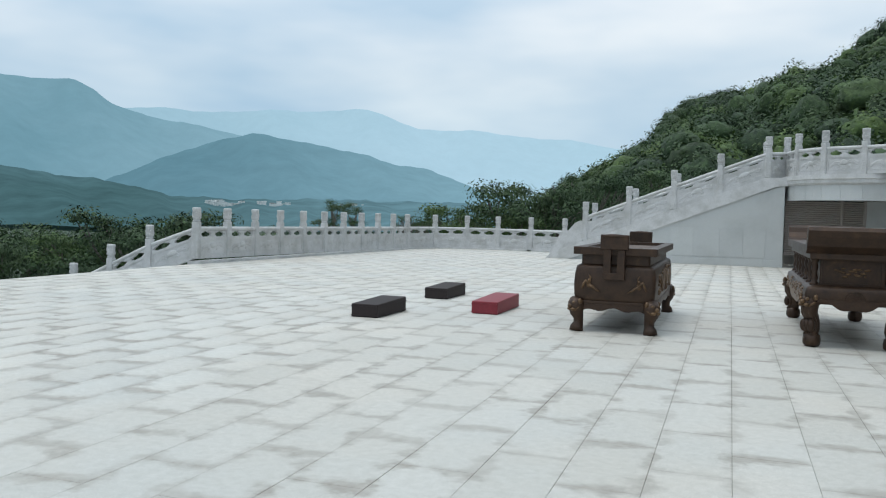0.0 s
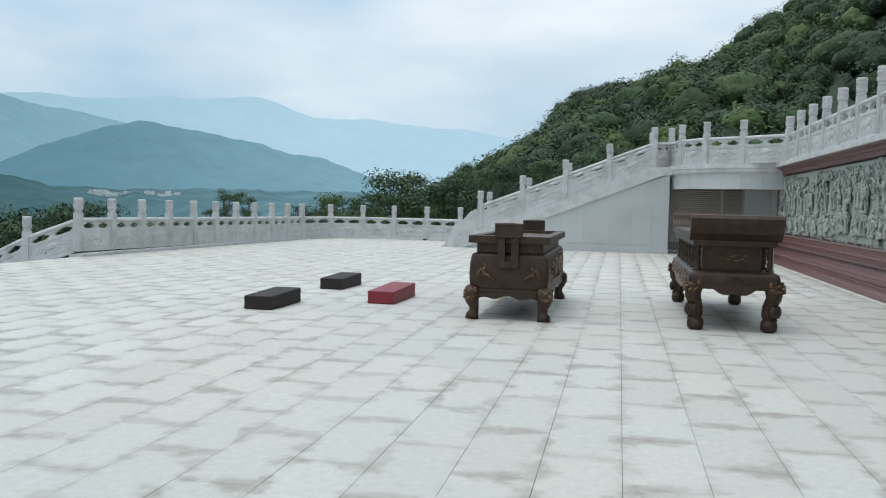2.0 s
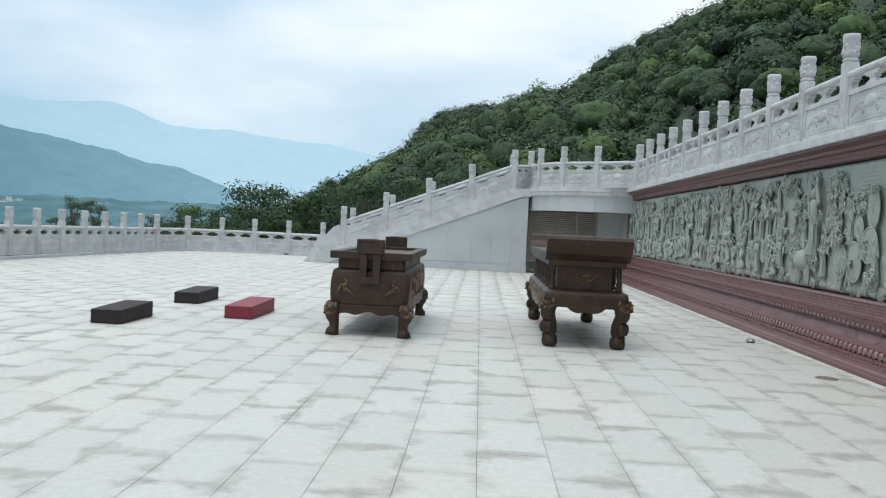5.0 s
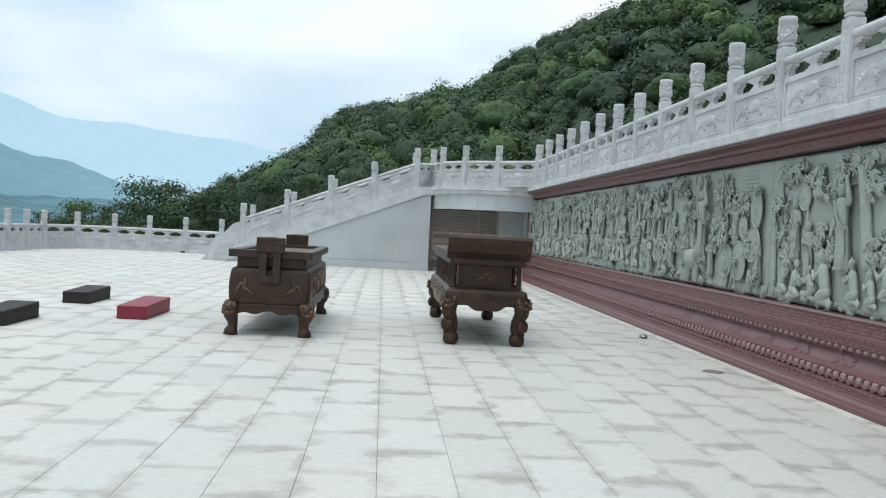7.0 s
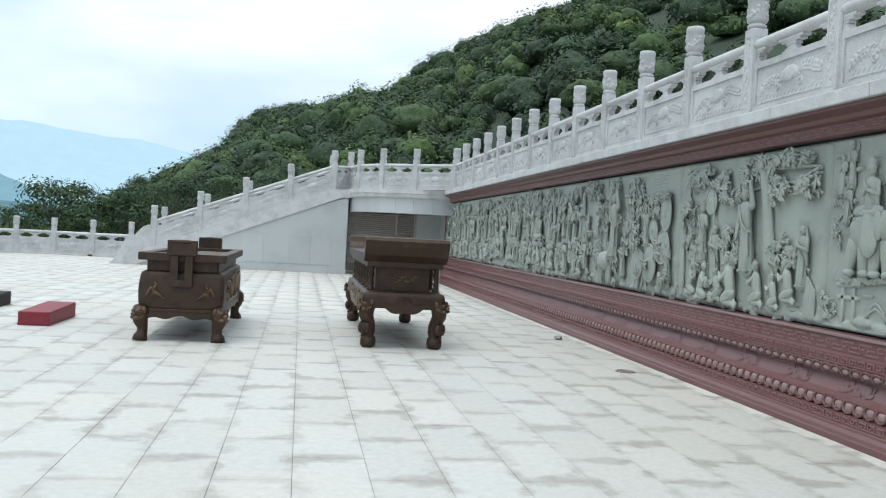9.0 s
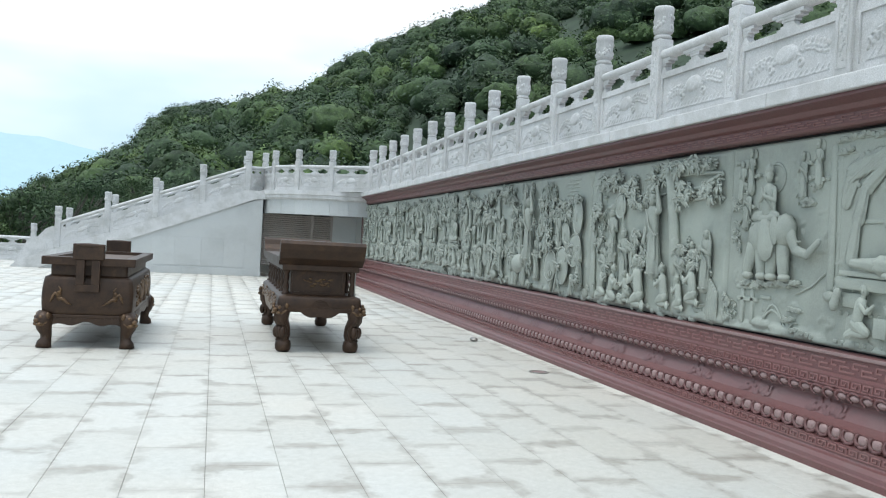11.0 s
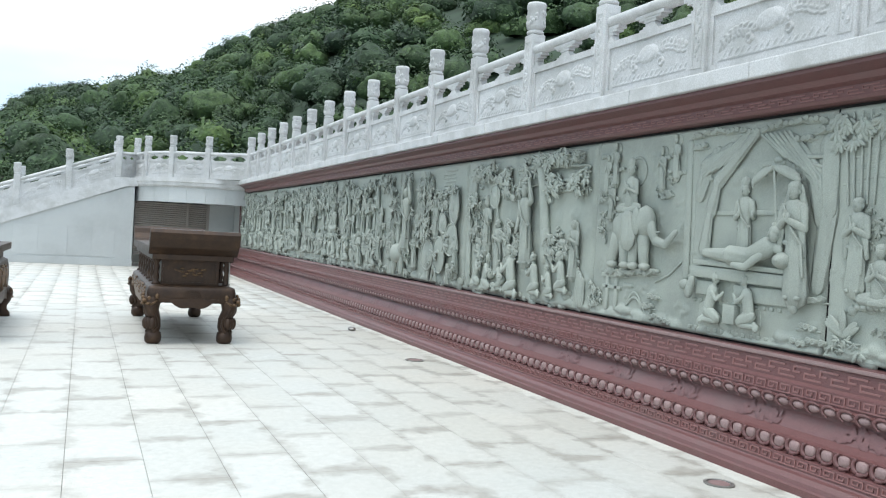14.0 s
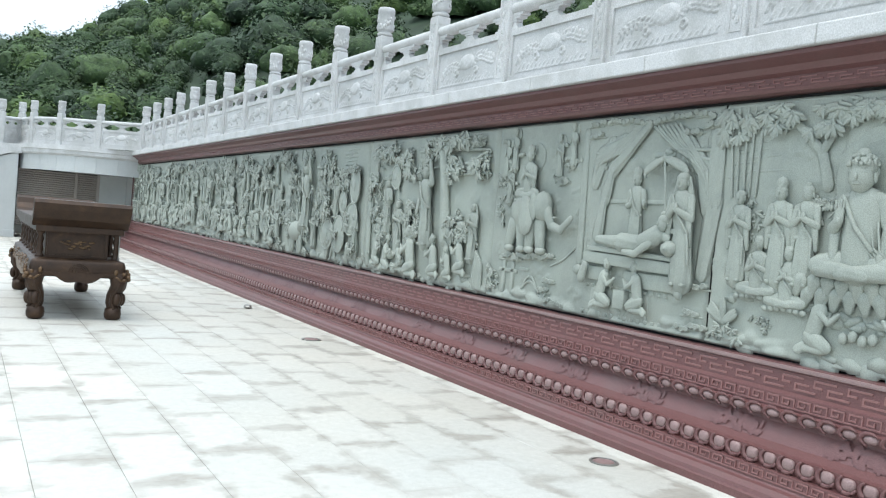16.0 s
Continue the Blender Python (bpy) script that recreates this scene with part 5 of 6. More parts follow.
balustrade([(1.16, 31.98, 3.12), (CX - CR + 0.02, 32.6, 3.17)] + arc_posts[1:] + [(5.14, 9.24 + 1.6 * 12 + 0.12, 3.17)],
           "white granite balustrade curving round the platform")

# walls under the platform
shut = thing("roller_shutter", pose(1.8, 32.35, 0), "closed brown metal roller shutter below the platform", "shutter")
bm = bmesh.new()
box(bm, 0, 2.55, 0, 0.04, 0.42, 2.36)
part("backing", bm, M_DARK, shut)
slat = None
for k in range(26):
    if slat is None:
        bm = bmesh.new()
        tube(bm, [(0.0, -0.005, 0.0), (2.55, -0.005, 0.0)], [0.034, 0.034], 8)
        slat = part("slat", bm, M_SHUTTER, shut, "", False, pose(0, 0, 0.45 + 0.074 * k)).data
    else:
        share("slat", slat, shut, pose(0, 0, 0.45 + 0.074 * k))
for x in (1.78, 2.5):
    bm = bmesh.new()
    box(bm, x, x + 0.10, -0.06, 0.0, 0.0, 2.36, 0.01)
    part("guide_rail", bm, M_SHUTTER, shut)
bm = bmesh.new()
box(bm, 4.37, 5.3, 32.3, 33.6, 0.0, 2.355)
box(bm, 1.7, 9.0, 35.0, 35.3, 0.0, 2.36)
box(bm, 5.31, 9.0, 30.6, 33.2, 0.0, 2.36)
tagged(part("wall_recess", bm, M_CLAD), "grey clad wall beside the shutter", "wall", "", "structure")

# stair: side wall with cladding, sloping string, steps, balustrades
SY = 31.8
slope = (3.12 - 1.20) / (1.16 + 3.58)
stair = thing("stair", pose(0, SY, 0), "grey granite clad stair rising to the upper platform", "stair", "", "structure")


def string_z(x):
    return 0.50 + (x + 5.11) * (2.84 - 0.50) / (1.50 + 5.11)


bm = bmesh.new()
pts = [(-5.9, 0.0), (1.74, 0.0), (1.74, 2.84), (1.50, 2.78), (-5.9, 0.16)]
f = bm.faces.new([bm.verts.new((x, 0.0, z)) for x, z in pts])
for v in bmesh.ops.extrude_face_region(bm, geom=[f])["geom"]:
    if isinstance(v, bmesh.types.BMVert):
        v.co.y = 0.35
bmesh.ops.recalc_face_normals(bm, faces=bm.faces)
part("side_wall", bm, M_CLAD, stair)
for x0, x1, z0, z1 in ((-2.05, -1.27, 0.30, 1.30), (-1.26, -0.36, 0.30, 1.32), (-0.35, 0.42, 0.30, 1.32), (0.43, 1.16, 0.30, 1.32)):
    bm = bmesh.new()
    box(bm, x0, x1, -0.014, 0.0, z0, z1, 0.004)
    part("panel", bm, M_CLAD, stair)
x = -5.2
while x < 1.7:
    bm = bmesh.new()
    box(bm, x + 0.003, min(x + 1.05, 1.76) - 0.003, -0.035, 0.0, 0.0, 0.24, 0.005)
    part("skirting", bm, M_CLAD, stair)
    x += 1.05
bm = bmesh.new()
for y0, y1 in ((-0.06, 0.30), (2.2, 2.56)):
    prof = [(-6.6, 0.0), (-5.7, 0.0), (1.45, 2.80), (1.84, 2.84), (1.84, 3.12), (1.10, 3.12), (-5.15, 0.70), (-6.35, 0.25)]
    f = bm.faces.new([bm.verts.new((px, y0, pz)) for px, pz in prof])
    for v in bmesh.ops.extrude_face_region(bm, geom=[f])["geom"]:
        if isinstance(v, bmesh.types.BMVert):
            v.co.y = y1
bmesh.ops.recalc_face_normals(bm, faces=bm.faces)
part("string", bm, M_WHITE, stair, "sloping white granite string")
bm = bmesh.new()
for k in range(17):
    box(bm, -5.8 + 0.40 * k, 1.7, 0.30, 2.2, 0.0, 0.17 * (k + 1) if k else 0.17)
part("step", bm, M_CLAD, stair)


def stair_rail(y, label):
    return balustrade([(-5.16, y, 0.72), (-3.58, y, 1.32), (-2.00, y, 1.93), (-0.42, y, 2.53), (1.16, y, 3.13)], label)


stair_rail(SY + 0.12, "white granite stair balustrade rising to the platform")
stair_rail(SY + 2.40, "white granite stair balustrade on the far side")


def drum_stone(x, y, label):
    """The scrolled end of the stair balustrade with a round drum."""
    top = thing("drum_stone", pose(x, y, 0), label, "newel", "stair ends")
    bm = bmesh.new()
    prof = [(-1.30, 0.02), (-1.32, 0.22), (-1.20, 0.38), (-1.10, 0.42), (-1.05, 0.62), (-0.95, 0.86), (-0.78, 1.00), (-0.62, 1.02), (-0.52, 1.14),
            (-0.36, 1.32), (-0.18, 1.40), (-0.09, 1.40), (-0.09, 0.4), (-0.7, 0.14)]
    f = bm.faces.new([bm.verts.new((px, -0.06, pz + 0.04)) for px, pz in prof])
    for v in bmesh.ops.extrude_face_region(bm, geom=[f])["geom"]:
        if isinstance(v, bmesh.types.BMVert):
            v.co.y = 0.06
    bmesh.ops.recalc_face_normals(bm, faces=bm.faces)
    part("scroll", bm, M_WHITE, top)
    bm = bmesh.new()
    lathe(bm, [(0.27, -0.09), (0.27, 0.09)], 28)
    lathe(bm, [(0.20, -0.105), (0.20, 0.105)], 24)
    bmesh.ops.rotate(bm, verts=bm.verts, cent=(0, 0, 0), matrix=Matrix.Rotation(math.pi / 2, 3, "X"))
    part("drum", bm, M_WHITE, top, "round carved drum", False, pose(-0.58, 0, 0.72))


drum_stone(-5.16, SY + 0.12, "white granite drum stone ending the stair balustrade")
drum_stone(-5.16, SY + 2.40, "white granite drum stone on the stair's far side")

# ---- terrace balustrades ----
left = [(-14.07 + 0.096 * k, 20.24 + 1.38 * k, 0.13 - 0.007 * k) for k in range(11)]
corner = [(-12.50, 35.92, 0.06), (-11.20, 36.55, 0.06)]
far = [(-9.83 + 1.5 * k, 36.80, 0.06) for k in range(0, 9)]
balustrade(left + corner + far, "white granite balustrade round the terrace edge")
bm = bmesh.new()
path = left + corner + far
for p, q in zip(path, path[1:]):
    d = Vector((q[0] - p[0], q[1] - p[1], 0))
    made = box(bm, -0.12, d.length + 0.06, -0.2, 0.2, -0.05, 0.06)
    rot = Matrix.Translation((p[0], p[1], 0)) @ Matrix.Rotation(math.atan2(d.y, d.x), 4, "Z")
    for v in made:
        v.co = rot @ v.co
    for v in made:
        v.co.z += 0.0007 * path.index(p)
tagged(part("kerb", bm, M_WHITE), "white granite kerb below the terrace balustrade", "kerb", "", "structure")
# flight leading down from the terrace edge
down = [(-14.07, 20.24, 0.13), (-15.62, 20.24, -0.40), (-16.95, 20.24, -1.00), (-18.28, 20.24, -1.60), (-19.61, 20.24, -2.20), (-20.94, 20.24, -2.80)]
balustrade(down, "white granite balustrade descending beside the lower stair")
steps = thing("lower_stair", pose(-14.3, 0, 0), "granite stair descending from the terrace edge", "stair", "", "structure")
for k in range(20):
    bm = bmesh.new()
    box(bm, -0.36 * (k + 1), -0.36 * k + 0.02, 9.0, 20.7, -0.162 * (k + 1) - 0.25, -0.162 * (k + 1), 0.01)
    part("step", bm, M_CLAD, steps)


# ---- kneeling stools ----
def stool(x, y, length, mat, label):
    top = thing("kneeling_stool", pose(x, y, 0, 0, 0, -0.5), label, "stool", "kneeling stools")
    bm = bmesh.new()
    made = box(bm, 0, 0.43, 0, length, 0.0, 0.20, 0.012)
    for v in made:
        if v.co.z > 0.1:
            v.co.z += 0.03 * (v.co.y / length)
    part("pad", bm, mat, top)
    bm = bmesh.new()
    for z in (0.155, 0.02):
        box(bm, -0.006, 0.436, -0.006, length + 0.006, z, z + 0.012)
    part("seam", bm, mat, top)


stool(-5.36, 11.66, 1.15, M_LEATHER, "low kneeling stool covered in dark brown leather")
stool(-5.34, 14.85, 1.15, M_LEATHER, "dark brown leather kneeling stool farther from the burner")
stool(-3.88, 13.02, 1.40, M_REDPAD, "low kneeling stool covered in red leather")


# ---- bronze incense burner ----
def rounded_bulge(bm, x0, x1, y0, y1, z0, z1, swell, steps=10, corner=0.10):
    """A box whose sides swell outwards between z0 and z1, with rounded corners."""
    rings = []
    for k in range(steps + 1):
        t = k / steps
        s = swell * (math.sin(math.pi * min(1, 0.14 + t * 0.86)) ** 0.45 if t < 0.999 else -0.8)
        ring = []
        for cx, cy, a0 in ((x1, y1, 0), (x0, y1, 90), (x0, y0, 180), (x1, y0, 270)):
            for j in range(5):
                a = radians(a0 + 22.5 * j)
                ox = (cx - corner if cx == x1 else cx + corner) + (s if cx == x1 else -s)
                oy = (cy - corner if cy == y1 else cy + corner) + (s if cy == y1 else -s)
                ring.append(bm.verts.new((ox + corner * math.cos(a), oy + corner * math.sin(a), z0 + (z1 - z0) * t)))
        rings.append(ring)
    n = len(rings[0])
    for a, b in zip(rings, rings[1:]):
        for k in range(n):
            bm.faces.new((a[k], a[(k + 1) % n], b[(k + 1) % n], b[k]))
    bm.faces.new(list(reversed(rings[0])))
    bm.faces.new(rings[-1])


def beast_leg(parent, x, y, sx, sy, ball_foot, high):
    """A cabriole leg with a beast mask at the knee and a paw."""
    bm = bmesh.new()
    k = high / 0.45
    if ball_foot:
        pts, girth = [(0.0, 0.45), (0.06, 0.385), (0.045, 0.30), (-0.01, 0.215), (-0.02, 0.16), (0.02, 0.10), (0.04, 0.03)], (0.12, 0.125, 0.095, 0.068, 0.062, 0.078, 0.06)
    else:
        pts, girth = [(0.0, 0.45), (0.06, 0.37), (0.045, 0.27), (-0.005, 0.18), (-0.005, 0.12), (0.03, 0.06), (0.04, 0.0)], (0.11, 0.12, 0.095, 0.068, 0.066, 0.09, 0.10)
    tube(bm, [(sx * p * k, sy * p * k, z * k) for p, z in pts], girth, 14)
    for e in (-1, 0, 1):
        tube(bm, [(sx * (p + 0.035) * k + e * 0.05 * sy, sy * (p + 0.035) * k - e * 0.05 * sx, z * k) for p, z in pts[1:6]], [0.03, 0.036, 0.03, 0.026, 0.03], 8)
    if ball_foot:
        for a in (-0.05, 0.0, 0.05):
            ball(bm, (sx * 0.07 * k + a * (sy if sx else 1), sy * 0.07 * k - a * sx, 0.19 * k), (0.035 * k, 0.035 * k, 0.06 * k), 8, 6)
    else:
        for a in (-0.05, 0.0, 0.05):
            ball(bm, (sx * 0.075 * k + a * sy, sy * 0.075 * k - a * sx, 0.035), (0.038, 0.038, 0.04), 8, 6)
    leg = part("leg", bm, M_BRONZE, parent, "", True, pose(x, y, 0))
    bm = bmesh.new()
    g = 1.0 if ball_foot else 1.15
    ox, oy, oz = sx * 0.075 * k, sy * 0.075 * k, (0.40 if ball_foot else 0.37) * k
    ball(bm, (ox, oy, oz), (0.085 * g, 0.085 * g, 0.08 * g), 12, 8)
    for e in (-1, 1):
        px, py = e * sy, -e * sx
        ball(bm, (ox + g * (sx * 0.07 + 0.05 * px), oy + g * (sy * 0.07 + 0.05 * py), oz + 0.035 * g), (0.026 * g,) * 3, 8, 6)
        ball(bm, (ox + g * 0.11 * px, oy + g * 0.11 * py, oz + 0.055 * g), (0.028 * g, 0.028 * g, 0.04 * g), 8, 6)
        ball(bm, (ox + g * (sx * 0.075 + 0.04 * px), oy + g * (sy * 0.075 + 0.04 * py), oz - 0.04 * g), (0.036 * g, 0.036 * g, 0.024 * g), 8, 6)
        tube(bm, [(ox + g * (sx * 0.06 + 0.06 * px), oy + g * (sy * 0.06 + 0.06 * py), oz - 0.06 * g), (ox + g * (sx * 0.03 + 0.10 * px), oy + g * (sy * 0.03 + 0.10 * py), oz - 0.02 * g),
                  (ox + g * 0.12 * px, oy + g * 0.12 * py, oz + 0.0)], [0.014 * g, 0.016 * g, 0.008 * g], 6)
    ball(bm, (ox + sx * 0.10 * g, oy + sy * 0.10 * g, oz + 0.0), (0.034 * g, 0.034 * g, 0.03 * g), 8, 6)
    part("mask", bm, M_GILT, leg, "gilded beast mask", True)
    if ball_foot:
        bm = bmesh.new()
        lathe(bm, [(0.075, 0.0), (0.105, 0.03), (0.112, 0.09), (0.10, 0.15), (0.06, 0.175)], 16, sx * 0.02, sy * 0.02)
        part("ball_foot", bm, M_BRONZE, leg, "", True)


def apron_board(bm, length, depth, drop, thick, fixed, axis):
    """A frieze board whose lower edge falls in a double curve to the middle."""
    n = 24
    rows = []
    for k in range(n + 1):
        t = k / n
        low = depth + drop * (0.5 - 0.5 * math.cos(2 * math.pi * t)) ** 1.2 + 0.02 * math.cos(6 * math.pi * t)
        s = -length / 2 + length * t
        rows.append([bm.verts.new((s, fixed + o, z) if axis == "x" else (fixed + o, s, z)) for o, z in ((-thick, 0), (thick, 0), (thick, -low), (-thick, -low))])
    for a, b in zip(rows, rows[1:]):
        for k in range(4):
            bm.faces.new((a[k], a[(k + 1) % 4], b[(k + 1) % 4], b[k]))
    bm.faces.new(rows[0])
    bm.faces.new(list(reversed(rows[-1])))
    bmesh.ops.recalc_face_normals(bm, faces=bm.faces)


def burner():
    top = thing("incense_burner", pose(-1.49, 13.46, 0, 0, 0, 0), "large rectangular bronze incense burner on beast legs", "incense burner")
    wx, wy = 0.56, 1.64
    bm = bmesh.new()
    rounded_bulge(bm, -wx + 0.055, wx - 0.055, -wy + 0.055, wy - 0.055, 0.43, 0.95, 0.055, 14, 0.07)
    part("body", bm, M_BRONZE, top, "swelling bronze tub", True)
    bm = bmesh.new()
    rounded_bulge(bm, -wx + 0.09, wx - 0.09, -wy + 0.09, wy - 0.09, 0.93, 1.08, 0.0, 2, 0.04)
    part("neck", bm, M_BRONZE, top)
    bm = bmesh.new()
    for y0, y1 in ((-wy - 0.01, -wy + 0.16), (wy - 0.16, wy + 0.01)):
        box(bm, -wx - 0.01, wx + 0.01, y0, y1, 1.075, 1.18, 0.008)
    for x0, x1 in ((-wx - 0.01, -wx + 0.13), (wx - 0.13, wx + 0.01)):
        box(bm, x0, x1, -wy + 0.161, wy - 0.161, 1.076, 1.179, 0.006)
    part("rim", bm, M_BRONZE, top, "broad flat rim")
    bm = bmesh.new()
    box(bm, -wx + 0.10, wx - 0.10, -wy + 0.14, wy - 0.14, 1.08, 1.13)
    part("ash_bed", bm, plain("ash", (0.13, 0.10, 0.085), 0.95), top, "brown ash filling")
    for s in (-1, 1):
        bm = bmesh.new()
        y0, y1 = sorted((s * (wy + 0.012), s * (wy + 0.08)))
        cx = 0.0 if s < 0 else 0.02
        for a, b, c, d in ((-0.145, -0.042, 0.832, 1.154), (0.042, 0.145, 0.832, 1.154), (-0.145, 0.145, 0.74, 0.833)):
            box(bm, cx + a, cx + b, y0, y1, c, d, 0.006)
        yy0, yy1 = sorted((s * (wy - 0.03), s * (wy + 0.10)))
        box(bm, cx - 0.19, cx + 0.19, yy0, yy1, 1.155, 1.36, 0.012)
        ball(bm, (cx, s * (wy + 0.08), 1.34), (0.19, 0.035, 0.03), 14, 6)
        part("ear", bm, M_BRONZE, top, "upright square bronze ear handle")
    bm = bmesh.new()
    box(bm, -wx + 0.01, wx - 0.01, -wy + 0.01, wy - 0.01, 0.385, 0.435, 0.01)
    part("base_frame", bm, M_BRONZE, top)
    for s in (-1, 1):
        bm = bmesh.new()
        apron_board(bm, 2 * wx - 0.1, 0.10, -0.035, 0.04, s * (wy - 0.045), "x")
        part("apron", bm, M_BRONZE, top, "", False, pose(0, 0, 0.39))
        bm = bmesh.new()
        apron_board(bm, 2 * wy - 0.1, 0.09, -0.03, 0.035, s * (wx - 0.045), "y")
        part("apron", bm, M_BRONZE, top, "", False, pose(0, 0, 0.39))
    for sx in (-1, 1):
        for sy in (-1, 1):
            beast_leg(top, sx * (wx - 0.075), sy * (wy - 0.075), sx * 0.55, sy * 0.55, False, 0.43)
    # bats on the ends, dragons on the long sides
    for x, k in ((-0.34, 1), (0.34, -1)):
        bm = bmesh.new()
        ball(bm, (0, 0, 0), (0.035, 0.02, 0.05), 8, 6)
        ball(bm, (0, -0.008, 0.06), (0.022, 0.018, 0.022), 8, 6)
        tube(bm, [(0, 0, 0.01), (-k * 0.05, 0, 0.05), (-k * 0.075, 0, 0.0), (-k * 0.10, 0, -0.07)], [0.025, 0.022, 0.02, 0.006], 8)
        tube(bm, [(0, 0, -0.01), (k * 0.05, 0, -0.03), (k * 0.10, 0, -0.07), (k * 0.16, 0, -0.10)], [0.026, 0.022, 0.016, 0.005], 8)
        tube(bm, [(0, 0, 0.02), (k * 0.02, 0, 0.10), (-k * 0.01, 0, 0.14)], [0.02, 0.014, 0.004], 8)
        part("bat_ornament", bm, M_GILT, top, "gilded bat ornament", True, pose(x, -wy - 0.008, 0.66))
    for s in (-1, 1):
        bm = bmesh.new()
        rr = random.Random(7)
        pts = [(s * (wx + 0.0), -1.1 + 2.2 * t / 20, 0.68 + 0.12 * math.sin(t * 1.1)) for t in range(21)]
        tube(bm, pts, [0.03 + 0.02 * math.sin(math.pi * t / 20) for t in range(21)], 8)
        for k in range(46):
            ball(bm, (s * (wx - 0.005), rr.uniform(-1.2, 1.2), rr.uniform(0.5, 0.86)), (0.03, 0.06, 0.025), 6, 5)
        part("dragon_relief", bm, M_GILT, top, "raised worn gilt dragon", True)


burner()


# ---- bronze altar table ----
def altar_table():
    top = thing("altar_table", pose(1.52, 13.65, 0), "long bronze altar table with scrolled ends and ball feet", "altar table")
    wx, wy = 0.585, 1.86
    bm = bmesh.new()
    prof = [(-wy + 0.10, 1.20), (-wy - 0.02, 1.30), (-wy - 0.10, 1.42), (-wy - 0.13, 1.50), (-wy - 0.10, 1.545), (-wy - 0.04, 1.55), (-wy + 0.02, 1.51),
            (-wy + 0.06, 1.43), (-wy + 0.14, 1.345), (-wy + 0.26, 1.31)]
    full = prof + [(-a, b) for a, b in reversed(prof)]
    rows = [[bm.verts.new((x, a, b)) for a, b in full] for x in (-wx, wx)]
    n = len(full)
    for k in range(n):
        bm.faces.new((rows[0][k], rows[0][(k + 1) % n], rows[1][(k + 1) % n], rows[1][k]))
    bm.faces.new(rows[0])
    bm.faces.new(list(reversed(rows[1])))
    bmesh.ops.recalc_face_normals(bm, faces=bm.faces)
    bmesh.ops.bevel(bm, geom=[e for e in bm.edges if e.calc_face_angle(0) > 1.2], offset=0.008, segments=2, affect="EDGES")
    part("tabletop", bm, M_BRONZE, top, "table top with ends rolled upwards")
    bm = bmesh.new()
    box(bm, -wx + 0.05, wx - 0.05, -wy + 0.08, wy - 0.08, 1.13, 1.21, 0.01)
    part("cornice", bm, M_BRONZE, top)
    bm = bmesh.new()
    box(bm, -wx + 0.18, wx - 0.22, -wy + 0.20, wy - 0.20, 0.79, 1.14, 0.006)
    for s in (-1, 1):
        y0, y1 = sorted((s * (wy - 0.20), s * (wy - 0.185)))
        for a, b, c, d in ((-wx + 0.20, wx - 0.24, 1.10, 1.13), (-wx + 0.20, wx - 0.24, 0.80, 0.83), (-wx + 0.20, -wx + 0.23, 0.83, 1.10), (wx - 0.27, wx - 0.24, 0.83, 1.10)):
            box(bm, a, b, y0, y1, c, d)
    part("waist_box", bm, M_BRONZE, top, "recessed waist panel")
    bm = bmesh.new()
    rr = random.Random(3)
    for k in range(22):
        ball(bm, (-0.02 + rr.uniform(-0.2, 0.2), -wy + 0.195, 0.96 + rr.uniform(-0.05, 0.06)), (rr.uniform(0.015, 0.045), 0.012, 0.014), 6, 5)
    part("phoenix_relief", bm, M_GILT, top, "worn gilt ornament", True)
    col = None
    for s in (-1, 1):
        for k in range(7):
            y = -wy + 0.22 + k * (2 * wy - 0.44) / 6
            m = pose(s * (wx - 0.12), y, 0.79)
            if col is None:
                bm = bmesh.new()
                lathe(bm, [(0.055, 0), (0.055, 0.03), (0.032, 0.05), (0.046, 0.10), (0.03, 0.17), (0.046, 0.24), (0.03, 0.29), (0.055, 0.32), (0.055, 0.345)], 12)
                col = part("column", bm, M_BRONZE, top, "", True, m).data
            else:
                share("column", col, top, m)
    bm = bmesh.new()
    rounded_bulge(bm, -wx + 0.05, wx - 0.05, -wy + 0.05, wy - 0.05, 0.56, 0.80, 0.05, 8, 0.06)
    part("base", bm, M_BRONZE, top, "swelling bronze base frame", True)
    for s in (-1, 1):
        bm = bmesh.new()
        apron_board(bm, 2 * wx - 0.14, 0.01, 0.13, 0.035, s * (wy - 0.03), "x")
        part("apron", bm, M_BRONZE, top, "", False, pose(0, 0, 0.62))
        bm = bmesh.new()
        apron_board(bm, 2 * wy - 0.2, 0.03, 0.14, 0.035, s * (wx - 0.03), "y")
        rr = random.Random(8)
        for k in range(70):
            ball(bm, (s * (wx - 0.005), rr.uniform(-wy + 0.2, wy - 0.2), rr.uniform(-0.06, 0.13)), (0.025, 0.06, 0.022), 6, 4)
        part("apron", bm, M_GILT, top, "carved gilt apron", False, pose(0, 0, 0.62))
    bm = bmesh.new()
    for k in range(4):
        r = 0.03 + 0.022 * k
        pts = [(r * math.cos(a) * 1.2, 0, r * math.sin(a)) for a in (2 * math.pi * j / 16 for j in range(17))]
        tube(bm, pts, [0.006] * 17, 6)
    part("medallion", bm, M_BRONZE, top, "round bronze medallion", True, pose(0, -wy + 0.0, 0.64))
    for sx in (-1, 1):
        for sy in (-1, 1):
            beast_leg(top, sx * (wx - 0.13), sy * (wy - 0.16), sx * 0.75, sy * 0.75, True, 0.66)
    bm = bmesh.new()
    tube(bm, [(wx - 0.10, -wy + 0.1, 0.80), (wx - 0.10, -wy + 0.1, 1.16)], [0.008, 0.008], 6)
    part("rod", bm, M_STEEL, top, "thin pale rod")


altar_table()


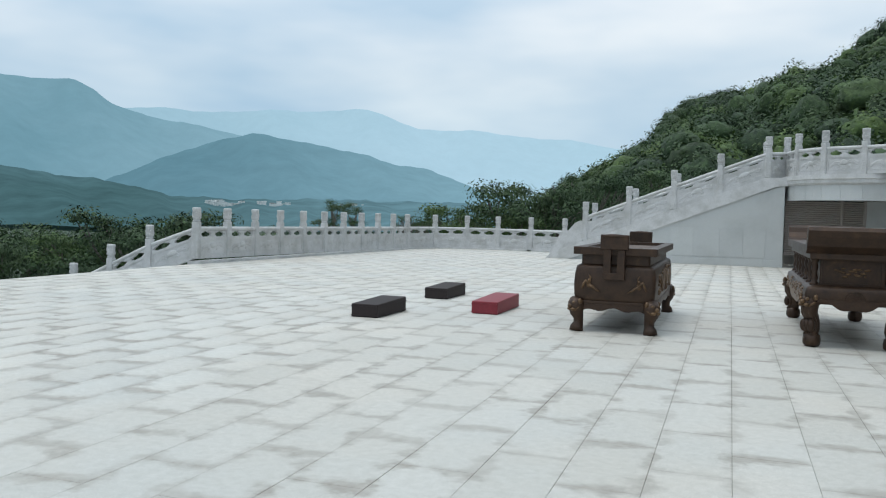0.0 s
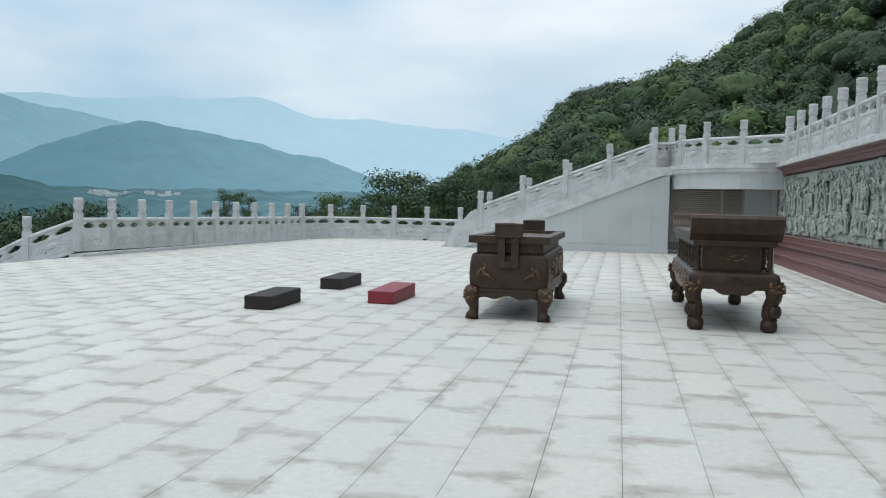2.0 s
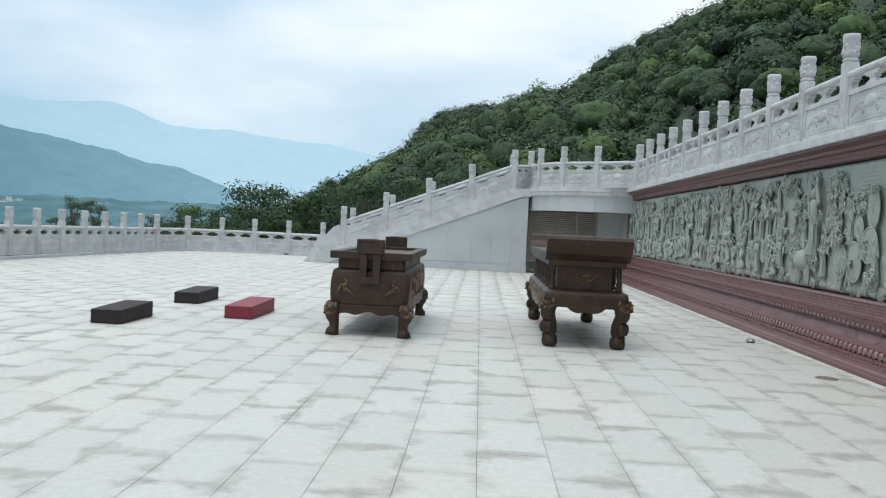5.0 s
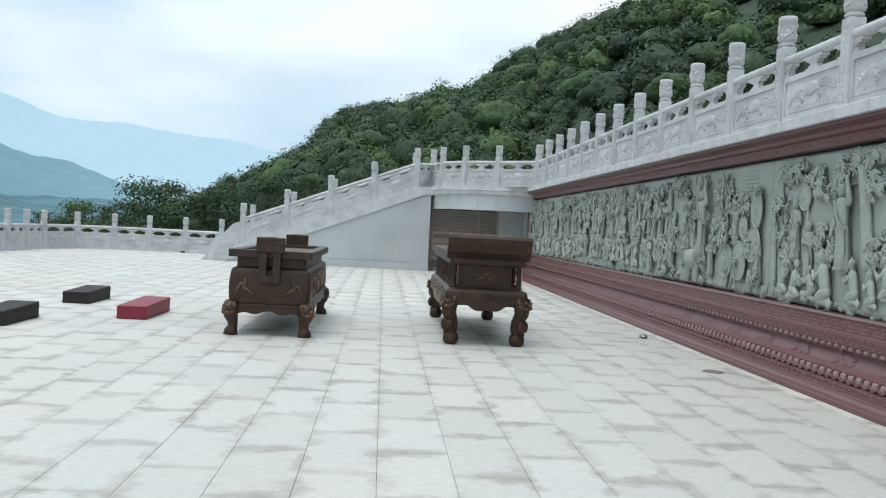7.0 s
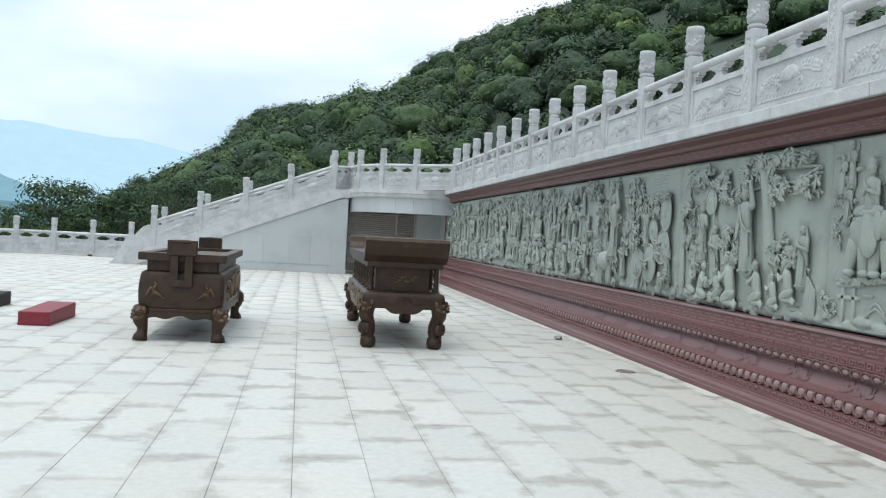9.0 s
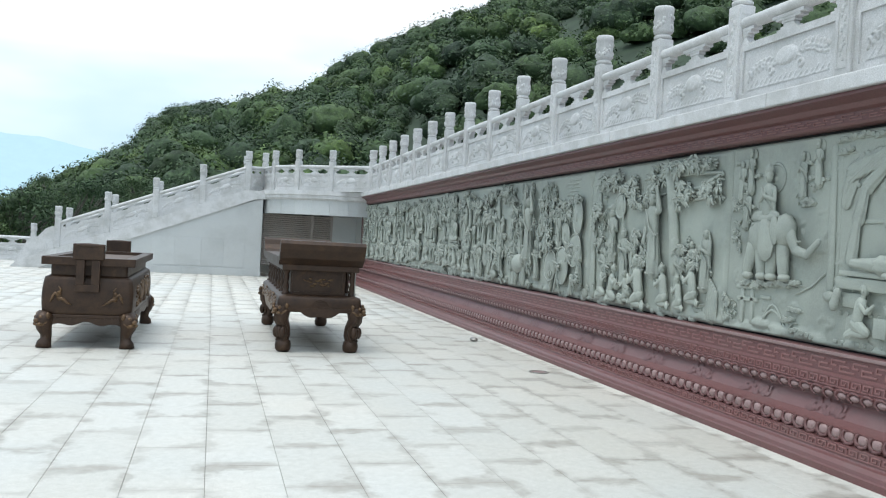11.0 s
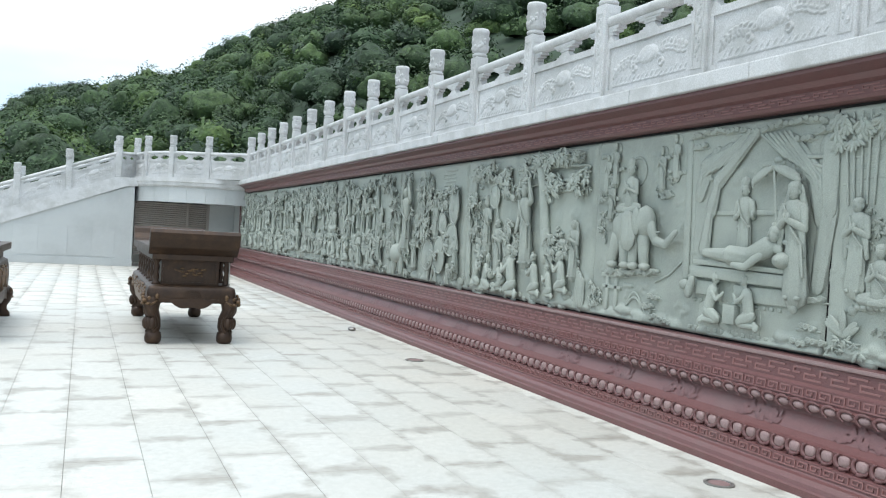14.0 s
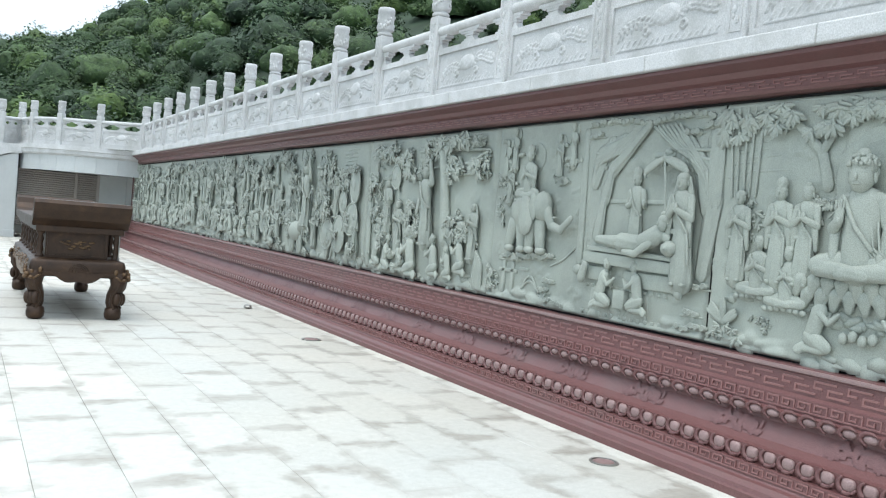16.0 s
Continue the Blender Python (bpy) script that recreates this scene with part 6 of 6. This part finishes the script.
# ---- floor drains ----
def drain(x, y, r, label):
    top = thing("floor_drain", pose(x, y, 0), label, "drain", "floor drains")
    bm = bmesh.new()
    lathe(bm, [(r, 0.0), (r, 0.008), (r * 0.8, 0.010), (r * 0.78, 0.003)], 24)
    part("ring", bm, M_STEEL, top)
    bm = bmesh.new()
    lathe(bm, [(r * 0.70, 0.0), (r * 0.70, 0.007), (r * 0.5, 0.009)], 20)
    part("cover", bm, M_PINK, top)


drain(4.38, 4.68, 0.11, "round steel floor drain set in the paving")
drain(4.24, 10.38, 0.13, "round steel floor drain set in the paving")
bm = bmesh.new()
ball(bm, (4.35, 13.62, 0.03), (0.07, 0.10, 0.035), 8, 6)
tagged(part("small_stone", bm, M_STEEL), "small grey lump lying on the paving", "debris")

# ---- surroundings ----
rng = np.random.RandomState(5)


def at_polar(az, r):
    return r * math.sin(radians(az)), r * math.cos(radians(az))


# lower ground, one sheet to the horizon
gx = np.concatenate([-np.geomspace(4200, 30, 30), np.linspace(-20, 20, 6), np.geomspace(30, 4200, 30)])
X, Y = np.meshgrid(gx, gx)
Z = -9.0 - 6 * np.clip((np.hypot(X, Y) - 60) / 300, 0, 1) + 1.5 * np.sin(X * 0.02) * np.cos(Y * 0.017) - 2.0
i = np.arange(X.size).reshape(X.shape)
F = np.stack([i[:-1, :-1], i[:-1, 1:], i[1:, 1:], i[1:, :-1]], -1).reshape(-1, 4)
ground = raw_mesh("ground", np.stack([X.ravel(), Y.ravel(), Z.ravel()], -1), F, M_SOIL, None, True)
tagged(ground, "dark green valley floor below the terrace", "ground", "", "structure")


def ridge(name, stops, dist, depth, mat, label, rough, seed):
    """A mountain side: from its foot near dist rising to a crest whose height follows (bearing, elevation) stops."""
    rr = np.random.RandomState(seed)
    az = np.arange(stops[0][0], stops[-1][0] + 0.01, 0.35)
    el = np.interp(az, [s[0] for s in stops], [s[1] for s in stops])
    el = el + rough * (np.sin(az * 1.9 + seed) * 0.5 + np.sin(az * 4.7) * 0.3 + rr.uniform(-0.25, 0.25, len(az)))
    rows = 14
    V = []
    for k in range(rows + 1):
        t = k / rows
        r = dist + depth * t + 0.06 * depth * np.sin(az * 0.9 + 5 * t + seed)
        z = -14 + (np.tan(np.radians(np.maximum(el, -0.4))) * (dist + depth) + 15) * t ** 1.15 + 0.02 * depth * np.sin(az * 2.2 + 3 * t) * t * (1 - t)
        V.append(np.stack([r * np.sin(np.radians(az)), r * np.cos(np.radians(az)), z], -1))
    V = np.array(V)
    i = np.arange(V.shape[0] * V.shape[1]).reshape(V.shape[:2])
    F = np.stack([i[:-1, :-1], i[:-1, 1:], i[1:, 1:], i[1:, :-1]], -1).reshape(-1, 4)
    return tagged(raw_mesh(name, V.reshape(-1, 3), F, mat, None, True), label, "mountain", "", "structure")


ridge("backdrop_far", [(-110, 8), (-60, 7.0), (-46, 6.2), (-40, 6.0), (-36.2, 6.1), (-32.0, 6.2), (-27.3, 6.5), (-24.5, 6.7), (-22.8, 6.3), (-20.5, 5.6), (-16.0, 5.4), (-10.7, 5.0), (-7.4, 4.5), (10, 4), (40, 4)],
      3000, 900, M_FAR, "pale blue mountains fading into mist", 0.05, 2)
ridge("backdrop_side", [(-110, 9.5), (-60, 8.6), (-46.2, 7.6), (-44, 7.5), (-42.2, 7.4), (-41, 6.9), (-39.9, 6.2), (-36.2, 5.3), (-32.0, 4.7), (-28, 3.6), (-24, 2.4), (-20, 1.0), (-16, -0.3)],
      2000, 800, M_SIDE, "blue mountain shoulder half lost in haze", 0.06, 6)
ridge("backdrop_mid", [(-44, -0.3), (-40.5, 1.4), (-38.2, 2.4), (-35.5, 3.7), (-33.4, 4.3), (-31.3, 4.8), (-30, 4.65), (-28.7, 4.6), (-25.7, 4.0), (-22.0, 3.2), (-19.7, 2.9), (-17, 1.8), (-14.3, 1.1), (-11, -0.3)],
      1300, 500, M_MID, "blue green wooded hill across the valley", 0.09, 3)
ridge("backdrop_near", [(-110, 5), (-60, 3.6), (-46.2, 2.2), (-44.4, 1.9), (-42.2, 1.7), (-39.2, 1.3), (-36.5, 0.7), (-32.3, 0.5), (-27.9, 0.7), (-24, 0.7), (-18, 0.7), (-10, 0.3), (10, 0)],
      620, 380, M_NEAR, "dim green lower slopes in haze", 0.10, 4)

# hamlet across the valley
for k in range(64):
    az = rng.choice([rng.uniform(-34.2, -31.8), rng.uniform(-31.1, -29.0), rng.uniform(-26, -23)], p=[0.5, 0.38, 0.12])
    x, y = at_polar(az, 905)
    h = thing("house", pose(x, y, rng.uniform(3.0, 6.5), 0, 0, rng.uniform(0, 90)), "tiny white house across the valley", "house", "hamlet houses")
    w, d, hh = rng.uniform(1.8, 5), rng.uniform(2, 4), rng.uniform(0.4, 2.2)
    bm = bmesh.new()
    box(bm, -w / 2, w / 2, -d / 2, d / 2, -2.0, hh)
    part("wall", bm, M_HOUSE, h)
    bm = bmesh.new()
    box(bm, -w / 2 - 0.3, w / 2 + 0.3, -d / 2 - 0.3, d / 2 + 0.3, hh, hh + 0.6)
    part("roof", bm, M_HOUSE if k % 9 else M_STEEL, h)

# wooded hill
SKY_AZ = [-30, -22, -17, -13, -10.6, -8.8, -7.0, -5.0, -3.3, -1.5, 1.0, 2.8, 5.5, 8.0, 12.0, 15.5, 22, 32, 45, 70, 110]
SKY_EL = [-4.5, -4.4, -3.4, -1.2, 1.0, 2.1, 3.5, 4.9, 6.5, 6.8, 7.0, 8.3, 9.3, 10.7, 12.4, 14.7, 17.9, 20.5, 22.5, 23, 19]


def hill_z(az, r):
    el = np.interp(az, SKY_AZ, SKY_EL)
    t = np.clip((r - 48) / 170, 0, 1)
    return -6 + (np.tan(np.radians(el)) * 218 + 7.6) * (t ** 0.85) + 2.0 * np.sin(az * 0.55 + r * 0.04) * t


az = np.linspace(-30, 110, 141)
rr_ = np.linspace(46, 230, 40)
A, R = np.meshgrid(az, rr_)
Z = hill_z(A, R) - np.where(R > 220, 6, 0)
V = np.stack([R * np.sin(np.radians(A)), R * np.cos(np.radians(A)), Z], -1).reshape(-1, 3)
i = np.arange(A.size).reshape(A.shape)
F = np.stack([i[:-1, :-1], i[:-1, 1:], i[1:, 1:], i[1:, :-1]], -1).reshape(-1, 4)
tagged(raw_mesh("hillside", V, F, M_SOIL, None, True), "steep hillside under dense forest", "hill", "", "structure")


def leaf_cloud(centres, radii, per, size, seed, shell=0.55, lift=0.0, facing=None):
    """Leaf blades scattered in ellipsoids, as verts and quads."""
    r = np.random.RandomState(seed)
    n = len(centres) * per
    d = r.normal(size=(n, 3))
    d /= np.linalg.norm(d, axis=1)[:, None]
    d[:, 2] = np.where(d[:, 2] < -0.3, -d[:, 2], d[:, 2])
    p = np.repeat(centres, per, 0) + d * (shell + (1 - shell) * r.rand(n, 1)) * np.repeat(radii, per, 0)
    nrm = (d if facing is None else facing) + r.normal(size=(n, 3)) * (0.24 if facing is None else 0.5) + (0, 0, lift)
    nrm /= np.linalg.norm(nrm, axis=1)[:, None]
    t = np.cross(nrm, r.normal(size=(n, 3)))
    t /= np.linalg.norm(t, axis=1)[:, None]
    b = np.cross(nrm, t)
    s = np.broadcast_to(np.asarray(size, float).reshape(-1, 1), (len(centres), 1)) if np.ndim(size) else np.full((len(centres), 1), size)
    s = np.repeat(s, per, 0) * r.uniform(0.6, 1.35, (n, 1))
    q = np.stack([p - t * s, p - b * s * 0.55 + nrm * s * 0.12, p + t * s, p + b * s * 0.55 + nrm * s * 0.12], 1).reshape(-1, 3)
    return q, np.arange(4 * n).reshape(-1, 4)


def crowns(name, count, az0, az1, r0, r1, rad, per, seed, mat, label):
    """Tree crowns on the hill: lumpy masses of foliage, each with loose blades standing off its surface."""
    r = np.random.RandomState(seed)
    a, dist = r.uniform(az0, az1, count), np.sqrt(r.uniform(r0 ** 2, r1 ** 2, count))
    s = rad[0] + (rad[1] - rad[0]) * r.rand(count) ** 1.8
    c = np.stack([dist * np.sin(np.radians(a)), dist * np.cos(np.radians(a)), hill_z(a, dist) + s * 0.25], -1)
    stretch = np.stack([r.uniform(0.85, 1.25, count), r.uniform(0.85, 1.25, count), r.uniform(0.8, 1.25, count)], -1) * s[:, None]
    rows, cols, lumps = 9, 14, 13
    th, ph = np.meshgrid(np.linspace(0.05, 2.0, rows), np.arange(cols) * 2 * math.pi / cols, indexing="ij")
    way = np.stack([np.sin(th) * np.cos(ph), np.sin(th) * np.sin(ph), np.cos(th)], -1).reshape(-1, 3)
    k = r.normal(size=(count, lumps, 3))
    k[:, :, 2] = np.abs(k[:, :, 2])
    k /= np.linalg.norm(k, axis=2)[:, :, None]
    size = r.uniform(0.72, 0.93, (count, lumps))

    def swell(d):
        """How far the crown reaches along d (count, n, 3): a heart with rounded boughs on it."""
        dot = np.einsum("cnk,clk->cnl", d, k)
        return 0.58 + 0.50 * np.sqrt(np.clip((dot - size[:, None]) / (1 - size[:, None]), 0, 1)).max(2)

    d = np.broadcast_to(way, (count, len(way), 3))
    reach = 0.72 * swell(d) + r.uniform(-0.05, 0.05, (count, len(way)))
    V = c[:, None] + d * reach[:, :, None] * stretch[:, None]
    i = np.arange(rows * cols).reshape(rows, cols)
    j = np.roll(i, -1, 1)
    F = np.stack([i[:-1], j[:-1], j[1:], i[1:]], -1).reshape(-1, 4)
    F = (F[None] + (np.arange(count) * rows * cols)[:, None, None]).reshape(-1, 4)
    n = r.normal(size=(count, per, 3))
    n[:, :, 2] = np.abs(n[:, :, 2]) * 1.2 - 0.2
    n /= np.linalg.norm(n, axis=2)[:, :, None]
    p = c[:, None] + n * (swell(n) * r.uniform(0.78, 1.03, (count, per)))[:, :, None] * stretch[:, None]
    q, f = leaf_cloud(p.reshape(-1, 3), np.repeat(s, per)[:, None] * np.full((1, 3), 0.02), 1, np.repeat(0.13 + 0.032 * s, per) * r.uniform(0.55, 1.35, count * per), seed + 1, 0.2, 0.5, n.reshape(-1, 3))
    ob = raw_mesh(name, np.concatenate([V.reshape(-1, 3), q]), np.concatenate([F, f + V.shape[0] * V.shape[1]]), mat, None, True)
    return tagged(ob, label, "forest", "", "stuff")


crowns("hill_forest", 640, -15, 62, 62, 214, (1.8, 4.4), 380, 21, M_LEAF, "dense dark green forest covering the hillside")
crowns("hill_scrub", 300, -13, 60, 60, 212, (1.6, 3.8), 340, 31, M_LEAF_B, "brighter green trees among the hillside forest")
crowns("hill_dark_wood", 500, -13, 62, 60, 214, (1.7, 4.2), 360, 37, M_LEAF_C, "blackish green trees among the hillside forest")
crowns("hill_thicket", 130, -9, 62, 200, 217, (1.2, 3.8), 340, 41, M_LEAF_C, "uneven tree tops along the hill crest")


def valley_wood(name, count, az0, az1, r0, r1, top0, top1, rad, per, seed, label):
    r = np.random.RandomState(seed)
    a, d = r.uniform(az0, az1, count), np.sqrt(r.uniform(r0 ** 2, r1 ** 2, count))
    s = r.uniform(rad[0], rad[1], count)
    c = np.stack([d * np.sin(np.radians(a)), d * np.cos(np.radians(a)), r.uniform(top0, top1, count) - s], -1)
    q, f = leaf_cloud(c, np.stack([s, s, s], -1), per, s * 0.12, seed + 1)
    return tagged(raw_mesh(name, q, f, M_LEAF), label, "wood", "", "stuff")


valley_wood("valley_wood", 900, -85, -8, 70, 330, -9, -3.5, (3, 6), 60, 51, "dark woods on the valley floor")
valley_wood("terrace_scrub", 260, -80, -18, 44, 70, -6, -2.5, (1.6, 3.2), 70, 61, "shrubs and small trees below the terrace")


def tree(az, r, top, spread, seed, label, bare=0.0, flat=0.6):
    """A tree with a tapered trunk, forking limbs and a crown of leaf clumps."""
    rr = random.Random(seed)
    x, y = at_polar(az, r)
    base = -12.0
    t = thing("tree", pose(x, y, base), label, "tree", "trees beyond the terrace")
    h = top - base
    bm = bmesh.new()
    k = h * 0.035
    trunk = [(0, 0, 0), (0.1 * spread, 0, h * 0.35), (-0.05 * spread, 0.1, h * 0.62), (0.05 * spread, 0, h * 0.8)]
    tube(bm, trunk, [k * 1.0, k * 0.75, k * 0.5, k * 0.25], 8)
    ends = []
    for j in range(11):
        a, lift = 2 * math.pi * j / 11 + rr.uniform(-0.3, 0.3), rr.uniform(0.55, 0.75)
        p0 = Vector((0, 0, h * lift))
        p2 = Vector((math.cos(a) * spread * rr.uniform(0.5, 0.95), math.sin(a) * spread * rr.uniform(0.5, 0.95), h * rr.uniform(1 - 0.25 * flat, 0.985)))
        p1 = p0.lerp(p2, 0.5) - Vector((0, 0, h * 0.02))
        tube(bm, [p0, p1, p2], [k * 0.32, k * 0.2, k * 0.06], 6)
        ends += [p1.lerp(p2, 0.6), p2]
        for _ in range(2):
            p3 = p2 + Vector((rr.uniform(-1, 1), rr.uniform(-1, 1), rr.uniform(-0.3, 0.4))) * spread * 0.28
            tube(bm, [p1.lerp(p2, 0.5), p3], [k * 0.12, k * 0.03], 5)
            ends.append(p3)
    part("trunk", bm, M_BARK, t, "grey branching trunk")
    ends = [e for e in ends if rr.random() > bare] + [Vector((rr.uniform(-0.5, 0.5) * spread, rr.uniform(-0.5, 0.5) * spread, h * rr.uniform(0.86, 0.97))) for _ in range(int(10 * (1 - bare)))]
    c = np.array([tuple(e) for e in ends])
    s = np.array([rr.uniform(0.20, 0.36) * spread for _ in ends])
    q, f = leaf_cloud(c, np.stack([s, s, s * 0.6], -1), 230, s * 0.07, seed, 0.25)
    raw_mesh("crown", q, f, M_LEAF if seed % 3 else M_LEAF_B, t)


tree(-25.4, 55, 2.5, 1.7, 1, "round crowned dark green tree behind the balustrade", 0, 1.0)
tree(-37.8, 46, 1.0, 4.2, 2, "broad dark green tree below the terrace", 0, 0.9)
tree(-40.5, 50, -0.2, 3.6, 3, "dark green tree below the terrace", 0, 0.9)
tree(-22.0, 52, 1.5, 0.9, 4, "small tree behind the balustrade")
tree(-20.7, 52, 1.5, 0.9, 5, "small tree behind the balustrade")
tree(-16.0, 56, 1.7, 4.0, 6, "spreading green tree behind the far balustrade")
tree(-13.4, 56, 3.2, 4.6, 7, "spreading tree with pale forking limbs showing", 0.35, 0.8)
tree(-11.2, 58, 3.5, 4.4, 8, "flat crowned tree with bare limbs", 0.3, 0.5)
tree(-8.9, 62, 4.9, 3.4, 10, "tall thin tree with layered sparse crown", 0.4, 1.0)
tree(-17.8, 60, 1.2, 3.4, 11, "green tree behind the far balustrade")
tree(-6.5, 70, 4.6, 4.0, 13, "dark tree at the foot of the hill")
tree(-3.5, 72, 5.6, 4.4, 14, "dark tree at the foot of the hill")
tree(-46.0, 60, -1.0, 4.0, 16, "dark tree on the valley side", 0, 0.9)

# ---- paving slabs ----
def slab_mesh(w, l, c=0.006, t=0.035):
    bm = bmesh.new()
    box(bm, -w / 2, w / 2, -l / 2, l / 2, -t, 0.0)
    bmesh.ops.bevel(bm, geom=[e for e in bm.edges if all(v.co.z > -0.01 for v in e.verts)], offset=c, segments=1, affect="EDGES")
    o = part("paving_slab", bm, M_FLOOR)
    me = o.data
    bpy.data.objects.remove(o)
    return me


SLAB = slab_mesh(TILE_W - 0.002, TILE_L - 0.002, 0.002)
verts, faces, near_count = [], [], 0
prng = random.Random(12)
sv = np.array([v.co[:] for v in SLAB.vertices])
sf = [tuple(p.vertices) for p in SLAB.polygons]
quads = [f for f in sf if len(f) == 4]
for col in range(-29, 10):
    cx = TILE_X + TILE_W * (col + 0.5)
    off = 0.0 if col % 2 == 1 else 0.5
    for row in range(-19, 30):
        cy = TILE_Y + TILE_L * (row + 0.5 + off)
        if cx - TILE_W / 2 < -14.3 or cy > 37.6:
            continue
        dz = prng.uniform(-0.002, 0.0)
        if -4.6 < cx < 4.8 and 2.2 < cy < 17.0:
            share("paving_slab", SLAB, FLOOR, pose(cx, cy, dz))
        else:
            k0 = len(verts)
            verts += [(x + cx, y + cy, z + dz) for x, y, z in sv]
            faces += [tuple(k0 + j for j in f) for f in quads]
tagged(raw_mesh("paving_slabs", verts, faces, M_FLOOR, FLOOR), "granite paving slabs farther off", kind="stuff")
